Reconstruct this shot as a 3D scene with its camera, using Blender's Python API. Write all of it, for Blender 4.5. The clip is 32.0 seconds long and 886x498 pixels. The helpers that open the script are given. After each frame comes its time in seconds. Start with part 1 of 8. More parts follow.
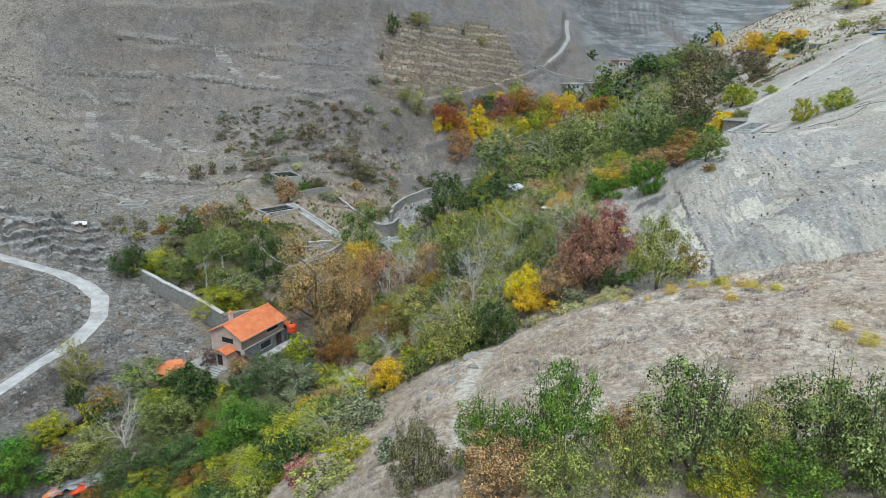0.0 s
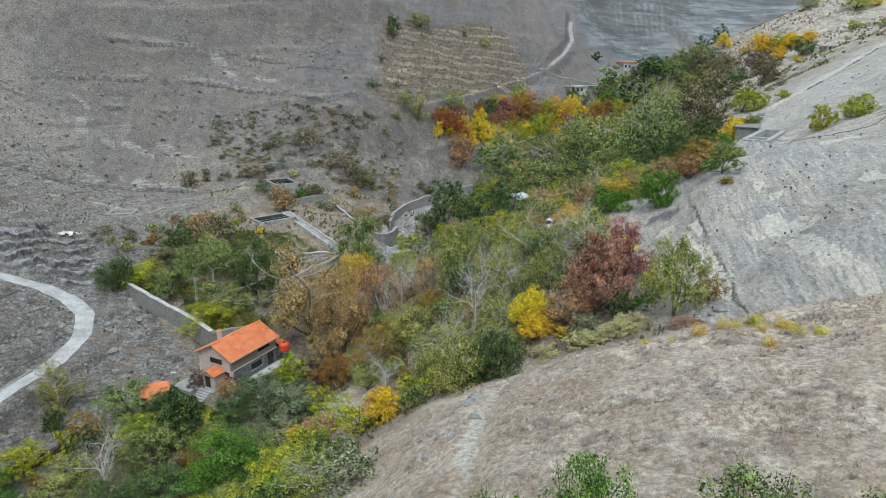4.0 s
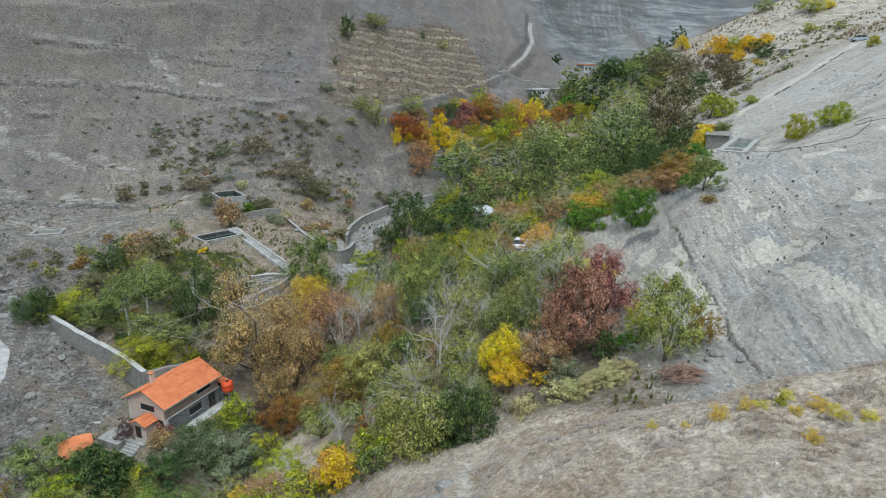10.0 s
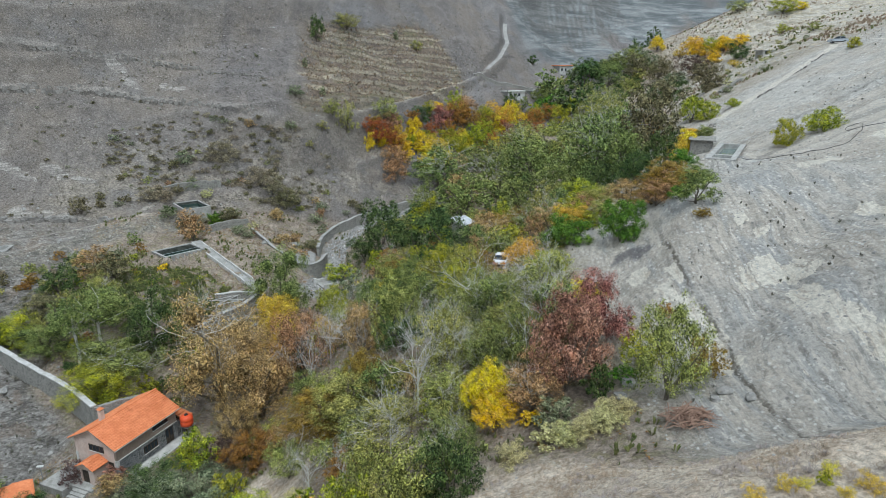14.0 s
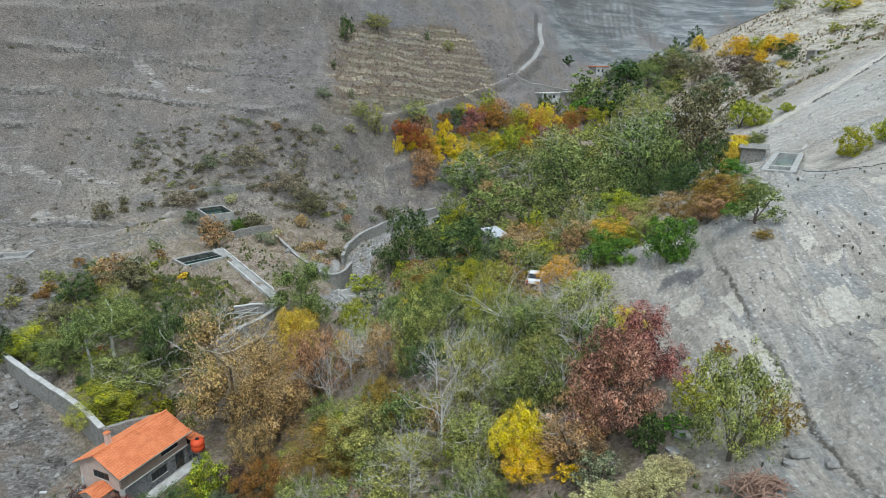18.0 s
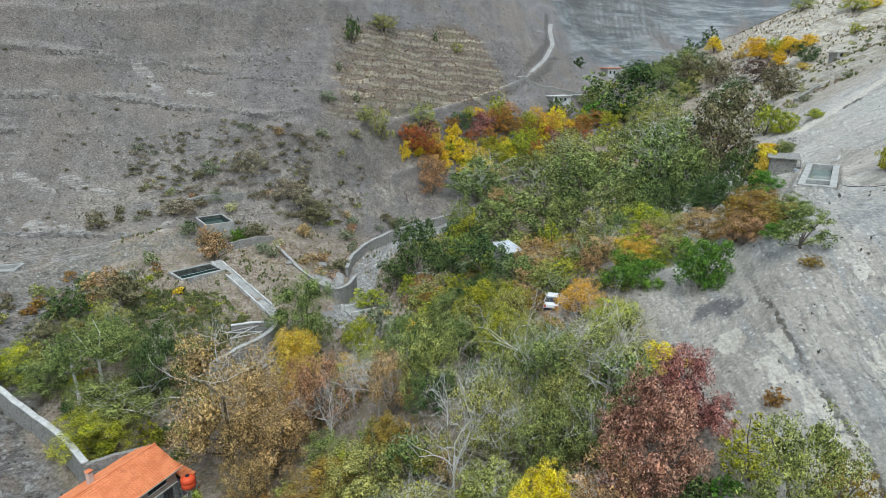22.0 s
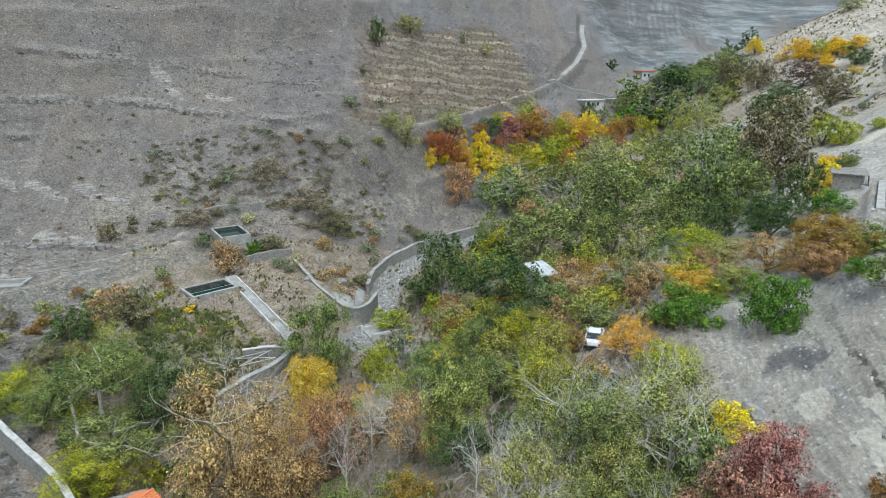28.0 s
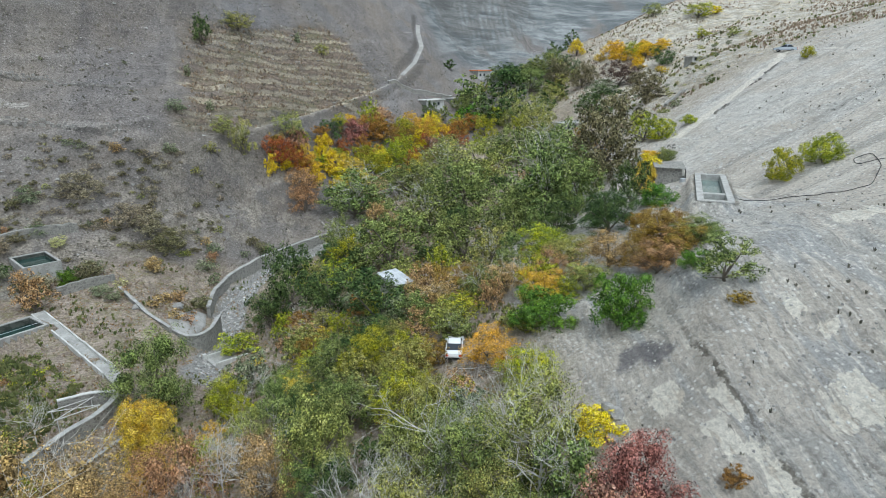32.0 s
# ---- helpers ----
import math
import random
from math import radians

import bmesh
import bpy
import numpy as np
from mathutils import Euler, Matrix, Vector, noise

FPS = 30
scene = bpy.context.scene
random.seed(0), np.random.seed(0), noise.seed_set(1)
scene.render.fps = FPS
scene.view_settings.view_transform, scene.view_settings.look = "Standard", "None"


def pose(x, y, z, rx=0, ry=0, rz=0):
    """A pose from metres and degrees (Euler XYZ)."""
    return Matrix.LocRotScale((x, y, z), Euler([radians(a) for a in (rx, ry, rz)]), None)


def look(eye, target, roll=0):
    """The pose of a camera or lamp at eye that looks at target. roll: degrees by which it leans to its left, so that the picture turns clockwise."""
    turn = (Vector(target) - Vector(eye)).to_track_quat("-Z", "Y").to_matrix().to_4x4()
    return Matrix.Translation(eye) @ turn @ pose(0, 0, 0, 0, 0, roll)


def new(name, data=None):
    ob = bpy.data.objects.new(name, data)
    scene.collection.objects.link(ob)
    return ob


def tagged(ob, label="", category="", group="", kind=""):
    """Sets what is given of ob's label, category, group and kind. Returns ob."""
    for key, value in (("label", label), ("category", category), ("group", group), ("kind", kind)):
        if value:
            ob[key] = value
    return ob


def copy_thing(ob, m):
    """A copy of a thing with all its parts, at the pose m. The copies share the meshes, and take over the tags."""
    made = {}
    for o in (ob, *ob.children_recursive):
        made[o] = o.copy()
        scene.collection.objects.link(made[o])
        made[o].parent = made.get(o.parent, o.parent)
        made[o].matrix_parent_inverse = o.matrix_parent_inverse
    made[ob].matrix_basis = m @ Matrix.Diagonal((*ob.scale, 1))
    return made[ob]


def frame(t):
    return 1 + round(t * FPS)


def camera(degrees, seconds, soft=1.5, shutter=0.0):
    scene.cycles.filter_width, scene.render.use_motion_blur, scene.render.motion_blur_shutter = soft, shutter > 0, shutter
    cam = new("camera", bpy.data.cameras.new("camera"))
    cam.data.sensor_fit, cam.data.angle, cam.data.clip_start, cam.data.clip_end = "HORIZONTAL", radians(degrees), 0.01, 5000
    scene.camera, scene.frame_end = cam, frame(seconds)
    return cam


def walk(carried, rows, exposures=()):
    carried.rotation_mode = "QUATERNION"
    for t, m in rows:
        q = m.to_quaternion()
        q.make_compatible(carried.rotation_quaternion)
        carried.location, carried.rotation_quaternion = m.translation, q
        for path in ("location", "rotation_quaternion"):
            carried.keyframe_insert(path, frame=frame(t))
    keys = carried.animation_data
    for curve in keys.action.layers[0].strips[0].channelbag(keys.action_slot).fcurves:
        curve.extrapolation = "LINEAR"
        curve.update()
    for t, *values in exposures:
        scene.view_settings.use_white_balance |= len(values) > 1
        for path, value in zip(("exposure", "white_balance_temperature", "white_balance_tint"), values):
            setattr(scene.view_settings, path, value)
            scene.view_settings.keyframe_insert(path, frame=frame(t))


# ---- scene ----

# ---------------------------------------------------------------- the camera: seconds, place in metres, yaw to the left, pitch up, roll
KELVIN, TINT = 5880, 2
PATH = [
    (0.0, 0.000, 0.000, 60.000, 0.009, -16.947, 0.042),
    (0.5, 0.024, 0.518, 60.021, 0.007, -16.952, 0.023),
    (1.0, 0.061, 1.079, 60.069, 0.035, -16.883, 0.005),
    (1.5, 0.126, 1.726, 60.161, 0.078, -16.901, 0.021),
    (2.0, 0.186, 2.403, 60.274, 0.128, -16.891, -0.002),
    (2.5, 0.212, 3.062, 60.376, 0.129, -16.904, 0.033),
    (3.0, 0.215, 3.709, 60.465, 0.148, -16.905, 0.002),
    (3.5, 0.211, 4.361, 60.537, 0.162, -16.889, 0.023),
    (5.5, 0.175, 7.031, 60.790, 0.253, -16.890, 0.029),
    (6.0, 0.166, 7.715, 60.854, 0.251, -16.890, 0.074),
    (6.5, 0.161, 8.423, 60.921, 0.243, -16.840, 0.031),
    (7.0, 0.170, 9.136, 60.995, -0.408, -16.846, 0.080),
    (7.5, 0.203, 9.832, 61.087, -1.284, -16.847, 0.041),
    (8.0, 0.247, 10.519, 61.188, -2.129, -16.872, 0.100),
    (8.5, 0.291, 11.200, 61.291, -2.664, -16.865, 0.051),
    (9.0, 0.334, 11.886, 61.378, -2.999, -16.923, 0.149),
    (9.5, 0.374, 12.585, 61.440, -3.249, -16.892, 0.046),
    (10.0, 0.403, 13.284, 61.495, -3.565, -16.911, 0.120),
    (10.5, 0.413, 13.978, 61.567, -3.886, -16.913, 0.042),
    (11.0, 0.427, 14.677, 61.643, -4.172, -16.927, 0.136),
    (11.5, 0.467, 15.398, 61.714, -4.357, -16.869, 0.044),
    (12.0, 0.518, 16.127, 61.777, -4.605, -16.921, 0.151),
    (12.5, 0.563, 16.841, 61.837, -4.824, -16.887, 0.039),
    (13.0, 0.614, 17.553, 61.892, -5.233, -16.921, 0.109),
    (13.5, 0.682, 18.276, 61.943, -5.631, -16.902, 0.037),
    (15.5, 1.022, 21.208, 62.135, -6.115, -16.895, 0.046),
    (16.0, 1.121, 21.916, 62.187, -5.587, -16.933, 0.055),
    (16.5, 1.244, 22.603, 62.249, -4.851, -16.915, 0.017),
    (17.0, 1.351, 23.297, 62.302, -4.215, -16.930, -0.024),
    (17.5, 1.416, 24.041, 62.341, -3.627, -16.880, 0.027),
    (18.0, 1.470, 24.797, 62.357, -2.934, -16.916, -0.042),
    (18.5, 1.505, 25.504, 62.370, -2.489, -16.877, -0.002),
    (19.0, 1.528, 26.202, 62.371, -1.953, -16.848, -0.089),
    (19.5, 1.540, 26.934, 62.388, -1.657, -16.852, -0.009),
    (20.0, 1.520, 27.690, 62.430, -1.432, -16.835, -0.061),
    (20.5, 1.444, 28.468, 62.548, -1.349, -16.871, -0.015),
    (21.0, 1.354, 29.236, 62.690, -1.402, -16.889, -0.038),
    (21.5, 1.287, 29.971, 62.843, -1.784, -16.881, -0.003),
    (22.0, 1.228, 30.676, 62.989, -2.359, -16.929, 0.002),
    (22.5, 1.177, 31.366, 63.146, -2.892, -16.929, 0.008),
    (23.0, 1.142, 32.048, 63.270, -2.843, -16.969, 0.036),
    (23.5, 1.120, 32.726, 63.350, -2.222, -16.916, 0.022),
    (24.0, 1.103, 33.377, 63.408, -1.620, -16.959, -0.023),
    (24.5, 1.096, 33.999, 63.482, -1.298, -16.919, 0.011),
    (25.0, 1.089, 34.600, 63.542, -1.335, -16.949, -0.021),
    (25.5, 1.066, 35.195, 63.580, -1.356, -16.902, 0.026),
    (27.5, 0.983, 37.580, 63.577, -0.752, -16.820, -0.005),
    (28.0, 0.969, 38.128, 63.584, -0.053, -16.856, -0.028),
    (28.5, 0.954, 38.618, 63.640, -0.113, -16.835, 0.006),
    (29.0, 0.960, 39.087, 63.703, -1.867, -16.875, 0.047),
    (29.5, 0.991, 39.557, 63.753, -3.655, -16.893, 0.078),
    (30.0, 1.069, 39.991, 63.802, -5.973, -16.911, 0.070),
    (30.5, 1.157, 40.447, 63.840, -9.172, -16.922, 0.121),
    (31.0, 1.237, 40.920, 63.893, -11.860, -16.952, 0.134),
    (31.5, 1.338, 41.369, 63.953, -13.198, -16.967, 0.151),
    (32.0, 1.437, 41.795, 64.039, -14.405, -16.977, 0.133),
]
LENS = 71.5
cam = camera(LENS, 32.0, soft=0.6)
walk(cam, [(t, pose(x, y, z, 90 + pitch, 0, yaw) @ pose(0, 0, 0, 0, 0, roll)) for t, x, y, z, yaw, pitch, roll in PATH],
     exposures=[(t, stops, KELVIN, TINT) for t, stops in ((0, 0.78), (6, 0.67), (14, 0.70), (20, 0.82), (25, 0.91), (30, 0.93), (32, 0.83))])

# ---------------------------------------------------------------- an overcast sky and a wide, weak sun
world = bpy.data.worlds.new("world")
scene.world = world
world.use_nodes = True
sky = world.node_tree.nodes.new("ShaderNodeTexSky")
sky.sky_type, sky.sun_disc = "NISHITA", False
sky.sun_elevation, sky.sun_rotation = radians(63), radians(167)
sky.air_density, sky.dust_density, sky.ozone_density = 1.0, 4.0, 1.0
soften = world.node_tree.nodes.new("ShaderNodeMix")
soften.data_type = "RGBA"
soften.inputs["Factor"].default_value = 0.72
soften.inputs["B"].default_value = (6.2, 6.5, 6.9, 1)
world.node_tree.links.new(sky.outputs["Color"], soften.inputs["A"])
back = world.node_tree.nodes["Background"]
world.node_tree.links.new(soften.outputs["Result"], back.inputs["Color"])
back.inputs["Strength"].default_value = 0.106
sun = new("sun", bpy.data.lights.new("sun", "SUN"))
sun.data.energy, sun.data.angle, sun.data.color = 1.05, radians(26), (1.0, 0.98, 0.95)
sun.matrix_world = look((14, -40, 120), (0, 20, 0))

# ---------------------------------------------------------------- materials
class Nodes:
    """A material under construction, with short names for the nodes used here."""

    def __init__(self, name):
        self.mat = bpy.data.materials.new(name)
        self.mat.use_nodes = True
        self.tree = self.mat.node_tree
        self.shader = self.tree.nodes["Principled BSDF"]
        self.out = self.tree.nodes["Material Output"]
        self.place = self.tree.nodes.new("ShaderNodeTexCoord").outputs["Object"]

    def join(self, a, b):
        self.tree.links.new(a, b)

    def put(self, socket, value):
        if hasattr(value, "is_linked"):
            self.join(value, socket)
        else:
            socket.default_value = value

    def noise(self, scale, detail=4.0, rough=0.6, where=None, stretch=None, distort=0.0):
        n = self.tree.nodes.new("ShaderNodeTexNoise")
        n.inputs["Scale"].default_value, n.inputs["Detail"].default_value = scale, detail
        n.inputs["Roughness"].default_value, n.inputs["Distortion"].default_value = rough, distort
        source = where or self.place
        if stretch:
            m = self.tree.nodes.new("ShaderNodeMapping")
            m.inputs["Rotation"].default_value = [radians(a) for a in stretch[0]]
            m.inputs["Scale"].default_value = stretch[1]
            self.join(source, m.inputs["Vector"])
            source = m.outputs["Vector"]
        self.join(source, n.inputs["Vector"])
        return n.outputs["Fac"]

    def cells(self, scale, where=None, feature="F1", out="Distance"):
        n = self.tree.nodes.new("ShaderNodeTexVoronoi")
        n.feature, n.inputs["Scale"].default_value = feature, scale
        self.join(where or self.place, n.inputs["Vector"])
        return n.outputs[out]

    def ramp(self, value, low, high, a=0.0, b=1.0):
        n = self.tree.nodes.new("ShaderNodeMapRange")
        n.interpolation_type = "SMOOTHSTEP"
        for k, v in zip(("From Min", "From Max", "To Min", "To Max"), (low, high, a, b)):
            n.inputs[k].default_value = v
        self.join(value, n.inputs["Value"])
        return n.outputs["Result"]

    def sum(self, kind, a, b):
        n = self.tree.nodes.new("ShaderNodeMath")
        n.operation = kind
        self.put(n.inputs[0], a), self.put(n.inputs[1], b)
        return n.outputs[0]

    def mix(self, fac, a, b, blend="MIX"):
        n = self.tree.nodes.new("ShaderNodeMix")
        n.data_type, n.blend_type = "RGBA", blend
        self.put(n.inputs["Factor"], fac)
        self.put(n.inputs["A"], (*a, 1) if isinstance(a, tuple) else a)
        self.put(n.inputs["B"], (*b, 1) if isinstance(b, tuple) else b)
        return n.outputs["Result"]

    def layer(self, name):
        n = self.tree.nodes.new("ShaderNodeAttribute")
        n.attribute_name = name
        return n.outputs["Fac"]

    def bump(self, height, strength, distance):
        n = self.tree.nodes.new("ShaderNodeBump")
        n.inputs["Strength"].default_value, n.inputs["Distance"].default_value = strength, distance
        self.join(height, n.inputs["Height"])
        self.join(n.outputs["Normal"], self.shader.inputs["Normal"])

    def done(self, colour, rough=0.85, metal=0.0, specular=0.25):
        self.put(self.shader.inputs["Base Color"], (*colour, 1) if isinstance(colour, tuple) else colour)
        self.put(self.shader.inputs["Roughness"], rough)
        self.shader.inputs["Metallic"].default_value = metal
        self.shader.inputs["Specular IOR Level"].default_value = specular
        return self.mat


def mottled(name, a, b, scale=1.2, fine=9.0, rough=0.85, bump=0.3, depth=0.03, metal=0.0, specular=0.25, dirt=None):
    """A surface of two shades at two scales, with fine relief and, if given, stains."""
    n = Nodes(name)
    large, small = n.noise(scale), n.noise(fine, 5)
    colour = n.mix(n.ramp(n.sum("ADD", large, n.sum("MULTIPLY", n.sum("SUBTRACT", small, 0.5), 0.6)), 0.35, 0.68), a, b)
    if dirt:
        colour = n.mix(n.ramp(n.noise(scale * 0.6, 6, 0.7), 0.52, 0.72, 0, 0.8), colour, dirt)
    n.bump(small, bump, depth)
    return n.done(colour, rough, metal, specular)


def leaf_material(name, a, b, c, dry=0.5):
    """Foliage: three shades, scattered clump by clump, leaf by leaf and tree by tree, that lets some light through."""
    n = Nodes(name)
    info = n.tree.nodes.new("ShaderNodeObjectInfo").outputs["Random"]
    island = n.tree.nodes.new("ShaderNodeNewGeometry").outputs["Random Per Island"]
    shift = n.tree.nodes.new("ShaderNodeVectorMath")
    shift.operation = "ADD"
    spot = n.tree.nodes.new("ShaderNodeCombineXYZ")
    n.join(n.sum("MULTIPLY", info, 61.0), spot.inputs["X"])
    n.join(n.place, shift.inputs[0]), n.join(spot.outputs[0], shift.inputs[1])
    lobe, clump = n.noise(1.5, 2, where=shift.outputs[0]), n.noise(5.5, 2, where=shift.outputs[0])
    blend = n.sum("ADD", n.sum("MULTIPLY", island, 0.30), n.sum("ADD", n.sum("MULTIPLY", n.ramp(clump, 0.32, 0.68), 0.40), n.sum("MULTIPLY", n.ramp(lobe, 0.34, 0.66), 0.30)))
    colour = n.mix(n.ramp(blend, 0.2, 0.8), a, b)
    turned = n.sum("ADD", n.sum("MULTIPLY", island, 0.45), n.sum("ADD", n.sum("MULTIPLY", n.ramp(lobe, 0.42, 0.72), 0.45), n.sum("MULTIPLY", info, 0.25)))
    colour = n.mix(n.ramp(turned, 0.62, 1.0, 0, dry), colour, c)
    hue = n.tree.nodes.new("ShaderNodeHueSaturation")
    n.put(hue.inputs["Hue"], n.ramp(info, 0, 1, 0.483, 0.517))
    n.put(hue.inputs["Value"], n.ramp(island, 0, 1, 0.46, 1.66))
    n.put(hue.inputs["Saturation"], n.ramp(clump, 0.3, 0.7, 0.88, 1.1))
    n.join(colour, hue.inputs["Color"])
    n.done(hue.outputs["Color"], 0.65, 0.0, 0.05)
    thin = n.tree.nodes.new("ShaderNodeBsdfTranslucent")
    n.join(hue.outputs["Color"], thin.inputs["Color"])
    both = n.tree.nodes.new("ShaderNodeMixShader")
    both.inputs["Fac"].default_value = 0.15
    n.join(n.shader.outputs[0], both.inputs[1]), n.join(thin.outputs[0], both.inputs[2])
    n.join(both.outputs[0], n.out.inputs["Surface"])
    return n.mat


LEAVES = {
    "green": leaf_material("leaves_green", (0.066, 0.096, 0.030), (0.275, 0.325, 0.108), (0.36, 0.37, 0.13)),
    "deep": leaf_material("leaves_deep_green", (0.026, 0.052, 0.019), (0.118, 0.170, 0.058), (0.19, 0.21, 0.07)),
    "bright": leaf_material("leaves_bright_green", (0.042, 0.105, 0.015), (0.165, 0.285, 0.048), (0.30, 0.35, 0.07)),
    "olive": leaf_material("leaves_olive", (0.115, 0.132, 0.036), (0.405, 0.410, 0.125), (0.54, 0.49, 0.15)),
    "grey": leaf_material("leaves_grey_green", (0.085, 0.106, 0.056), (0.280, 0.310, 0.185), (0.38, 0.36, 0.22)),
    "lime": leaf_material("leaves_yellow_green", (0.130, 0.170, 0.018), (0.440, 0.450, 0.050), (0.66, 0.56, 0.05)),
    "yellow": leaf_material("leaves_yellow", (0.609, 0.406, 0.026), (0.750, 0.609, 0.043), (0.72, 0.50, 0.05)),
    "flax": leaf_material("leaves_flax", (0.46, 0.37, 0.06), (0.70, 0.57, 0.10), (0.58, 0.46, 0.14)),
    "gold": leaf_material("leaves_gold", (0.47, 0.315, 0.045), (0.65, 0.44, 0.07), (0.45, 0.31, 0.09)),
    "ochre": leaf_material("leaves_ochre", (0.190, 0.120, 0.056), (0.540, 0.355, 0.175), (0.50, 0.35, 0.18)),
    "rust": leaf_material("leaves_rust", (0.165, 0.102, 0.030), (0.340, 0.210, 0.055), (0.37, 0.28, 0.08)),
    "red": leaf_material("leaves_red", (0.130, 0.058, 0.043), (0.470, 0.250, 0.185), (0.44, 0.26, 0.17)),
    "pale": leaf_material("leaves_pale", (0.36, 0.335, 0.165), (0.55, 0.515, 0.255), (0.46, 0.40, 0.20)),
    "russet": leaf_material("leaves_russet", (0.235, 0.095, 0.032), (0.410, 0.175, 0.055), (0.45, 0.26, 0.07)),
    "brown": leaf_material("leaves_brown_green", (0.092, 0.088, 0.044), (0.245, 0.226, 0.122), (0.30, 0.25, 0.14)),
    "tan": leaf_material("leaves_tan", (0.21, 0.185, 0.125), (0.345, 0.300, 0.200), (0.30, 0.25, 0.16)),
    "plum": leaf_material("leaves_plum", (0.075, 0.05, 0.046), (0.15, 0.095, 0.082), (0.17, 0.13, 0.09)),
}
BARK = mottled("bark", (0.10, 0.085, 0.068), (0.19, 0.165, 0.135), 2.0, 12.0, 0.95, 0.6, 0.02)
PALE_BARK = mottled("pale_bark", (0.50, 0.48, 0.445), (0.72, 0.69, 0.645), 2.0, 14.0, 0.9, 0.4, 0.02)
TWIG_BARK = mottled("twig_bark", (0.25, 0.21, 0.185), (0.36, 0.31, 0.275), 2.0, 14.0, 0.9, 0.4, 0.02)
RED_TWIG = mottled("reddish_brushwood", (0.24, 0.15, 0.11), (0.37, 0.25, 0.19), 2.0, 14.0, 0.9, 0.4, 0.02)
CONCRETE = mottled("concrete", (0.27, 0.265, 0.25), (0.39, 0.382, 0.362), 0.9, 6.0, 0.9, 0.4, 0.03, dirt=(0.185, 0.178, 0.155))
POOL_WALL = mottled("pale_pool_concrete", (0.30, 0.293, 0.275), (0.43, 0.42, 0.40), 0.9, 6.0, 0.9, 0.4, 0.03, dirt=(0.23, 0.225, 0.195))
WHITEWASH = mottled("whitewashed_mortar", (0.42, 0.415, 0.395), (0.57, 0.565, 0.545), 1.2, 6.0, 0.9, 0.4, 0.03, dirt=(0.27, 0.255, 0.225))
ROAD_GRAVEL = mottled("road_gravel", (0.34, 0.333, 0.322), (0.49, 0.482, 0.470), 0.6, 6.0, 0.95, 0.6, 0.05, dirt=(0.25, 0.24, 0.22))
DIRT_ROAD = mottled("dirt_road", (0.27, 0.262, 0.245), (0.36, 0.350, 0.332), 0.5, 4.0, 0.95, 0.4, 0.05, dirt=(0.215, 0.205, 0.19))


# ---------------------------------------------------------------- the lie of the land
# the valley's axis: distance ahead, place across
AXIS = [(-80, -95), (0, -60), (40, -46), (57, -38), (78, -20), (97, -15), (120, -10), (145, -9), (185, 18), (220, 55), (260, 82), (300, 108), (340, 125), (420, 165), (560, 200), (900, 260)]
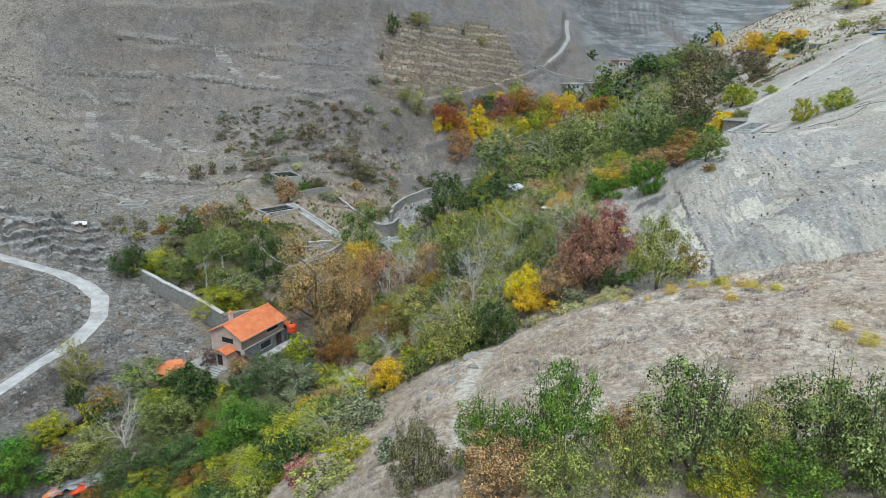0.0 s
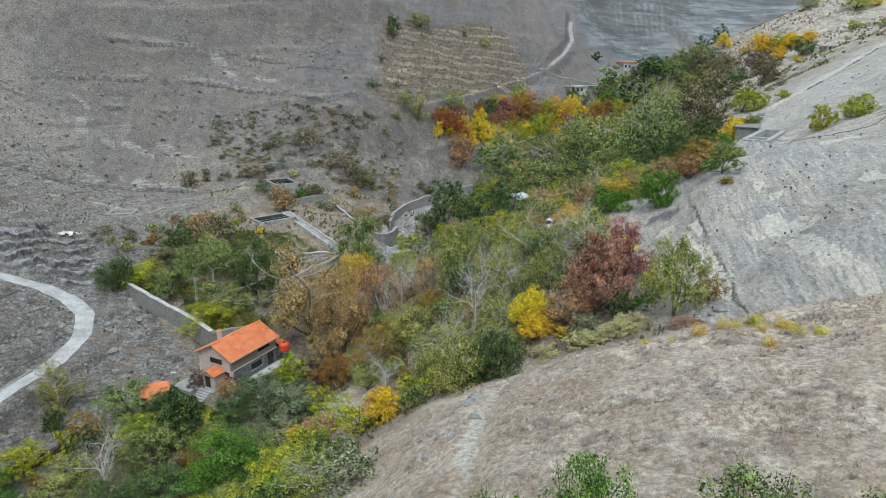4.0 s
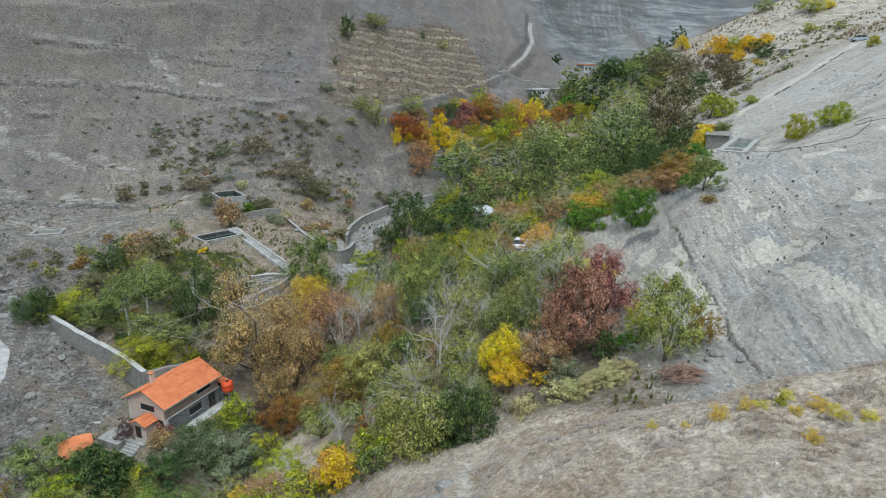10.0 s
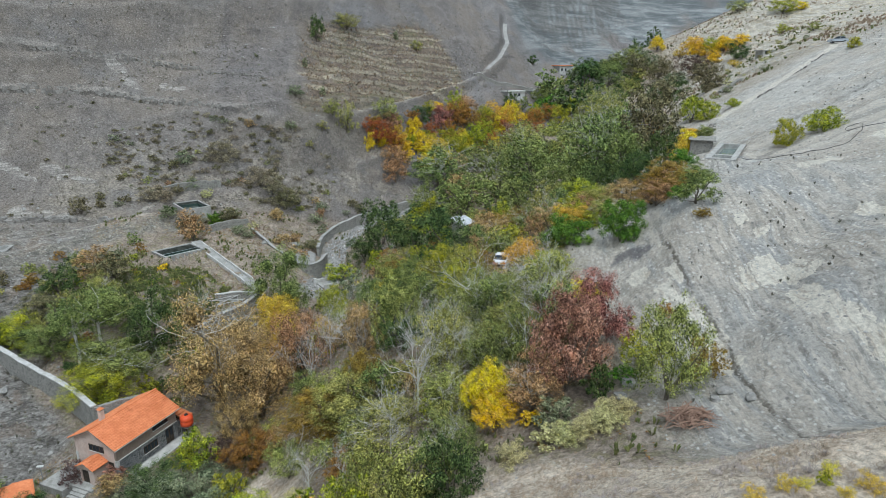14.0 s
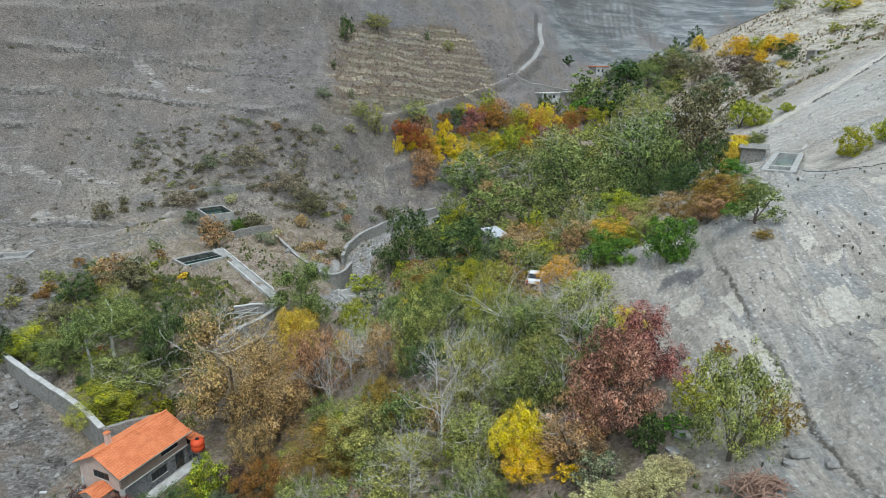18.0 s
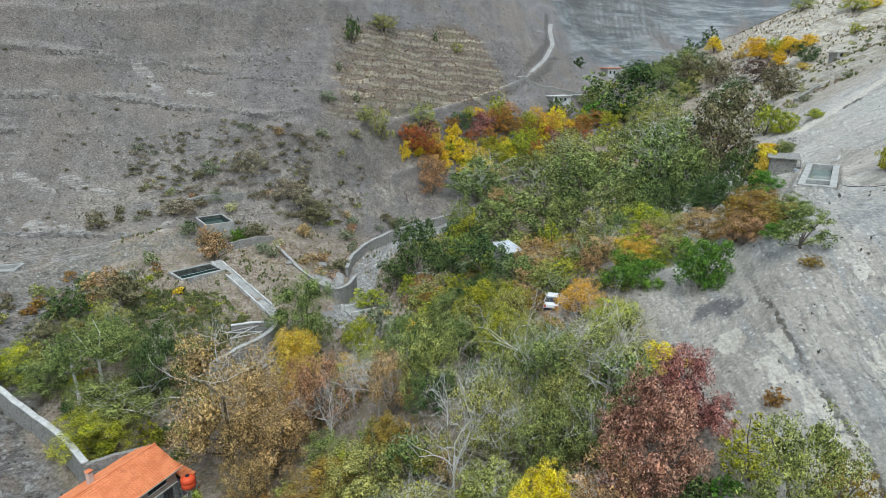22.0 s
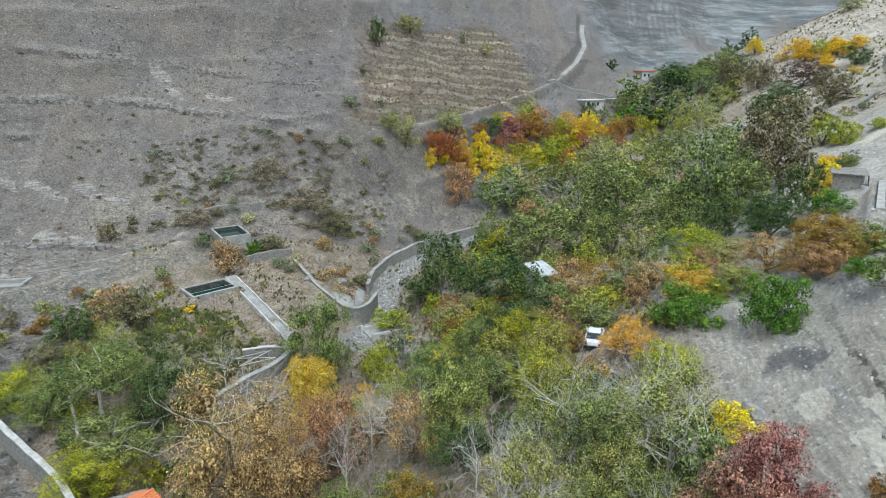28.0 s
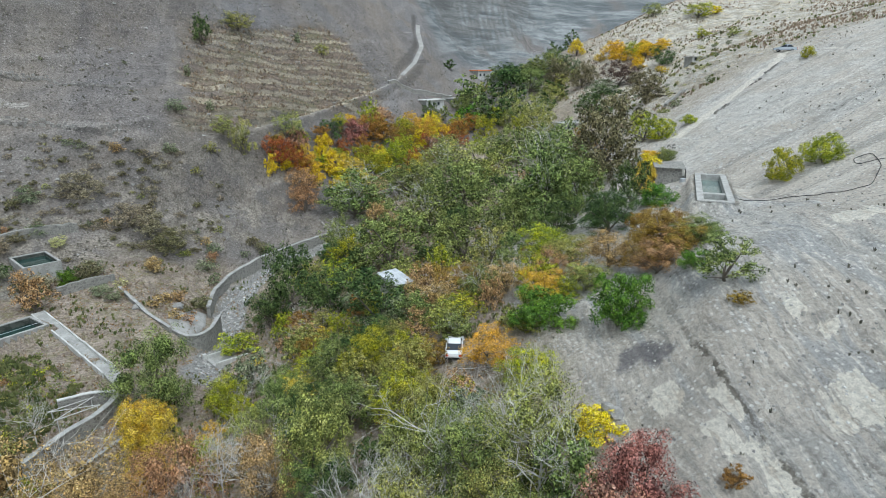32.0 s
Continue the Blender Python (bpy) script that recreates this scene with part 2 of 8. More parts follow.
# cross-sections of the valley: place across and height, from the far slope over the stream to the near bank
SECTIONS = {
    -80: [(-240, 55), (-160, 25), (-95, 0), (-60, 16), (-30, 36), (20, 50), (80, 70), (200, 110)],
    0: [(-200, 60), (-100, 18), (-60, 6), (-40, 16), (-15, 36), (0, 44), (20, 49), (60, 60), (160, 85)],
    20: [(-200, 66), (-90, 18), (-62, 8), (-50, 9), (-30, 22), (-12, 36), (0, 43.5), (10, 46.2), (25, 49), (60, 58), (160, 80)],
    40: [(-200, 76), (-90, 22), (-62, 12), (-45, 9), (-25, 18.5), (-8, 32.5), (2, 39.3), (10, 43.2), (18, 45.5), (30, 47.5), (60, 55), (160, 76)],
    50: [(-200, 84), (-90, 25), (-60, 15), (-41, 10.5), (-25, 15.5), (-9, 27), (3, 34.4), (12, 37.2), (22, 39), (34, 41), (60, 52), (160, 76)],
    60: [(-200, 94), (-90, 29), (-58, 17), (-37, 12.5), (-24, 15), (-8, 24.5), (6, 32.5), (19, 37), (28, 40), (34, 44), (50, 50.5), (90, 62), (160, 80)],
    80: [(-200, 105), (-100, 38), (-64, 24), (-54, 20), (-42, 16), (-36, 18.4), (-25, 18.4), (-19.5, 15.5), (-10, 20.5), (5, 32), (16, 37), (27, 41.5), (34, 47), (50, 51), (90, 63), (160, 84)],
    97: [(-200, 118), (-105, 44), (-72, 28), (-57, 22.6), (-47, 22), (-34, 22), (-23, 20.8), (-15, 19.5), (-6, 24), (6, 31.5), (16, 36.5), (30, 41.5), (42, 46.5), (56, 50.5), (90, 63), (160, 84)],
    115: [(-200, 128), (-110, 51), (-82, 36), (-66, 29), (-50, 26.5), (-32, 26.5), (-18, 25.5), (-10, 22.5), (0, 26.5), (12, 32), (26, 35.5), (38, 41), (48, 45.5), (58, 48), (70, 53.5), (95, 64), (160, 84)],
    140: [(-200, 142), (-110, 64), (-80, 40), (-66, 34), (-46, 32.6), (-36, 29.6), (-20, 28), (-9, 23), (2, 25.5), (20, 30.5), (38, 36), (51, 42), (62, 48.5), (78, 56), (100, 65.5), (170, 84)],
    160: [(-200, 160), (-110, 80), (-77, 54), (-52, 41), (-38, 36.5), (-20, 30.5), (-5, 25.5), (8, 27), (26, 31.5), (45, 37.5), (60, 44), (76, 52.5), (104, 65.5), (170, 82)],
    185: [(-200, 180), (-110, 106), (-75, 79), (-45, 60), (-20, 57), (-9, 51), (2, 39.5), (14, 33), (32, 33.5), (50, 37.5), (66, 43.5), (82, 50.5), (108, 64), (170, 82)],
    220: [(-200, 215), (-110, 152), (-60, 108), (-20, 84), (10, 62), (26, 50), (40, 43.5), (55, 41), (78, 44.5), (96, 52.5), (122, 62), (150, 71), (190, 81)],
    260: [(-200, 255), (-60, 152), (0, 103), (30, 77), (46, 67), (62, 55), (76, 48.5), (90, 49), (108, 56), (128, 65), (160, 75), (220, 91)],
    300: [(-180, 290), (0, 132), (40, 92), (60, 79), (82, 60), (96, 55), (106, 57), (122, 68.5), (137, 74), (145, 77.5), (165, 86), (180, 91), (200, 96), (260, 112)],
    340: [(-150, 310), (20, 162), (60, 112), (92, 72), (112, 60), (130, 58), (165, 62), (200, 72), (280, 90)],
    420: [(-120, 340), (60, 212), (105, 150), (136, 110), (160, 84), (185, 75), (230, 79), (290, 100), (380, 140)],
    560: [(-100, 400), (100, 275), (170, 215), (220, 190), (300, 190), (430, 215)],
    900: [(-100, 430), (200, 380), (400, 350)],
}


def knots(pairs, v):
    """A smooth run through pairs of place and value, that does not overshoot."""
    px, pz = np.array([p[0] for p in pairs], float), np.array([p[1] for p in pairs], float)
    step = np.diff(px)
    rise = np.diff(pz) / step
    lean = np.empty(len(px))
    lean[1:-1] = np.where(rise[:-1] * rise[1:] > 0, 2 * rise[:-1] * rise[1:] / (rise[:-1] + rise[1:] + 1e-12 * np.sign(rise[:-1] + rise[1:] + 1e-15)), 0)
    lean[0], lean[-1] = rise[0], rise[-1]
    i = np.clip(np.searchsorted(px, v) - 1, 0, len(px) - 2)
    t = (v - px[i]) / step[i]
    inside = np.clip(t, 0, 1)
    h00, h10 = 2 * inside**3 - 3 * inside**2 + 1, inside**3 - 2 * inside**2 + inside
    h01, h11 = 3 * inside**2 - 2 * inside**3, inside**3 - inside**2
    base = h00 * pz[i] + h10 * step[i] * lean[i] + h01 * pz[i + 1] + h11 * step[i] * lean[i + 1]
    over = np.where(t < 0, t * step[i] * lean[i], np.where(t > 1, (t - 1) * step[i] * lean[i + 1], 0))
    return base + over


STATIONS = sorted(SECTIONS)


def lie(x, y):
    """Height of the bare land at x, y, before its roughness."""
    x, y = np.broadcast_arrays(np.asarray(x, float), np.asarray(y, float))
    across = x - knots(AXIS, y)
    rows = np.stack([knots([(px - knots(AXIS, np.array([float(s)]))[0], pz) for px, pz in SECTIONS[s]], across) for s in STATIONS])
    at = np.array(STATIONS, float)
    i = np.clip(np.searchsorted(at, y) - 1, 0, len(at) - 2)
    t = np.clip((y - at[i]) / (at[i + 1] - at[i]), 0, 1)
    pick = lambda k: np.take_along_axis(rows, np.clip(k, 0, len(at) - 1)[None], 0)[0]
    a, b = pick(i), pick(i + 1)
    da = (b - pick(i - 1)) / (at[i + 1] - at[np.clip(i - 1, 0, None)]) * (at[i + 1] - at[i])
    db = (pick(i + 2) - a) / (at[np.clip(i + 2, None, len(at) - 1)] - at[i]) * (at[i + 1] - at[i])
    limit = 1.2 * np.abs(b - a) + 0.2
    da, db = np.clip(da, -limit, limit), np.clip(db, -limit, limit)
    return (2 * t**3 - 3 * t**2 + 1) * a + (t**3 - 2 * t**2 + t) * da + (3 * t**2 - 2 * t**3) * b + (t**3 - t**2) * db


# ---------------------------------------------------------------- roughness of the land
def lattice(x, y, seed):
    """Smooth random values from -1 to 1 on a unit lattice."""
    xi, yi = np.floor(x).astype(np.int64), np.floor(y).astype(np.int64)
    fx, fy = x - xi, y - yi
    fx, fy = fx * fx * (3 - 2 * fx), fy * fy * (3 - 2 * fy)

    def corner(a, b):
        h = (a * 374761393 + b * 668265263 + seed * 974634541) & 0xFFFFFFFF
        h = ((h ^ (h >> 13)) * 1274126177) & 0xFFFFFFFF
        return ((h ^ (h >> 16)) & 0xFFFF) / 32767.5 - 1

    low = corner(xi, yi) * (1 - fx) + corner(xi + 1, yi) * fx
    high = corner(xi, yi + 1) * (1 - fx) + corner(xi + 1, yi + 1) * fx
    return low * (1 - fy) + high * fy


def rough(x, y, size, octaves=4, seed=0, gain=0.5):
    total, weight = np.zeros(np.broadcast(x, y).shape), 1.0
    for k in range(octaves):
        total = total + weight * lattice(x / size + 17.3 * k, y / size - 9.1 * k, seed + k)
        size, weight = size / 2.07, weight * gain
    return total


def step(v, a, b):
    t = np.clip((v - a) / (b - a), 0, 1)
    return t * t * (3 - 2 * t)


def outside(x, y):
    """Distance out from the garden wall and the yard, towards the gravel road."""
    return np.interp(y, [60, 74, 84, 87, 91, 95.2, 99.8, 103, 110], [-46, -42, -36.5, -35, -39.3, -45.5, -52, -56, -58]) - x


def zones(x, y):
    """How far each kind of ground covers the place: far hillside, near dry hill, shale slope, gardens."""
    axis = knots(AXIS, y)
    z = lie(x, y)
    crest = np.interp(x, [-40, -10, 5, 12, 17, 22, 60], [56, 56, 56.5, 55, 50.5, 47, 46])
    near = step(np.where(x > -40, 1, 0) * (crest + 0.8 * rough(x, y, 4, 2, 16) - y), -0.5, 3) * step(z, 24, 30)
    near = np.maximum(near, step(x - axis - 16 + 9 * rough(x, y, 22, 3, 15), 0, 26) * step(y + 8 * rough(x, y, 14, 3, 17), 140, 176) * step(z, 46, 52) * step(336 - y, 0, 14))
    bank = 1 - step(np.hypot((x + 11.5) / 5.5, (y - 71.5) / 8.5) + 0.3 * rough(x, y, 3, 2, 19), 0.75, 1.0)
    near = np.maximum(near, bank)
    shale = step(x - (17 + 0.10 * (y - 60)), 0, 6) * step(y, 44, 47) * step(150 + 0.2 * x - y, 0, 24) * step(z, 33, 37)
    foot = 142 + 0.30 * np.clip(x + 40, -60, 200) + 0.9 * np.clip(x - 5, 0, 300)
    hill = np.maximum(step(y - foot + 4 * rough(x, y, 9, 2, 5), 0, 9), step(-41 - x - 0.10 * np.clip(y - 84, 0, 60) * 1.6 + 1.5 * rough(x, y, 7, 2, 9), 0, 4) * step(150 - y, 0, 10))
    hill = np.maximum(hill, step(outside(x, y) + 0.8 * rough(x, y, 5, 2, 10), 0, 2) * step(y, 58, 66) * step(106 - y, 0, 4))
    shale = shale * (1 - near)
    hill = hill * (1 - near)
    garden = np.clip(1 - near - shale - hill, 0, 1)
    return hill, near, shale, garden


def bands(x, y, z):
    """Beds of rock that stand out of the far hillside as thin ledges."""
    bed = z - 0.10 * x + 0.05 * y + 2.2 * rough(x, y, 40, 2, 31) + 0.5 * rough(x, y, 6, 2, 33)
    broken = step(rough(x, y, 16, 3, 35), -0.15, 0.35)
    ledge = np.zeros(np.broadcast(x, y).shape)
    for at, thick in ((46.5, 0.8), (60.0, 1.3), (63.4, 0.7), (69.0, 0.5), (80, 0.9), (92, 1.2)):
        ledge = np.maximum(ledge, np.exp(-(((bed - at) / thick) ** 2)))
    return ledge * broken


def veins(x, y):
    """Pale beds and cracks that run up the shale slope."""
    slant = x - 29 - 0.14 * (y - 65) + 0.9 * rough(x, y, 9, 3, 41) + 0.25 * rough(x, y, 1.8, 2, 47)
    total = np.zeros(np.broadcast(x, y).shape)
    for at, wide in ((-3.4, 0.5), (-1.0, 0.55), (4.3, 1.3), (7.0, 0.5), (10.5, 1.2), (16, 0.9), (22, 1.2)):
        total = np.maximum(total, np.exp(-(((slant - at) / wide) ** 2)))
    crack = np.zeros(np.broadcast(x, y).shape)
    for at, wide in ((0.1, 0.32), (5.9, 0.22), (8.0, 0.2), (12.4, 0.25)):
        crack = np.maximum(crack, np.exp(-(((slant - at) / wide) ** 2)))
    return total * step(rough(x, y, 4.2, 4, 43), -0.2, 0.3), crack * step(rough(x, y, 8, 2, 49), -0.5, 0.1)


# the long crack that runs up the shale slope
CRACK = [(26.2, 50), (26.7, 57.1), (28.1, 61.2), (28.8, 66.3), (28.7, 68), (29.0, 72), (29.8, 76.3), (30.9, 80.6), (32.5, 86), (34, 92)]


# two beds of rock that stand out of the far hillside
BEDS = [[(-94, 151), (-86.0, 157.3), (-75.9, 163.7), (-63.5, 170.9), (-56.9, 172.5), (-43.0, 174.6), (-29.0, 175.0)], [(-88, 165), (-79.2, 170.4), (-70.9, 174.2), (-62, 179.5), (-56.6, 182.7), (-45.2, 185.8), (-27.0, 184.3)],
        [(-100, 143), (-91.6, 148.1), (-85.2, 151.8), (-76.2, 156.7), (-63.8, 162.3)], [(-92, 124), (-76.7, 131.6), (-69.0, 137.5), (-60, 139.6), (-51, 139.7)], [(-86, 104), (-61.3, 119.0), (-55.0, 124.9), (-42.4, 130.5)]]
# bare pale rock on the far hillside: centre and reach
SCARS = [(-60.5, 178.2, 3.4, 1.6), (-57.5, 175.8, 3.2, 1.2), (-48, 178, 4.5, 1.3), (-77.8, 147.6, 2.4, 1.2), (-72.2, 149.4, 3.2, 1.0), (-65.9, 152, 3.4, 1.2), (-60.8, 152, 2.6, 1.0), (-49.7, 145.2, 2.2, 1.0), (-83.1, 147.9, 1.6, 2.0),
         (-66.8, 141.0, 5.5, 1.9), (-61.0, 140.2, 4.0, 1.5), (-74, 136, 4, 1.2), (-87, 138.3, 2.0, 1.0), (-85.3, 152.3, 3.0, 0.8), (-80, 128, 4, 1.4)]
# clean pale slabs on the shale slope: centre and reach
SLABS = [(35.2, 68.2, 2.4, 1.9), (33.6, 67.4, 1.6, 1.4), (36.8, 66.0, 1.2, 1.6), (34.9, 62.6, 1.1, 1.8), (34.4, 60.2, 1.3, 2.2), (34.8, 56.8, 1.2, 2.4), (35.4, 53.6, 1.4, 2.4), (28.3, 71.2, 0.75, 2.0), (27.9, 66.4, 0.85, 2.2), (27.4, 62.2, 0.8, 2.0), (26.9, 58.9, 0.7, 1.8),
         (26.4, 75.1, 0.9, 1.8), (26.6, 69.8, 0.8, 1.5), (36.9, 76.0, 0.8, 1.1), (37.8, 73.8, 0.8, 0.9), (44, 62, 1.6, 2.4), (46, 70, 1.2, 2.0), (50, 84, 2.2, 1.4), (62, 88, 2.5, 2.5)]


def spots(x, y, places, size, seed):
    """How far a place lies inside any of the given ragged ovals."""
    found = np.zeros(np.shape(x))
    fray = 0.42 * rough(x, y, size, 3, seed)
    for cx, cy, rx, ry in places:
        found = np.maximum(found, 1 - step(np.hypot((x - cx) / rx, (y - cy) / ry) + fray, 0.55, 1.1))
    return found


def strata(x, y):
    """Distance up the slope from the nearest of those beds, and how plainly it shows."""
    gap, hold = np.full(np.shape(x), 9.0), np.zeros(np.shape(x))
    for k, line in enumerate(BEDS):
        d = y - np.interp(x, [p[0] for p in line], [p[1] for p in line]) + 0.4 * rough(x, y, 6, 3, 52 + k)
        ends = step(x, line[0][0], line[0][0] + 8) * step(line[-1][0] - x, 0, 8) * step(rough(x, y, 7, 3, 70 + k), -0.45, 0.2)
        nearer = np.abs(d) < np.abs(gap)
        gap, hold = np.where(nearer, d, gap), np.where(nearer, ends, hold)
    return np.clip(gap, -6, 6), hold


def tread_of(x, y, bare):
    """Counts the old field terraces up the slope."""
    return (bare + 0.13 * x) / 2.5 + 0.13 * rough(x, y, 26, 2, 61) + 0.03 * rough(x, y, 4, 2, 62)


def aside(x, y):
    """Distance to the right of the long crack."""
    return x - np.interp(y, [p[1] for p in CRACK], [p[0] for p in CRACK]) + 0.35 * rough(x, y, 5, 3, 45)


# tracks and roads: half width and line on the plan
TRACKS = {
    "gravel": (1.75, [(-66, 44), (-61, 58), (-57.6, 70.5), (-56.0, 76), (-54.2, 82.4), (-54.0, 89), (-56.6, 95), (-60.9, 98.4), (-65.4, 99.1), (-69.3, 98.4), (-75, 97.4), (-88, 93)]),
    "far": (1.05, [(55, 290), (53.4, 283), (52.6, 273), (46.1, 255), (39.5, 244)]),
    "terrace": (0.7, [(39.5, 244), (37.7, 241), (27.7, 228.7), (10.9, 206.8), (-4.5, 188)]),
    "hill": (0.75, [(104, 118), (104, 130), (102.8, 138.5), (103.6, 147), (103.2, 154.3), (97.2, 148.5), (89.7, 144.8), (80.4, 141.2), (73.3, 138.7), (67.5, 136.3)]),
    "foot": (0.45, [(0.5, 24), (1.3, 32.3), (2.6, 38.4), (3.6, 43), (4.2, 49)]),
    "orchard": (0.9, [(-78, 124), (-66.4, 129), (-61.5, 132.6), (-54.4, 136.8), (-48, 141), (-45, 149)]),
}
# the crest of the bank between the hillside and the gardens
CREST = [(-68.5, 117), (-63.5, 122.3), (-60, 125.5), (-53.2, 133.9), (-45.3, 140.2), (-41.1, 144.5)]
SITES = {"house": ((-28.0, 81.4), 63, (-4.5, 10.5), (-2.0, 7.5), 18.75), "yard": ((-35.5, 79.5), 63, (-4, 3), (-3, 3.5), 17.9)}


def along(x, y, line):
    """Distance from a line on the plan, and the land's height on it."""
    best, height = np.full(np.shape(x), 1e9), np.zeros(np.shape(x))
    knot = lie(np.array([p[0] for p in line], float), np.array([p[1] for p in line], float))
    for k in range(len(line) - 1):
        (ax, ay), (bx, by) = line[k], line[k + 1]
        dx, dy = bx - ax, by - ay
        t = np.clip(((x - ax) * dx + (y - ay) * dy) / (dx * dx + dy * dy), 0, 1)
        d = np.hypot(x - ax - t * dx, y - ay - t * dy)
        height = np.where(d < best, knot[k] + t * (knot[k + 1] - knot[k]), height)
        best = np.minimum(best, d)
    return best, height


def below_crest(x, y):
    """Distance from the crest above the gardens, less than nothing on the uphill side."""
    return along(x, y, CREST)[0] * np.where(x > np.interp(y, [p[1] for p in CREST], [p[0] for p in CREST]), 1, -1)


def terraced(x, y, bare):
    """Where old field terraces lie on the far hillside."""
    wobble = 3.0 * rough(x, y, 11, 3, 63)
    return step(x + wobble, -21, -15) * step(bare + 0.5 * wobble, 49.5, 52) * step(74 - bare + 0.7 * wobble, 0, 3) * step(29 - x + wobble, 0, 6) * step(y, 176, 182) * step(262 - y, 0, 14)


def ground(x, y):
    """Height of the finished ground."""
    x, y = np.broadcast_arrays(np.asarray(x, float), np.asarray(y, float))
    z = bare = lie(x, y)
    hill, near, shale, garden = zones(x, y)
    far = step(y, 170, 330)
    z = z + hill * (0.45 * rough(x, y, 7, 5, 1, 0.55) + far * 3.5 * rough(x, y, 45, 5, 3)) + hill * 0.5 * bands(x, y, z)
    z = z + near * (0.22 * rough(x, y, 3.5, 4, 11) + 0.25 * rough(x, y, 9, 2, 13)) + shale * 0.26 * rough(x, y, 5, 5, 21, 0.6) + garden * 0.25 * rough(x, y, 6, 3, 23)
    pale, crack = veins(x, y)
    side = aside(x, y)
    z = z + shale * (0.14 * pale - 0.2 * crack + 0.25 * step(side, -0.1, 0.5) * (1 - step(side, 0.5, 6)) * step(84 - y, 0, 10))
    terrace = terraced(x, y, bare)
    tread = tread_of(x, y, bare)
    z = z + terrace * 1.5 * (step(tread % 1, 0.6, 0.95) - tread % 1)
    crag = step(-44 - x, 0, 5) * step(y, 64, 72) * step(126 - y, 0, 8) * step(x, -100, -86)
    steps = z / 1.25 + 0.55 * rough(x, y, 7, 3, 81)
    z = z + crag * (1.1 * (step(steps % 1, 0.62, 0.98) - steps % 1) + 0.7 * rough(x, y, 3.0, 4, 83, 0.65))
    bluff = np.exp(-(((y - 106.5 - 0.12 * (x + 62)) / 5.0) ** 2)) * step(-54 - x, 0, 5) * step(x, -92, -80)
    z = z + bluff * (2.9 + 1.3 * rough(x, y, 4, 4, 85, 0.6))
    down = below_crest(x, y)
    z = z + 1.2 * step(down, -2.0, -0.6) * (1 - step(down, 0.5, 4.2) * (0.85 + 0.15 * rough(x, y, 2, 2, 97)))
    wall = hill * step(y, 330, 390)
    shelf = z / 6.5 + 0.05 * x / 6.5 + 0.35 * rough(x, y, 30, 3, 87)
    z = z + wall * (4.2 * (step(shelf % 1, 0.55, 0.95) - shelf % 1) + 1.0 * rough(x, y * 0.3, 14, 3, 89))
    for wide, line in TRACKS.values():
        d, flat = along(x, y, line)
        z = z + (flat + 0.05 * rough(x, y, 2.5, 2, 71) - z) * (1 - step(d, wide * 1.05, wide * 1.9 + 0.5))
    for (cx, cy), turn, across, ahead, flat in SITES.values():
        c, s = math.cos(radians(turn)), math.sin(radians(turn))
        u, v = (x - cx) * c + (y - cy) * s, -(x - cx) * s + (y - cy) * c
        d = np.hypot(np.maximum(np.maximum(across[0] - u, u - across[1]), 0), np.maximum(np.maximum(ahead[0] - v, v - ahead[1]), 0))
        z = z + (flat - z) * (1 - step(d, 0.2, 2.6))
    for key, ((cx, cy), turn, length, width, rim, deep, wall) in POOLS.items():
        c, s = math.cos(radians(turn)), math.sin(radians(turn))
        u, v = np.abs((x - cx) * c + (y - cy) * s) - length / 2, np.abs(-(x - cx) * s + (y - cy) * c) - width / 2
        d = np.maximum(u, v)
        z = z + (rim - 0.12 - z) * (1 - step(d, wall + 0.2, wall + 1.3)) * np.where(z < rim - 0.12, float(key != "small"), 1 - step(d, wall + 0.2, wall + 1.6))
        z = np.where(d < wall * 0.9, np.minimum(z, rim - deep - 0.7), z)
    d, flat = along(x, y, STREAM)
    return z - 0.9 * (1 - step(d, 1.6, 3.0)) * step(170 - y, 0, 6) * step(y, 124, 130)


# pools: centre, turn, length, width, height of the rim, depth, thickness of the wall
POOLS = {"tank": ((-35.9, 129.6), 42, 6.5, 4.5, 29.6, 2.2, 0.42), "small": ((-38.2, 147.8), 33, 4.6, 7.0, 33.9, 1.8, 0.35), "empty": ((-65.0, 126.0), 10, 4.2, 2.8, 31.7, 0.6, 0.55), "spring": ((51.9, 105.6), 55, 16.9, 2.4, 49.5, 1.8, 0.75)}
STREAM = [(-11.5, 122), (-9.5, 134), (-9.0, 146), (-6.5, 154), (-2, 160.5), (6, 164.5), (15, 168)]


def level(x, y):
    return float(heights(np.array([float(x)]), np.array([float(y)]))[0])


def heights(x, y):
    """Height of the ground sheet as built, between its grid lines."""
    xs, ys, gz = SHEET
    i, j = np.clip(np.searchsorted(xs, x) - 1, 0, len(xs) - 2), np.clip(np.searchsorted(ys, y) - 1, 0, len(ys) - 2)
    u, v = (x - xs[i]) / (xs[i + 1] - xs[i]), (y - ys[j]) / (ys[j + 1] - ys[j])
    return (gz[j, i] * (1 - u) + gz[j, i + 1] * u) * (1 - v) + (gz[j + 1, i] * (1 - u) + gz[j + 1, i + 1] * u) * v


def spread(low, fine_low, fine_high, high, fine, grow=1.09, back=1.09):
    """Grid lines: evenly spaced in the middle and wider towards both ends."""
    middle = list(np.arange(fine_low, fine_high, fine))
    lines, gap = [middle[-1]], fine
    while lines[-1] < high:
        gap *= grow
        lines.append(lines[-1] + gap)
    before, gap = [middle[0]], fine
    while before[-1] > low:
        gap *= back
        before.append(before[-1] - gap)
    return np.array(before[:0:-1] + middle + lines[1:])


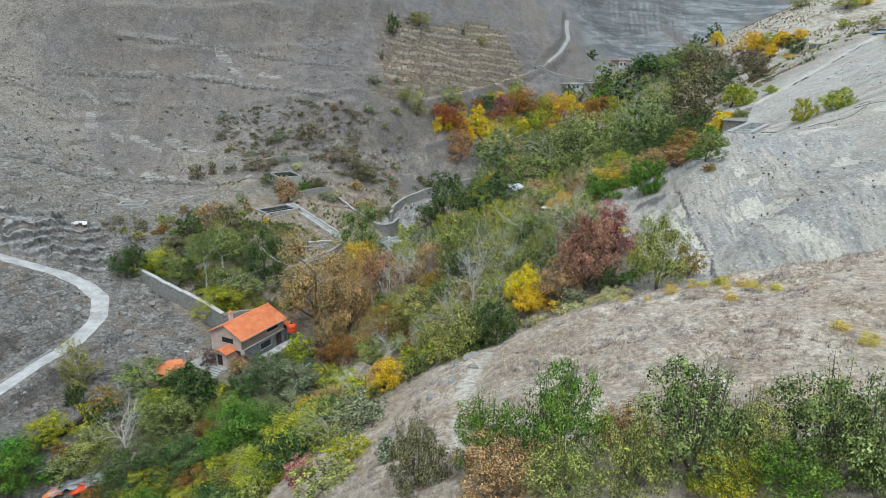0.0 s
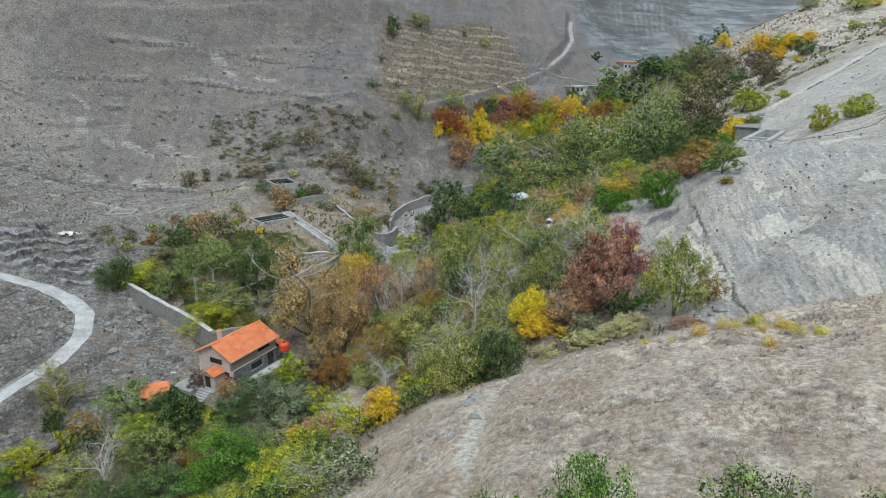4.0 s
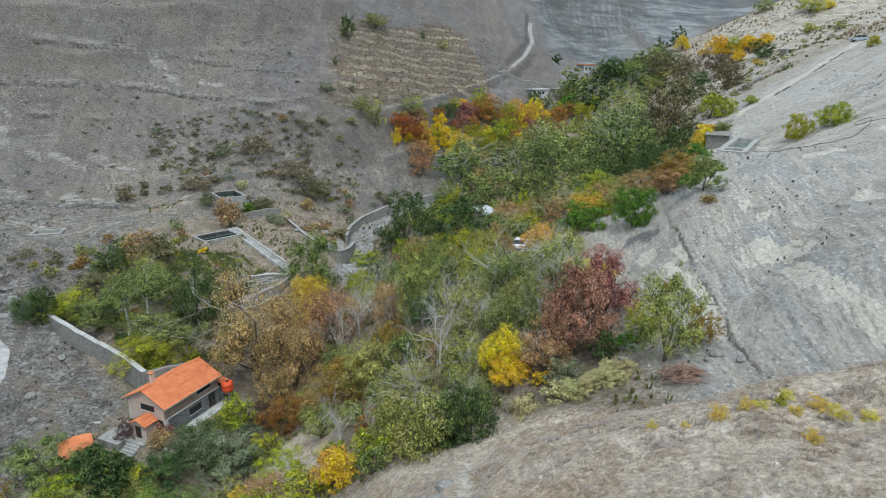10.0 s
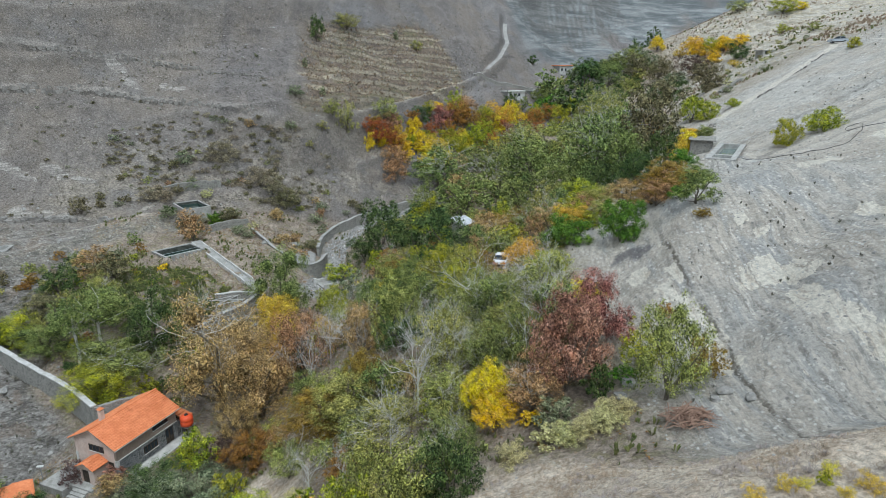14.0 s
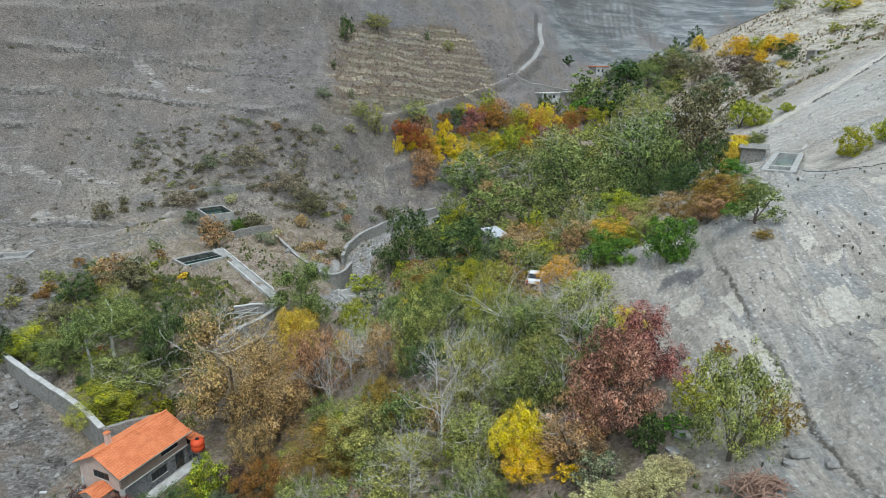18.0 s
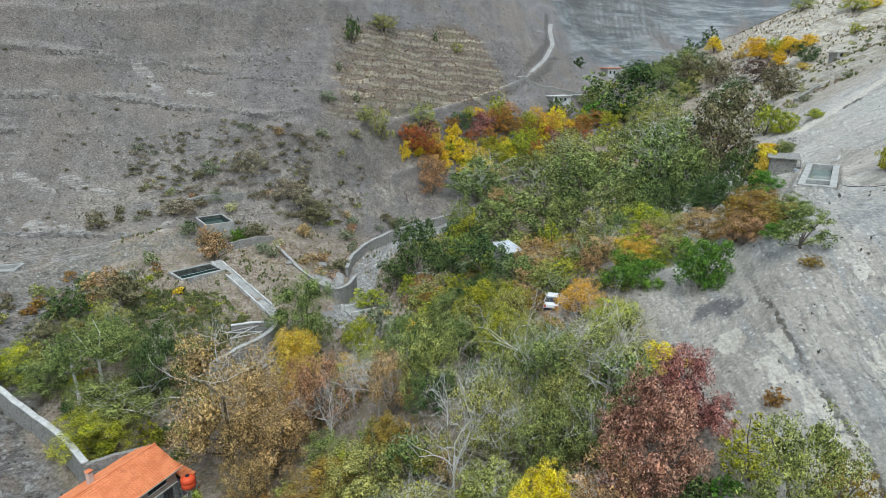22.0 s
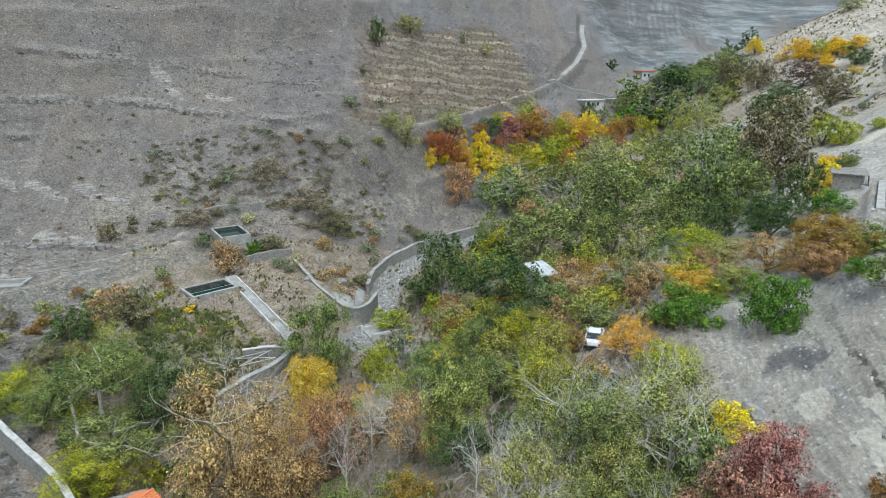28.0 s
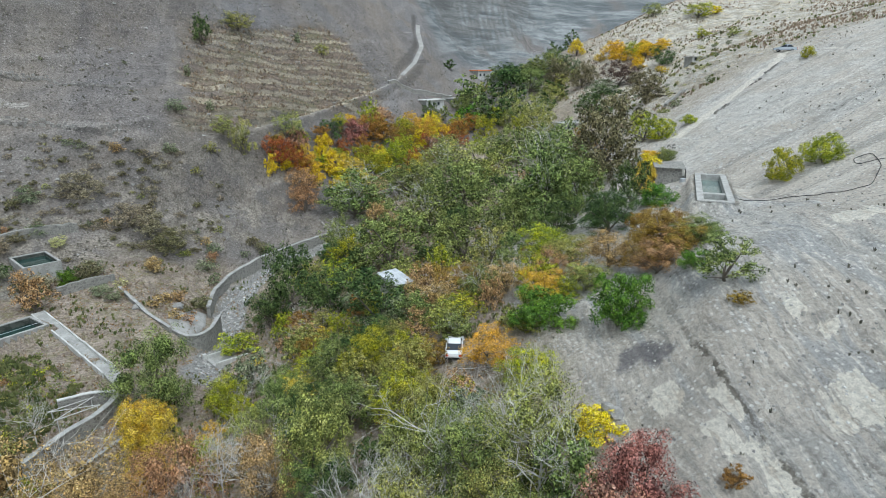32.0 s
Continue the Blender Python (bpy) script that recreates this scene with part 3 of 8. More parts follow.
def build_ground():
    xs, ys, gz = SHEET
    gx, gy = np.meshgrid(xs, ys)
    w, h = len(xs), len(ys)
    verts = np.stack([gx, gy, gz], -1).reshape(-1, 3)
    idx = np.arange(w * h).reshape(h, w)
    faces = np.stack([idx[:-1, :-1], idx[:-1, 1:], idx[1:, 1:], idx[1:, :-1]], -1).reshape(-1, 4)
    mesh = bpy.data.meshes.new("ground")
    mesh.vertices.add(len(verts)), mesh.vertices.foreach_set("co", verts.ravel())
    mesh.loops.add(faces.size), mesh.loops.foreach_set("vertex_index", faces.ravel())
    mesh.polygons.add(len(faces)), mesh.polygons.foreach_set("loop_start", np.arange(0, faces.size, 4))
    mesh.update(calc_edges=True)
    mesh.polygons.foreach_set("use_smooth", np.ones(len(faces), bool))
    hill, near, shale, garden = zones(gx, gy)
    worn = np.max([{"hill": 0.85, "foot": 0.7, "orchard": 0.42, "terrace": 0.44}[k] * (1 - step(along(gx, gy, TRACKS[k][1])[0] + 0.25 * rough(gx, gy, 1.5, 2, 77), TRACKS[k][0] * 0.7, TRACKS[k][0] * 1.3)) for k in ("hill", "foot", "orchard", "terrace")], 0)
    down = below_crest(gx, gy)
    worn = np.maximum(worn, 0.40 * step(gx, -68, -62) * (1 - step(np.abs(down + 0.4) + 0.5 * rough(gx, gy, 1.5, 2, 77), 0.2, 1.2)))
    bank = step(down, 0.6, 1.2) * (1 - step(down + rough(gx, gy, 4, 3, 99), 3.2, 5.4))
    burnt = (1 - step(np.hypot((gx - 27.6) / 2.4, (gy - 80.3) / 2.6) + 0.45 * rough(gx, gy, 1.6, 3, 79), 0.25, 1.0))
    upper = step(gy, 96, 120)
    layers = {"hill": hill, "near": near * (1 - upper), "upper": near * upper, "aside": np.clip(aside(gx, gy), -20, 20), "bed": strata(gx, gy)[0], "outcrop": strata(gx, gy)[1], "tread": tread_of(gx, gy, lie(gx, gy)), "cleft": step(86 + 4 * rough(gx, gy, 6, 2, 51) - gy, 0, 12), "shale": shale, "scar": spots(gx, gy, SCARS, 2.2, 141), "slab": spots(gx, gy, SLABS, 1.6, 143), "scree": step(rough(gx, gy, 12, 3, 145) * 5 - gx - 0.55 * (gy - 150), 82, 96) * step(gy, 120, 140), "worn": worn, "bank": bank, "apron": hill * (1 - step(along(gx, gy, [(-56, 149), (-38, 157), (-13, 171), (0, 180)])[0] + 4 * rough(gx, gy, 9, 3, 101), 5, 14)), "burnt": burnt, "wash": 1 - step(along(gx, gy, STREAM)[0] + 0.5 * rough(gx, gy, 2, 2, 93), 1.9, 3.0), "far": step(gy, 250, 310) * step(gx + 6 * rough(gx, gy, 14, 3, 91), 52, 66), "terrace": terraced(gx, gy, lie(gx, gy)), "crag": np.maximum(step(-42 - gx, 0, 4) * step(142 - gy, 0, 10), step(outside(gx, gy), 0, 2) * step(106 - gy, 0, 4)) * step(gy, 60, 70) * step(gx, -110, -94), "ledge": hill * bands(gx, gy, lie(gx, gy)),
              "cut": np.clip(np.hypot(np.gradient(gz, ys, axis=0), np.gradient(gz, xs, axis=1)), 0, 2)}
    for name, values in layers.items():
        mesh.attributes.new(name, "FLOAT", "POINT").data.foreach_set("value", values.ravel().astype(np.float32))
    mesh.materials.append(ground_material())
    return tagged(new("ground", mesh), "dry autumn valley with grey shale slopes, scrub and garden soil", "ground", kind="structure")


def ground_material():
    n = Nodes("valley_ground")
    grain, mid, broad = n.noise(3.2, 6, 0.75), n.noise(0.45, 6, 0.7), n.noise(0.06, 4, 0.6)
    speck = n.cells(1.6)

    def chips(scale, share, reach):
        """Single stones or tussocks, each its own spot, on some share of the ground."""
        pick = n.tree.nodes.new("ShaderNodeSeparateColor")
        n.join(n.cells(scale, out="Color"), pick.inputs[0])
        return n.sum("MULTIPLY", n.ramp(n.sum("ADD", n.cells(scale), n.sum("MULTIPLY", n.sum("SUBTRACT", grain, 0.5), 0.25)), reach * 0.7, reach, 1, 0), n.ramp(pick.outputs[0], 1 - share, 1.02 - share))

    # far hillside: grey scree with brown soil, thin beds of rock, dark scrub and pale scraped stone
    hill = n.mix(n.ramp(mid, 0.34, 0.66), (0.145, 0.132, 0.126), (0.200, 0.183, 0.175))
    hill = n.mix(n.ramp(broad, 0.42, 0.60, 0, 0.75), hill, (0.205, 0.178, 0.154))
    hill = n.mix(n.ramp(n.noise(0.035, 4, 0.65), 0.50, 0.62, 0, 0.7), hill, (0.176, 0.172, 0.176))
    wash = n.noise(1.0, 5, 0.65, stretch=((0, 0, 24), (0.34, 0.035, 0.05)))
    hill = n.mix(n.ramp(wash, 0.52, 0.66, 0, 0.32), hill, (0.285, 0.258, 0.232))
    hill = n.mix(n.ramp(wash, 0.46, 0.34, 0, 0.4), hill, (0.140, 0.129, 0.122))
    hill = n.mix(n.sum("MULTIPLY", n.layer("scree"), n.ramp(mid, 0.3, 0.6, 0.25, 0.8)), hill, (0.335, 0.302, 0.258))
    beds = n.noise(1.0, 7, 0.75, stretch=((6, 4, 0), (0.045, 0.045, 0.62)))
    patchy = n.ramp(n.noise(0.05, 4, 0.7), 0.48, 0.60)
    hill = n.mix(n.sum("MULTIPLY", n.ramp(beds, 0.58, 0.63), n.sum("MULTIPLY", patchy, 0.8)), hill, (0.095, 0.087, 0.081))
    hill = n.mix(n.sum("MULTIPLY", n.ramp(beds, 0.42, 0.37), n.sum("MULTIPLY", patchy, 0.6)), hill, (0.324, 0.297, 0.281))
    hill = n.mix(n.sum("MULTIPLY", chips(0.42, 0.42, 0.20), n.ramp(n.noise(0.05, 3, 0.6), 0.40, 0.54, 0.25, 0.85)), hill, (0.082, 0.078, 0.064))
    hill = n.mix(n.sum("MULTIPLY", chips(0.95, 0.30, 0.26), n.ramp(n.noise(0.09, 3, 0.6), 0.42, 0.56, 0.1, 0.8)), hill, (0.105, 0.097, 0.080))
    hill = n.mix(n.sum("MULTIPLY", chips(1.3, 0.10, 0.28), 0.7), hill, (0.37, 0.345, 0.325))
    cliff = n.mix(n.ramp(n.noise(0.35, 7, 0.75, stretch=((2, 3, 0), (0.12, 0.12, 1.5))), 0.38, 0.62), (0.140, 0.152, 0.158), (0.285, 0.297, 0.296))
    cliff = n.mix(n.ramp(n.noise(0.3, 6, 0.7, stretch=((4, 2, 0), (0.05, 0.05, 0.5))), 0.50, 0.60, 0, 0.7), cliff, (0.100, 0.110, 0.116))
    hill = n.mix(n.sum("MULTIPLY", n.layer("far"), n.ramp(n.noise(0.025, 3, 0.6), 0.34, 0.48)), hill, cliff)
    straw = n.mix(n.ramp(n.noise(0.5, 6, 0.75), 0.42, 0.60), (0.124, 0.095, 0.074), (0.215, 0.172, 0.132))
    straw = n.mix(n.ramp(n.noise(0.11, 4, 0.7), 0.48, 0.60, 0, 0.6), straw, (0.165, 0.155, 0.085))
    edge = n.sum("FRACT", n.sum("ADD", n.layer("tread"), n.sum("MULTIPLY", n.sum("SUBTRACT", grain, 0.5), 0.10)), 0.0)
    edge = n.sum("MULTIPLY", n.ramp(edge, 0.64, 0.70), n.ramp(edge, 0.80, 0.90, 1, 0))
    straw = n.mix(n.sum("MULTIPLY", edge, n.ramp(n.noise(0.12, 4, 0.7), 0.36, 0.5, 0.25, 0.95)), straw, (0.46, 0.40, 0.29))
    hill = n.mix(n.sum("MULTIPLY", n.layer("terrace"), 0.92), hill, straw)
    grassy = n.mix(n.ramp(n.noise(0.7, 6, 0.75), 0.42, 0.58), (0.215, 0.190, 0.152), (0.350, 0.312, 0.262))
    hill = n.mix(n.sum("MULTIPLY", n.layer("apron"), n.ramp(n.noise(0.22, 5, 0.7), 0.42, 0.58, 0.15, 0.75)), hill, grassy)
    crag = n.mix(n.ramp(n.noise(0.9, 8, 0.8, stretch=((15, 10, 30), (0.5, 1.4, 2.4))), 0.42, 0.60), (0.165, 0.154, 0.140), (0.330, 0.315, 0.293))
    crag = n.mix(n.ramp(n.noise(1.0, 6, 0.75, stretch=((8, 6, 0), (0.16, 0.16, 2.2))), 0.53, 0.60, 0, 0.8), crag, (0.085, 0.079, 0.071))
    crag = n.mix(n.ramp(n.noise(0.3, 4, 0.6), 0.5, 0.62, 0, 0.6), crag, (0.225, 0.178, 0.140))
    crag = n.mix(chips(1.1, 0.34, 0.33), crag, (0.345, 0.328, 0.305))
    crag = n.mix(n.sum("MULTIPLY", chips(0.8, 0.16, 0.3), n.ramp(n.noise(0.2, 3, 0.6), 0.5, 0.6)), crag, (0.085, 0.105, 0.045))
    hill = n.mix(n.sum("MULTIPLY", n.layer("crag"), 0.88), hill, crag)
    hill = n.mix(n.sum("MULTIPLY", n.layer("ledge"), n.ramp(grain, 0.4, 0.6, 0, 0.6)), hill, (0.330, 0.306, 0.289))
    # darker colour mixed in as the ground gets steeper
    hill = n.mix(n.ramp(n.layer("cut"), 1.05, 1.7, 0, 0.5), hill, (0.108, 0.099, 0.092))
    scar = n.sum("ADD", n.layer("scar"), n.sum("MULTIPLY", n.sum("SUBTRACT", n.noise(1.2, 6, 0.75), 0.5), 1.6))
    hill = n.mix(n.ramp(scar, 0.45, 0.62, 0, 0.85), hill, n.mix(n.ramp(n.noise(1.0, 5, 0.7, stretch=((8, 6, 0), (0.2, 0.2, 3.0))), 0.46, 0.56), (0.23, 0.215, 0.20), (0.40, 0.38, 0.352)))
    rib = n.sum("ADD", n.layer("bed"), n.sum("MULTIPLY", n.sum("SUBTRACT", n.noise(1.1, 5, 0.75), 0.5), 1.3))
    # shade under each bed's edge, painted as a dark band below the pale rock
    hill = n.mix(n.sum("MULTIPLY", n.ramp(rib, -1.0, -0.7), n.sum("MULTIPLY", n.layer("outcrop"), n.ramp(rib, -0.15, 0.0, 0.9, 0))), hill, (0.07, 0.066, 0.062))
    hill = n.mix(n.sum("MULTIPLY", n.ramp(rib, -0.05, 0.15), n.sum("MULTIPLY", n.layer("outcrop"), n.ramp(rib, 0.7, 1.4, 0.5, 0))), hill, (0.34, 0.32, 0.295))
    # near hill: straw-coloured dry grass over pale earth
    near = n.mix(n.ramp(mid, 0.38, 0.62), (0.488, 0.412, 0.331), (0.632, 0.551, 0.453))
    near = n.mix(n.ramp(n.noise(0.62, 5, 0.7), 0.50, 0.62, 0, 0.55), near, (0.397, 0.311, 0.229))
    near = n.mix(n.ramp(n.noise(0.9, 5, 0.75, where=n.place, stretch=((0, 0, 60), (1.0, 0.6, 1.0))), 0.54, 0.66, 0, 0.8), near, (0.617, 0.558, 0.472))
    near = n.mix(n.ramp(n.noise(0.33, 5, 0.7, stretch=((0, 0, 15), (1, 1, 1))), 0.52, 0.64, 0, 0.5), near, (0.441, 0.371, 0.311))
    near = n.mix(n.ramp(n.noise(7.0, 5, 0.8, stretch=((0, 0, 35), (0.5, 1.6, 1))), 0.52, 0.68, 0, 0.4), near, (0.294, 0.229, 0.168))
    near = n.mix(n.ramp(n.noise(0.2, 6, 0.75), 0.52, 0.62, 0, 0.5), near, (0.441, 0.328, 0.222))
    near = n.mix(n.sum("MULTIPLY", chips(2.6, 0.10, 0.30), 0.8), near, (0.632, 0.590, 0.520))
    upper = n.mix(n.ramp(mid, 0.38, 0.62), (0.350, 0.322, 0.275), (0.500, 0.462, 0.394))
    upper = n.mix(n.ramp(n.noise(0.35, 6, 0.75), 0.52, 0.62, 0, 0.7), upper, (0.572, 0.481, 0.330))
    upper = n.mix(n.ramp(n.noise(0.8, 6, 0.75), 0.56, 0.66, 0, 0.75), upper, (0.240, 0.227, 0.195))
    upper = n.mix(n.ramp(n.noise(0.16, 6, 0.7, stretch=((0, 0, 30), (1, 0.5, 1.5))), 0.50, 0.60, 0, 0.55), upper, (0.26, 0.228, 0.165))
    upper = n.mix(n.ramp(n.noise(0.22, 6, 0.7, stretch=((0, 20, 10), (0.5, 0.5, 2.5))), 0.55, 0.62, 0, 0.6), upper, (0.58, 0.55, 0.49))
    upper = n.mix(n.ramp(n.noise(0.9, 6, 0.75, stretch=((0, 0, -38), (0.12, 1.1, 1))), 0.54, 0.62, 0, 0.6), upper, (0.23, 0.222, 0.20))
    upper = n.mix(n.sum("MULTIPLY", chips(0.5, 0.22, 0.26), 0.8), upper, (0.135, 0.135, 0.075))
    # shale slope: blue-grey crumbled stone in thin beds that run with the long crack, with clean pale slabs
    side = n.sum("ADD", n.layer("aside"), n.sum("MULTIPLY", n.sum("SUBTRACT", n.noise(1.6, 5, 0.7), 0.5), 1.1))
    apart = n.tree.nodes.new("ShaderNodeSeparateXYZ")
    n.join(n.place, apart.inputs[0])
    bedded = n.tree.nodes.new("ShaderNodeCombineXYZ")
    n.join(n.layer("aside"), bedded.inputs["X"]), n.join(n.sum("MULTIPLY", apart.outputs["Y"], 0.16), bedded.inputs["Y"])
    thin_beds, wide_beds = n.noise(1.9, 7, 0.72, where=bedded.outputs[0]), n.noise(0.42, 4, 0.6, where=bedded.outputs[0])
    shale = n.mix(n.ramp(mid, 0.36, 0.64), (0.410, 0.393, 0.361), (0.548, 0.525, 0.482))
    shale = n.mix(n.ramp(broad, 0.40, 0.58, 0, 0.75), shale, (0.464, 0.415, 0.353))
    shale = n.mix(n.ramp(wide_beds, 0.52, 0.60, 0, 0.75), shale, (0.394, 0.394, 0.388))
    shale = n.mix(n.ramp(wide_beds, 0.47, 0.40, 0, 0.75), shale, (0.548, 0.501, 0.436))
    shale = n.mix(n.ramp(thin_beds, 0.53, 0.58, 0, 0.6), shale, (0.293, 0.281, 0.260))
    shale = n.mix(n.ramp(thin_beds, 0.45, 0.41, 0, 0.75), shale, (0.613, 0.581, 0.526))
    shale = n.mix(n.ramp(n.noise(2.4, 5, 0.75), 0.60, 0.70, 0, 0.7), shale, (0.594, 0.567, 0.515))
    shale = n.mix(n.ramp(n.noise(5.5, 6, 0.8), 0.58, 0.70, 0, 0.7), shale, (0.235, 0.221, 0.203))
    shale = n.mix(n.sum("MULTIPLY", chips(2.2, 0.34, 0.36), 0.9), shale, (0.650, 0.632, 0.590))
    shale = n.mix(n.sum("MULTIPLY", chips(1.7, 0.14, 0.30), 0.7), shale, (0.251, 0.243, 0.232))
    slab = n.sum("ADD", n.layer("slab"), n.sum("ADD", n.sum("MULTIPLY", n.sum("SUBTRACT", n.noise(0.9, 6, 0.75), 0.5), 1.9), n.sum("MULTIPLY", n.sum("SUBTRACT", 0.5, thin_beds), 2.4)))
    clean = n.mix(n.ramp(thin_beds, 0.52, 0.58, 0, 0.6), (0.690, 0.650, 0.568), (0.470, 0.400, 0.320))
    shale = n.mix(n.ramp(slab, 0.34, 0.46, 0, 0.95), shale, clean)
    line = n.sum("MULTIPLY", n.ramp(side, -0.1, 0.0), n.ramp(side, 0.14, 0.36, 1, 0))
    shale = n.mix(n.sum("MULTIPLY", n.sum("MULTIPLY", line, n.layer("cleft")), n.ramp(n.noise(0.5, 4, 0.7), 0.40, 0.56, 0.2, 0.85)), shale, (0.130, 0.116, 0.097))
    for at in (1.4, 3.1, 4.0, 5.2, 8.4, 10.3):
        thin = n.sum("MULTIPLY", n.ramp(side, at - 0.12, at), n.ramp(side, at + 0.05, at + 0.2, 1, 0))
        shale = n.mix(n.sum("MULTIPLY", thin, n.ramp(n.noise(0.3 + 0.02 * at, 4, 0.7), 0.44, 0.56, 0, 0.6)), shale, (0.225, 0.202, 0.178))
    # gardens: brown soil, leaf litter and thin grass
    soil = n.mix(n.ramp(mid, 0.38, 0.62), (0.240, 0.197, 0.160), (0.385, 0.322, 0.266))
    soil = n.mix(n.ramp(n.noise(0.8, 6, 0.75), 0.47, 0.60, 0, 0.75), soil, (0.215, 0.200, 0.112))
    soil = n.mix(n.ramp(n.noise(2.1, 5, 0.75), 0.58, 0.68, 0, 0.8), soil, (0.440, 0.367, 0.315))
    soil = n.mix(n.ramp(n.noise(1.5, 5, 0.75), 0.60, 0.70, 0, 0.6), soil, (0.265, 0.170, 0.090))
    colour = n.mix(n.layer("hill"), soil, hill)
    stony = n.mix(chips(1.6, 0.4, 0.36), n.mix(n.ramp(n.noise(1.2, 6, 0.75), 0.42, 0.58), (0.135, 0.128, 0.115), (0.270, 0.250, 0.215)), (0.33, 0.32, 0.295))
    colour = n.mix(n.sum("MULTIPLY", n.layer("bank"), n.ramp(n.noise(0.5, 4, 0.7), 0.38, 0.52, 0.3, 0.95)), colour, stony)
    colour = n.mix(n.layer("near"), colour, near)
    colour = n.mix(n.layer("upper"), colour, upper)
    colour = n.mix(n.layer("shale"), colour, shale)
    colour = n.mix(n.ramp(n.sum("ADD", n.layer("worn"), n.sum("MULTIPLY", n.sum("SUBTRACT", mid, 0.5), 0.8)), 0.3, 0.7, 0, 0.9), colour, (0.60, 0.56, 0.49))
    colour = n.mix(n.ramp(n.sum("ADD", n.layer("burnt"), n.sum("MULTIPLY", n.sum("SUBTRACT", grain, 0.5), 1.2)), 0.35, 0.9, 0, 0.8), colour, (0.15, 0.145, 0.155))
    gravel = n.mix(chips(1.4, 0.5, 0.42), (0.30, 0.292, 0.278), (0.50, 0.49, 0.47))
    colour = n.mix(n.layer("wash"), colour, gravel)
    colour = n.mix(n.ramp(speck, 0.05, 0.20, 0.5, 0), colour, (0.50, 0.49, 0.46))
    crumb = n.noise(2.8, 9, 0.85)
    colour = n.mix(n.sum("SUBTRACT", 1.0, n.sum("MULTIPLY", n.layer("shale"), 0.4)), colour, n.ramp(crumb, 0.33, 0.67, 0.50, 1.50), "MULTIPLY")
    relief = n.sum("ADD", n.sum("MULTIPLY", crumb, n.ramp(n.layer("near"), 0, 1, 0.8, 0.45)), n.sum("ADD", n.sum("MULTIPLY", mid, n.ramp(n.layer("near"), 0, 1, 1.0, 0.6)), n.sum("MULTIPLY", beds, 0.3)))
    n.bump(n.sum("ADD", relief, n.sum("MULTIPLY", n.sum("MULTIPLY", thin_beds, n.layer("shale")), 0.45)), 1.0, 0.4)
    return n.done(colour, 0.95, 0.0, 0.05)


GRID_X, GRID_Y = spread(-700, -96, 92, 900, 0.6, 1.025, 1.04), spread(-300, 12, 205, 1500, 0.6, 1.017)
SHEET = (GRID_X, GRID_Y, ground(*np.meshgrid(GRID_X, GRID_Y)))


# ---------------------------------------------------------------- helpers for things and parts
def mesh_of(name, verts, faces, material, smooth=False):
    mesh = bpy.data.meshes.new(name)
    mesh.from_pydata([tuple(v) for v in verts], [], [tuple(f) for f in faces])
    mesh.materials.append(material)
    if smooth:
        mesh.polygons.foreach_set("use_smooth", np.ones(len(mesh.polygons), bool))
    mesh.update()
    return mesh


def quads(name, corners, material):
    """A mesh of loose faces, from an array faces x corners x 3."""
    mesh = bpy.data.meshes.new(name)
    count, sides = corners.shape[:2]
    mesh.vertices.add(count * sides), mesh.vertices.foreach_set("co", corners.ravel())
    mesh.loops.add(count * sides), mesh.loops.foreach_set("vertex_index", np.arange(count * sides))
    mesh.polygons.add(count), mesh.polygons.foreach_set("loop_start", np.arange(0, count * sides, sides))
    mesh.update(calc_edges=True)
    mesh.materials.append(material)
    return mesh


def part(name, mesh, parent, label="", at=None):
    """One mesh object under a thing or under a part."""
    ob = new(name, mesh)
    ob.parent = parent
    if at is not None:
        ob.matrix_local = at
    return tagged(ob, label) if label else ob


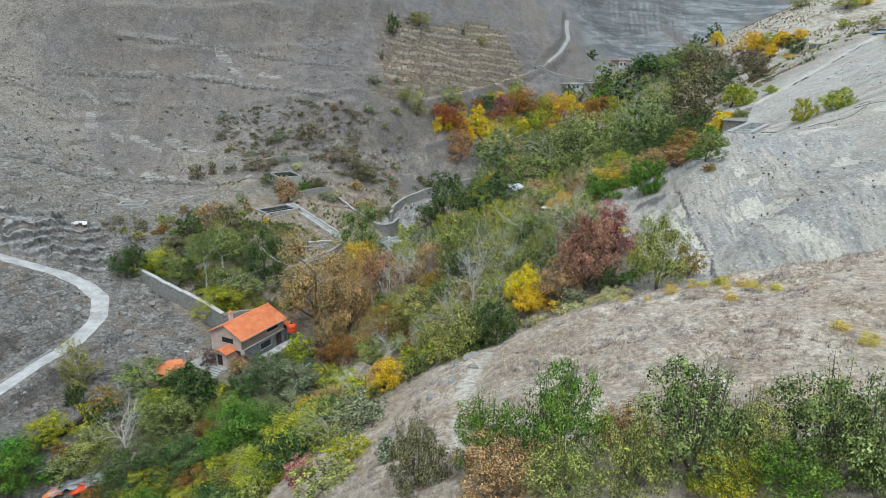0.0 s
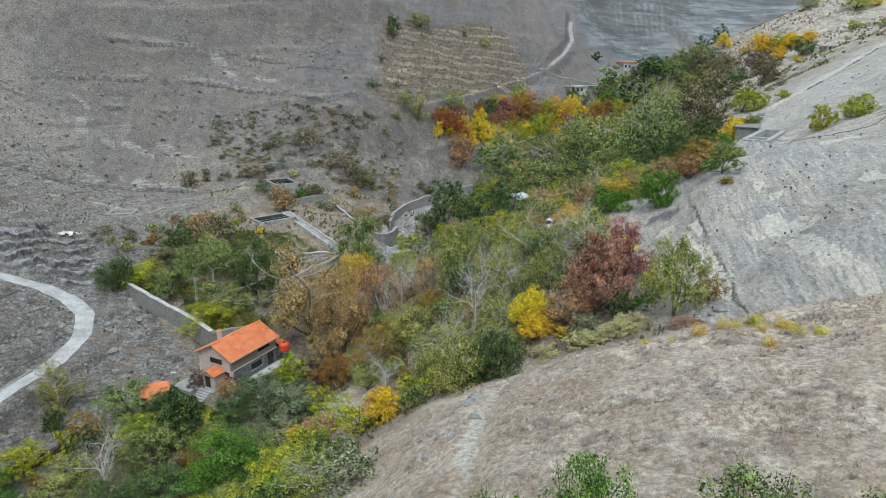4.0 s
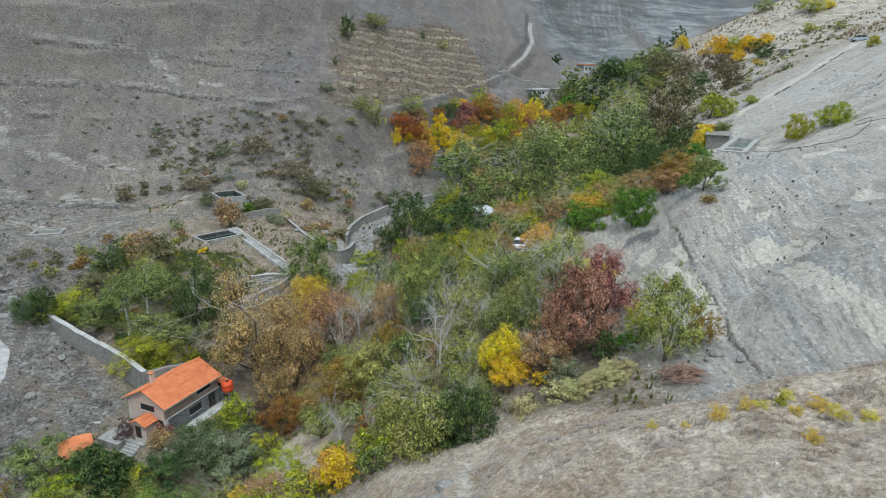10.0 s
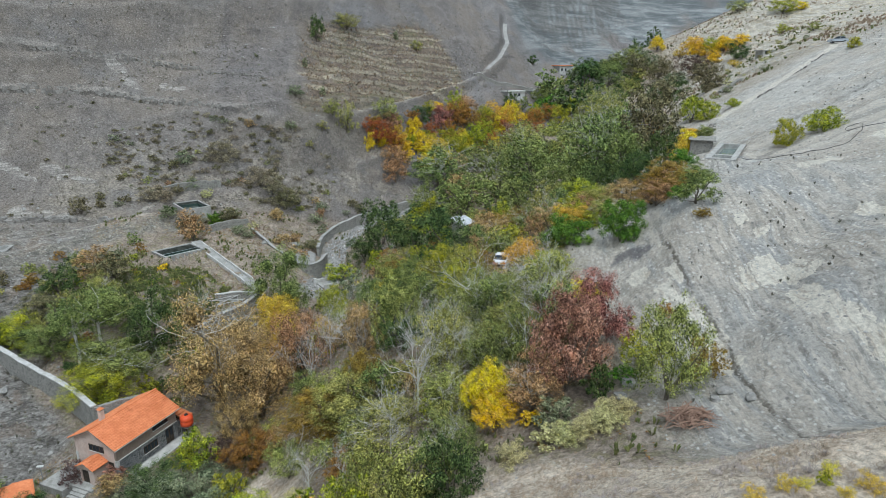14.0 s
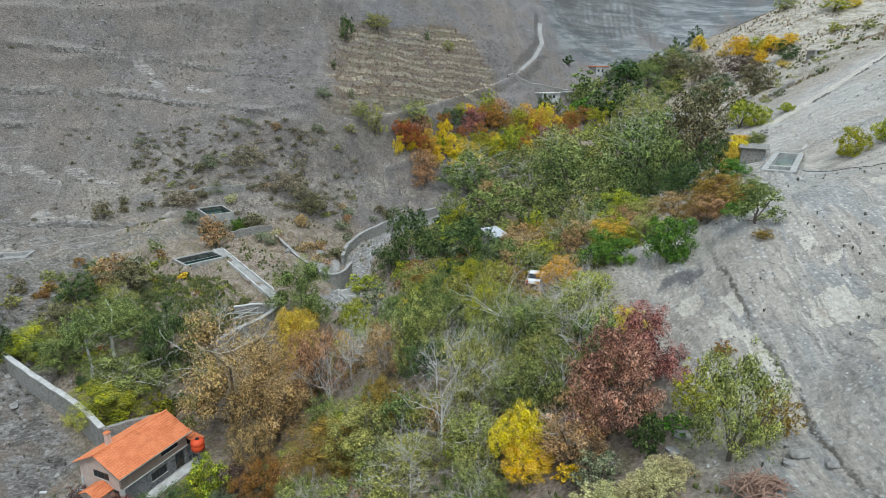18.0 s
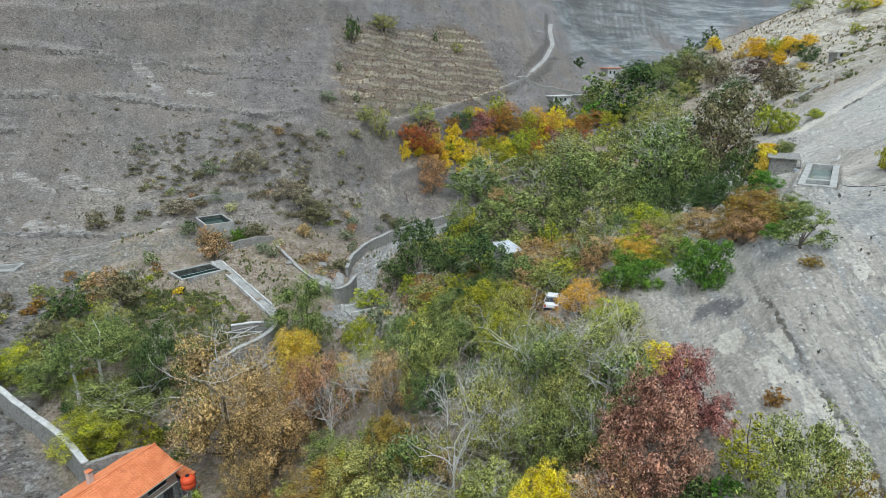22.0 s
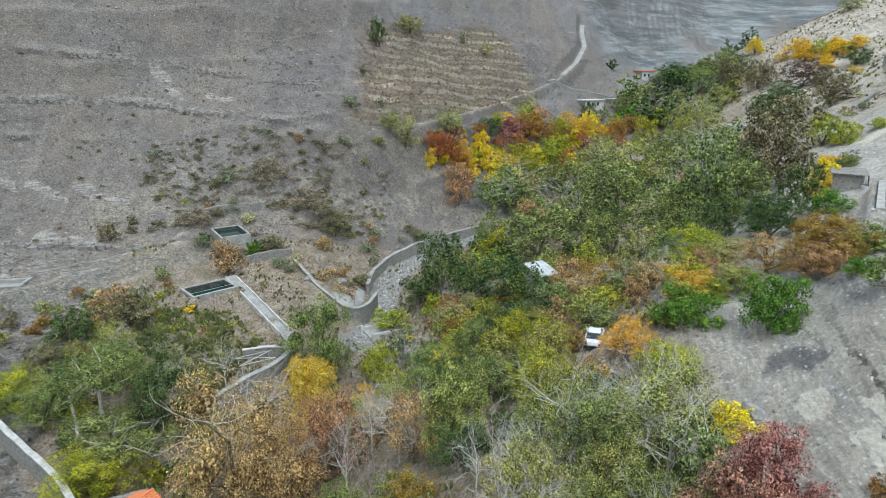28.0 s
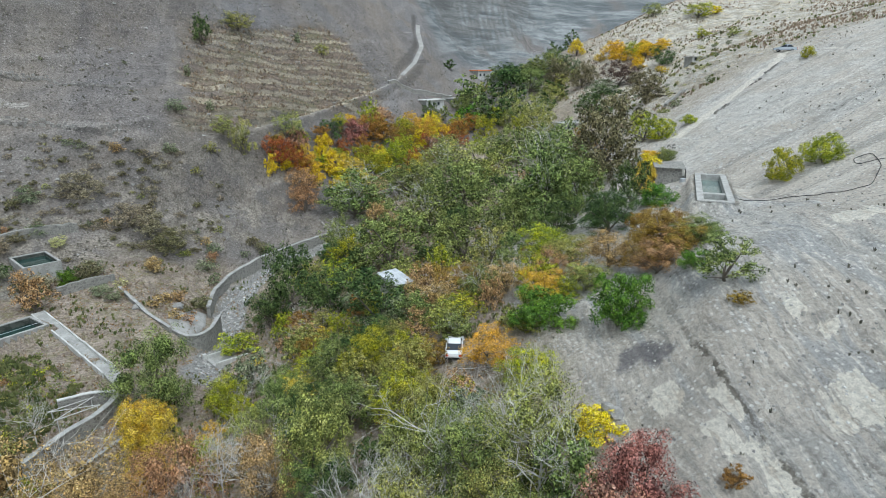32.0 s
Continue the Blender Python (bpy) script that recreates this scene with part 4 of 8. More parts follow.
class Shape:
    """Vertices and faces gathered from boxes, prisms and tubes into one mesh."""

    def __init__(self):
        self.verts, self.faces = [], []

    def add(self, verts, faces):
        base = len(self.verts)
        self.verts += [tuple(v) for v in verts]
        self.faces += [tuple(i + base for i in f) for f in faces]
        return self

    def box(self, x0, y0, z0, x1, y1, z1, bevel=0.0):
        b = min(bevel, (x1 - x0) / 2.1, (y1 - y0) / 2.1)
        if b <= 0:
            return self.add([(x0, y0, z0), (x1, y0, z0), (x1, y1, z0), (x0, y1, z0), (x0, y0, z1), (x1, y0, z1), (x1, y1, z1), (x0, y1, z1)],
                            [(3, 2, 1, 0), (4, 5, 6, 7), (0, 1, 5, 4), (1, 2, 6, 5), (2, 3, 7, 6), (3, 0, 4, 7)])
        ring = [(x0 + b, y0), (x1 - b, y0), (x1, y0 + b), (x1, y1 - b), (x1 - b, y1), (x0 + b, y1), (x0, y1 - b), (x0, y0 + b)]
        inner = [(min(max(x, x0 + b), x1 - b), min(max(y, y0 + b), y1 - b)) for x, y in ring]
        return self.rings([[(x, y, z0) for x, y in ring], [(x, y, z1 - b) for x, y in ring], [(x, y, z1) for x, y in inner]])

    def rings(self, rings, caps=True):
        n = len(rings[0])
        verts = [v for ring in rings for v in ring]
        faces = [(k * n + i, k * n + (i + 1) % n, (k + 1) * n + (i + 1) % n, (k + 1) * n + i) for k in range(len(rings) - 1) for i in range(n)]
        if caps:
            faces += [tuple(range(n))[::-1], tuple((len(rings) - 1) * n + i for i in range(n))]
        return self.add(verts, faces)

    def tube(self, points, radii, sides=6):
        rings = []
        for k, p in enumerate(points):
            p = Vector(p)
            way = (Vector(points[min(k + 1, len(points) - 1)]) - Vector(points[max(k - 1, 0)])).normalized()
            side = way.cross(Vector((0.3, 0.9, 0.31))).normalized()
            up = way.cross(side)
            rings.append([p + radii[k] * (math.cos(a) * side + math.sin(a) * up) for a in (2 * math.pi * i / sides for i in range(sides))])
        return self.rings(rings)

    def mesh(self, name, material, smooth=False):
        return mesh_of(name, self.verts, self.faces, material, smooth)


def thing(name, label, category, m=None, group="", kind=""):
    root = new(name)
    root.empty_display_size = 0.3
    if m is not None:
        root.matrix_basis = m
    return tagged(root, label, category, group, kind)


# ---------------------------------------------------------------- plants
rng = np.random.default_rng(7)


def crown_leaves(radius, height, low, leaf, count, clumps, taper=1.0, droop=0.0, lobes=7, loose=0.3):
    """Leaves in clumps over several uneven lobes that make up a crown between the heights low and height."""
    mid, half = (low + height) / 2, (height - low) / 2
    turn = rng.uniform(0, 6.28) + np.arange(lobes) * 2.4
    rise = np.linspace(-0.62, 0.55, lobes) + rng.uniform(-0.15, 0.15, lobes)
    off = (0.62 - 0.30 * np.clip(rise, 0, 1)) * rng.uniform(0.7, 1.1, lobes) * np.where(rise > 0, taper, 1)
    wide = rng.uniform(0.42, 0.62, lobes) * np.where(rise > 0.2, taper, 1)
    heart = np.stack([off * np.cos(turn), off * np.sin(turn), rise], 1)
    own = rng.choice(lobes, clumps * 4, p=wide**2 / (wide**2).sum())
    way = rng.standard_normal((clumps * 4, 3))
    way /= np.linalg.norm(way, axis=1, keepdims=True)
    centre = heart[own] + way * (wide[own] * rng.uniform(0.72, 1.0 + loose, clumps * 4))[:, None] * (1, 1, 0.85)
    depth = np.min(np.linalg.norm(centre[:, None] - heart[None], axis=2) / wide, axis=1)
    centre = centre[np.argsort(-depth + rng.uniform(0, 0.55, len(depth)))[:clumps]]
    centre = centre * (radius, radius, half) + (0, 0, mid)
    size = radius * rng.uniform(0.10, 0.22, clumps)
    pick = rng.choice(clumps, count, p=size**2 / (size**2).sum())
    way = rng.standard_normal((count, 3))
    way[:, 2] += 0.35
    way /= np.linalg.norm(way, axis=1, keepdims=True)
    pos = centre[pick] + way * (size[pick] * rng.uniform(0.15, 1.15, count) ** 0.5)[:, None] * (1, 1, 0.85)
    pos[:, 2] -= droop * np.linalg.norm(pos[:, :2], axis=1)
    pos[:, 2] = np.maximum(pos[:, 2], 0.05)
    face = way + 0.42 * rng.standard_normal((count, 3)) + (0, 0, 0.3)
    face /= np.linalg.norm(face, axis=1, keepdims=True)
    along = np.cross(face, rng.standard_normal((count, 3)))
    along /= np.linalg.norm(along, axis=1, keepdims=True)
    side = np.cross(face, along)
    length = leaf * rng.uniform(0.6, 1.35, count)[:, None]
    width = length * rng.uniform(0.55, 0.9, count)[:, None]
    bend = face * length * 0.18
    deep = count // 4
    own = rng.choice(lobes, deep, p=wide**2 / (wide**2).sum())
    inner = way[:deep] * (rng.uniform(0, 1, deep) ** 0.4 * 0.52 * wide[own])[:, None]
    pos[:deep] = (heart[own] + inner) * (radius, radius, half) + (0, 0, mid)
    grow = max(0.055, 1.2 * leaf) * rng.uniform(0.7, 1.2, (deep, 1)) * radius / leaf
    length[:deep] = leaf * grow
    width[:deep] = leaf * grow * 0.8
    return np.stack([pos - along * length * 0.5 + side * width * 0.5, pos - along * length * 0.5 - side * width * 0.5, pos + along * length * 0.6 - bend], 1), centre


def limbs(shape, base, ends, thick, sag=0.1):
    """Limbs from a fork to the given ends, each with a bend of its own."""
    for e in ends:
        mid = [(base[k] * 0.5 + e[k] * 0.5) + rng.normal(0, 0.08) * abs(e[2] - base[2]) for k in range(3)]
        mid[2] += sag * abs(e[2] - base[2])
        shape.tube([base, mid, e], [thick, thick * 0.6, thick * 0.18], 5)


def twigs(shape, start, way, length, thick, depth, spread=0.55, sides=4):
    """A branch that forks again and again into thin twigs."""
    points, radii, p, w = [Vector(start)], [thick], Vector(start), Vector(way).normalized()
    pieces = 3 if depth > 1 else 2
    for k in range(pieces):
        w = (w + Vector(rng.normal(0, 0.32, 3))).normalized()
        p = p + w * length / pieces
        points.append(p.copy())
        radii.append(thick * (1 - 0.66 * (k + 1) / pieces))
    shape.tube(points, radii, sides)
    if depth:
        for k in range(3 if depth > 1 else 4):
            turn = Vector(rng.normal(0, spread, 3))
            turn.z = abs(turn.z) * 0.7 - 0.05
            twigs(shape, points[1 + k % (len(points) - 1)], w + turn * 1.6, length * rng.uniform(0.55, 0.8), thick * 0.5, depth - 1, spread, 3)


# kind: name, label, category, crown shape and leaf size
KINDS = {
    "green": ("walnut_tree", "leafy green walnut tree on the valley floor", "tree"),
    "deep": ("walnut_tree", "dense dark green tree among the orchards", "tree"),
    "bright": ("mulberry_tree", "bright green leafy round tree on dry soil", "tree"),
    "olive": ("orchard_tree", "olive-green orchard tree thinning in autumn", "tree"),
    "grey": ("willow_bush", "dusty grey-green bush on the slope", "bush"),
    "lime": ("autumn_tree", "yellow-green tree turning in early autumn", "tree"),
    "yellow": ("autumn_tree", "bright yellow tree in full autumn colour", "tree"),
    "gold": ("autumn_tree", "golden orange tree in autumn leaf", "tree"),
    "ochre": ("autumn_tree", "ochre-brown tree with drying autumn leaves", "tree"),
    "rust": ("autumn_tree", "rust-coloured fruit tree in autumn leaf", "tree"),
    "russet": ("autumn_tree", "deep russet-red tree in the autumn grove", "tree"),
    "red": ("autumn_tree", "dull red tree in dense autumn leaf", "tree"),
    "pale": ("dry_bush", "pale straw-green dry bush on the hillside", "bush"),
    "plum": ("plum_tree", "dark purple-brown leafed plum tree", "tree"),
    "brown": ("walnut_tree", "tall brownish-green tree thinning in autumn", "tree"),
    "flax": ("dry_shrub", "sparse yellow shrub on the dry grass", "bush"),
    "tan": ("dry_bush", "dry tan bush on the grey hillside", "bush"),
    "bare": ("bare_tree", "leafless tree with pale grey branches", "tree"),
    "twig": ("bare_shrub", "leafless brown thicket of thin twigs", "bush"),
    "tall": ("poplar_tree", "tall tree with a pale trunk and thin grey-green crown", "tree"),
    "conifer": ("cypress_tree", "dark green drooping evergreen tree beside the house", "tree"),
}
NURSERY = {}
TONES = {"tan": "tan", "brown": "brownish", "pale": "straw-coloured", "grey": "grey-green", "olive": "olive-green", "ochre": "ochre", "flax": "yellow", "green": "green", "deep": "dark green", "rust": "rust-coloured", "lime": "yellow-green"}


def raise_plant(kind, grade, number):
    """The first plant of its kind and grade, one metre in crown radius; copies share its meshes."""
    name, label, category = KINDS[kind]
    if grade == "dot":
        name, label, category = "hill_shrub" if kind in ("brown", "grey") else "scrub_bush", "low %s scrub bush on dry ground" % TONES.get(kind, "dull green"), "bush"
    if grade == "herb":
        name, label, category = "garden_plant", "small %s plant in a garden bed" % TONES.get(kind, "dull green"), "plant"
    root = thing(name, label, category)
    wood, low_shrub = Shape(), grade in ("shrub", "fine", "bush", "dot", "herb")
    if kind == "bare":
        for k in range(9):
            a = k * 2.4 + rng.uniform(-0.3, 0.3)
            out = rng.uniform(0.35, 1.4)
            twigs(wood, (0, 0, 0.3 + 0.05 * k), (out * math.cos(a), out * math.sin(a), 0.9), rng.uniform(0.6, 0.9), 0.0115, 3, 0.8)
        wood.tube([(0, 0, -0.15), (0.02, 0, 0.3), (0, 0, 0.72)], [0.034, 0.028, 0.018])
        part("branchwork", wood.mesh("branchwork", PALE_BARK), root)
        return root
    if kind == "twig":
        for k in range(9):
            a = k * 2.4
            twigs(wood, (0.1 * math.cos(a), 0.1 * math.sin(a), -0.05), (0.6 * math.cos(a), 0.6 * math.sin(a), 0.9), 0.75, 0.012, 2, 0.55, 3)
        part("branchwork", wood.mesh("branchwork", TWIG_BARK), root)
        return root
    if kind == "tall":
        wood.tube([(0, 0, -0.2), (0.05, 0.02, 0.9), (0.02, -0.03, 1.9), (0, 0, 2.6)], [0.085, 0.065, 0.05, 0.02])
        sprays, centres = crown_leaves(1.0, 3.6, 1.75, 0.05, 8500, 150, taper=0.85, lobes=10)
        limbs(wood, (0.02, -0.03, 1.85), centres[:8], 0.03)
        part("trunk", wood.mesh("trunk", PALE_BARK), root, "tall pale bare trunk")
        part("crown", quads("crown", sprays, LEAVES["green"]), root)
        return root
    if kind == "conifer":
        wood.tube([(0, 0, -0.2), (0.02, 0, 1.2), (0, 0, 2.4)], [0.09, 0.06, 0.015])
        sprays, centres = crown_leaves(1.0, 2.7, 0.15, 0.10, 5000, 100, taper=0.3, droop=0.25, lobes=10)
        part("trunk", wood.mesh("trunk", BARK), root)
        part("crown", quads("crown", sprays, LEAVES["deep"]), root)
        return root
    leaf, count, clumps = {"huge": (0.027, 25000, 230), "large": (0.034, 16000, 150), "wood": (0.058, 6000, 130), "tree": (0.074, 3600, 84), "shrub": (0.125, 1400, 50), "bush": (0.055, 9000, 150), "fine": (0.042, 9500, 150), "far": (0.14, 1000, 44), "dot": (0.16, 560, 36), "herb": (0.16, 420, 30)}[grade]
    low = -0.1 if low_shrub else 0.15
    height = 1.55 if low_shrub else 2.1
    if kind in ("red", "yellow", "brown") and grade != "shrub":
        count = int(count * 1.3)
    if kind == "flax":
        count //= 2
    if kind in ("ochre", "olive"):
        count = int(count * 0.8)
    sprays, centres = crown_leaves(1.0, height, low, leaf, count, clumps, taper=0.8 if kind in ("yellow", "red") else 0.95, lobes=int(rng.integers(6, 10)), loose=0.06 if kind in ("yellow", "red", "bright") else 0.14)
    if grade == "fine":
        shoots = []
        for k in range(22):
            a, out = k * 2.4, rng.uniform(0.15, 0.85)
            top = Vector((out * math.cos(a), out * math.sin(a), rng.uniform(1.35, 2.05) - 0.5 * out))
            foot = Vector((0.55 * top.x, 0.55 * top.y, 0.4))
            wood.tube([foot, foot.lerp(top, 0.5) + Vector((0, 0, 0.05)), top], [0.012, 0.009, 0.004], 3)
            spot = np.array(foot)[None] + (np.array(top) - np.array(foot))[None] * rng.uniform(0.3, 1.02, (75, 1)) + rng.normal(0, 0.055, (75, 3))
            size = leaf * rng.uniform(0.7, 1.4, (75, 1))
            tip, side = rng.standard_normal((75, 3)), rng.standard_normal((75, 3))
            tip /= np.linalg.norm(tip, axis=1, keepdims=True)
            side = np.cross(tip, side / np.linalg.norm(side, axis=1, keepdims=True))
            shoots.append(np.stack([spot - tip * size * 0.5 + side * size * 0.3, spot - tip * size * 0.5 - side * size * 0.3, spot + tip * size * 0.6], 1))
        sprays = np.concatenate([sprays] + shoots)
    fork = (rng.normal(0, 0.05), rng.normal(0, 0.05), low * 1.1)
    thick = 0.05 if low_shrub else 0.065
    wood.tube([(0, 0, -0.15), (fork[0] * 0.4, fork[1] * 0.6, fork[2] * 0.5), fork], [thick * 1.3, thick, thick * 0.85])
    limbs(wood, fork, centres[rng.choice(len(centres), 7, replace=False)], thick * 0.6)
    part("trunk", wood.mesh("trunk", BARK), root)
    part("crown", quads("crown", sprays, LEAVES[kind]), root)
    if kind in ("olive", "ochre", "green") and grade in ("huge", "large", "wood", "tree") and number < 1:
        dead = Shape()
        for k in range(9):
            a = k * 2.4 + rng.uniform(0, 0.5)
            out = rng.uniform(0.3, 1.0)
            twigs(dead, (0, 0, 0.7), (out * math.cos(a), out * math.sin(a), 0.8), rng.uniform(0.75, 1.1), 0.014, 2, 0.75)
        part("dead_wood", dead.mesh("dead_wood", PALE_BARK), root, "bare whitish branches that stick out of the leaves")
    return root


def plant(kind, x, y, radius, height, grade=None, group="", sink=0.1):
    grade = grade or ("wood" if y > 112 and radius > 3.0 else "tree" if y > 112 and radius > 1.4 else "huge" if radius > 3.6 else "large" if radius > 2.2 else "tree" if radius > 1.3 else "shrub")
    if kind in ("bare", "twig", "conifer", "tall"):
        grade = "tree"
    number = int(rng.integers(0, 3))
    natural = {"bare": 1.75, "twig": 1.3, "conifer": 2.7, "tall": 3.4}.get(kind, 1.55 if grade in ("shrub", "fine", "bush", "dot", "herb") else 2.1)
    tall = min(max(height / (radius * natural), 0.6), 1.7)
    m = Matrix.Translation((x, y, level(x, y) - sink)) @ Matrix.Rotation(rng.uniform(0, 6.28), 4, "Z") @ Matrix.Diagonal((radius, radius * rng.uniform(0.9, 1.1), radius * tall, 1))
    key = (kind, grade, number)
    if key not in NURSERY:
        NURSERY[key] = raise_plant(kind, grade, number)
        NURSERY[key].matrix_basis = m
        ob = NURSERY[key]
    else:
        first = NURSERY[key]
        ob = copy_thing(first, m @ Matrix.Diagonal((1 / first.scale.x, 1 / first.scale.y, 1 / first.scale.z, 1)))
    return tagged(ob, group=group) if group else ob




# ---------------------------------------------------------------- built things: materials
ROOF_TILE = mottled("orange_roof_tile", (0.58, 0.185, 0.075), (0.70, 0.255, 0.115), 0.8, 6.0, 0.75, 0.3, 0.02, dirt=(0.45, 0.13, 0.05))
RED_PLASTIC = mottled("red_plastic", (0.62, 0.075, 0.025), (0.68, 0.10, 0.035), 1.0, 8.0, 0.45, 0.05, 0.01)
PINK_PLASTER = mottled("pink_plaster", (0.50, 0.39, 0.33), (0.60, 0.485, 0.425), 0.6, 5.0, 0.9, 0.2, 0.02, dirt=(0.40, 0.33, 0.29))
TAN_PLASTER = mottled("tan_plaster", (0.25, 0.195, 0.16), (0.33, 0.265, 0.22), 0.6, 5.0, 0.9, 0.2, 0.02)
DARK_WOOD = mottled("dark_wood", (0.035, 0.028, 0.022), (0.07, 0.055, 0.042), 2.0, 14.0, 0.7, 0.3, 0.01)
METAL = mottled("dull_metal", (0.30, 0.31, 0.32), (0.42, 0.43, 0.44), 1.5, 10.0, 0.45, 0.1, 0.01, metal=0.8)
SHEET_METAL = mottled("pale_sheet_metal", (0.40, 0.42, 0.44), (0.56, 0.58, 0.60), 0.8, 5.0, 0.5, 0.1, 0.02, metal=0.1, dirt=(0.27, 0.25, 0.23))
CAR_WHITE = mottled("white_car_paint", (0.70, 0.71, 0.73), (0.76, 0.77, 0.79), 1.0, 6.0, 0.25, 0.0, 0.0, specular=0.5)
CAR_SILVER = mottled("silver_car_paint", (0.50, 0.56, 0.62), (0.56, 0.62, 0.68), 1.0, 6.0, 0.25, 0.0, 0.0, metal=0.3, specular=0.5)
RUBBER = mottled("black_rubber", (0.02, 0.02, 0.02), (0.04, 0.04, 0.04), 2.0, 12.0, 0.8, 0.1, 0.01)
ROCK = mottled("grey_rock", (0.22, 0.214, 0.202), (0.37, 0.36, 0.338), 0.9, 5.0, 0.95, 0.6, 0.06, dirt=(0.20, 0.19, 0.175))
# concrete darkened in its colour to paint the shade inside the basins
SHADED_CONCRETE = mottled("shade_dark_concrete", (0.036, 0.042, 0.036), (0.095, 0.102, 0.088), 1.2, 6.0, 0.8, 0.3, 0.02, dirt=(0.15, 0.15, 0.135))
OUTCROP_ROCK = mottled("layered_outcrop_rock", (0.150, 0.147, 0.142), (0.360, 0.352, 0.338), 0.9, 5.0, 0.95, 0.9, 0.12, dirt=(0.22, 0.20, 0.178))
LEDGE_ROCK = mottled("dark_ledge_rock", (0.18, 0.170, 0.157), (0.33, 0.314, 0.293), 0.9, 5.0, 0.95, 0.6, 0.06, dirt=(0.30, 0.28, 0.26))
WHITE_STONE = mottled("white_stone", (0.60, 0.59, 0.56), (0.78, 0.77, 0.74), 0.9, 5.0, 0.9, 0.4, 0.03)
PALE_STONE = mottled("pale_shale_stone", (0.40, 0.388, 0.362), (0.58, 0.565, 0.53), 0.9, 5.0, 0.95, 0.4, 0.04)
HEATH = mottled("brown_heath", (0.288, 0.220, 0.156), (0.416, 0.328, 0.244), 0.6, 5.0, 0.95, 0.1, 0.01)
STRAW = mottled("dry_grass", (0.44, 0.375, 0.30), (0.60, 0.53, 0.435), 0.7, 5.0, 0.95, 0.1, 0.01)
MAUVE = mottled("grey_heath", (0.288, 0.248, 0.228), (0.400, 0.352, 0.328), 0.6, 5.0, 0.95, 0.1, 0.01)
SAGE = mottled("grey_dry_tufts", (0.23, 0.21, 0.17), (0.35, 0.325, 0.265), 0.6, 5.0, 0.95, 0.1, 0.01)
SCRUB = mottled("dry_scrub", (0.10, 0.096, 0.076), (0.19, 0.18, 0.142), 0.5, 4.0, 0.95, 0.1, 0.01)
WEEDS = mottled("green_weeds", (0.10, 0.125, 0.045), (0.22, 0.225, 0.085), 0.5, 4.0, 0.95, 0.1, 0.01)
LITTER = mottled("fallen_leaves", (0.25, 0.14, 0.05), (0.38, 0.23, 0.08), 0.6, 5.0, 0.95, 0.1, 0.01)


def stone_material(name, a, b, joint, size):
    """Rubble masonry: uneven stones in mortar."""
    n = Nodes(name)
    edge = n.cells(size, feature="DISTANCE_TO_EDGE")
    shade = n.cells(size, out="Color")
    pick = n.tree.nodes.new("ShaderNodeSeparateColor")
    n.join(shade, pick.inputs[0])
    colour = n.mix(pick.outputs[0], a, b)
    colour = n.mix(n.ramp(n.noise(1.1, 5, 0.7), 0.5, 0.7, 0, 0.5), colour, (0.26, 0.25, 0.225))
    colour = n.mix(n.ramp(edge, 0.02, 0.09, 1, 0), colour, joint)
    n.bump(n.ramp(edge, 0.0, 0.14), 0.8, 0.06)
    return n.done(colour, 0.92, 0.0, 0.2)


RUBBLE = stone_material("rubble_masonry", (0.17, 0.166, 0.155), (0.30, 0.288, 0.265), (0.33, 0.318, 0.29), 2.6)
HOUSE_STONE = stone_material("house_stone", (0.085, 0.088, 0.094), (0.19, 0.192, 0.197), (0.25, 0.25, 0.245), 3.2)
COBBLE = stone_material("stream_stones", (0.30, 0.295, 0.285), (0.52, 0.51, 0.49), (0.17, 0.165, 0.155), 1.3)


def glass_material(name, colour, rough=0.08):
    n = Nodes(name)
    n.bump(n.noise(1.5, 2), 0.05, 0.02)
    return n.done(n.mix(n.noise(0.7, 3), colour, tuple(1.25 * c for c in colour)), rough, 0.0, 0.35)


GLASS = glass_material("dark_window_glass", (0.025, 0.032, 0.04))
WATER_GREEN = glass_material("green_pool_water", (0.022, 0.046, 0.040))
WATER_PALE = glass_material("pale_pool_water", (0.13, 0.175, 0.160))


# ---------------------------------------------------------------- walls, pools and tracks
def ribbon(line, spacing=1.2):
    """Even points along a line on the plan, with the direction at each."""
    pts = [Vector((x, y)) for x, y in line]
    out = [pts[0]]
    for a, b in zip(pts, pts[1:]):
        count = max(1, round((b - a).length / spacing))
        out += [a.lerp(b, (k + 1) / count) for k in range(count)]
    for _ in range(2):
        out = [out[0]] + [(out[k - 1] + out[k] * 2 + out[k + 1]) / 4 for k in range(1, len(out) - 1)] + [out[-1]]
    ways = [(out[min(k + 1, len(out) - 1)] - out[max(k - 1, 0)]).normalized() for k in range(len(out))]
    return out, ways


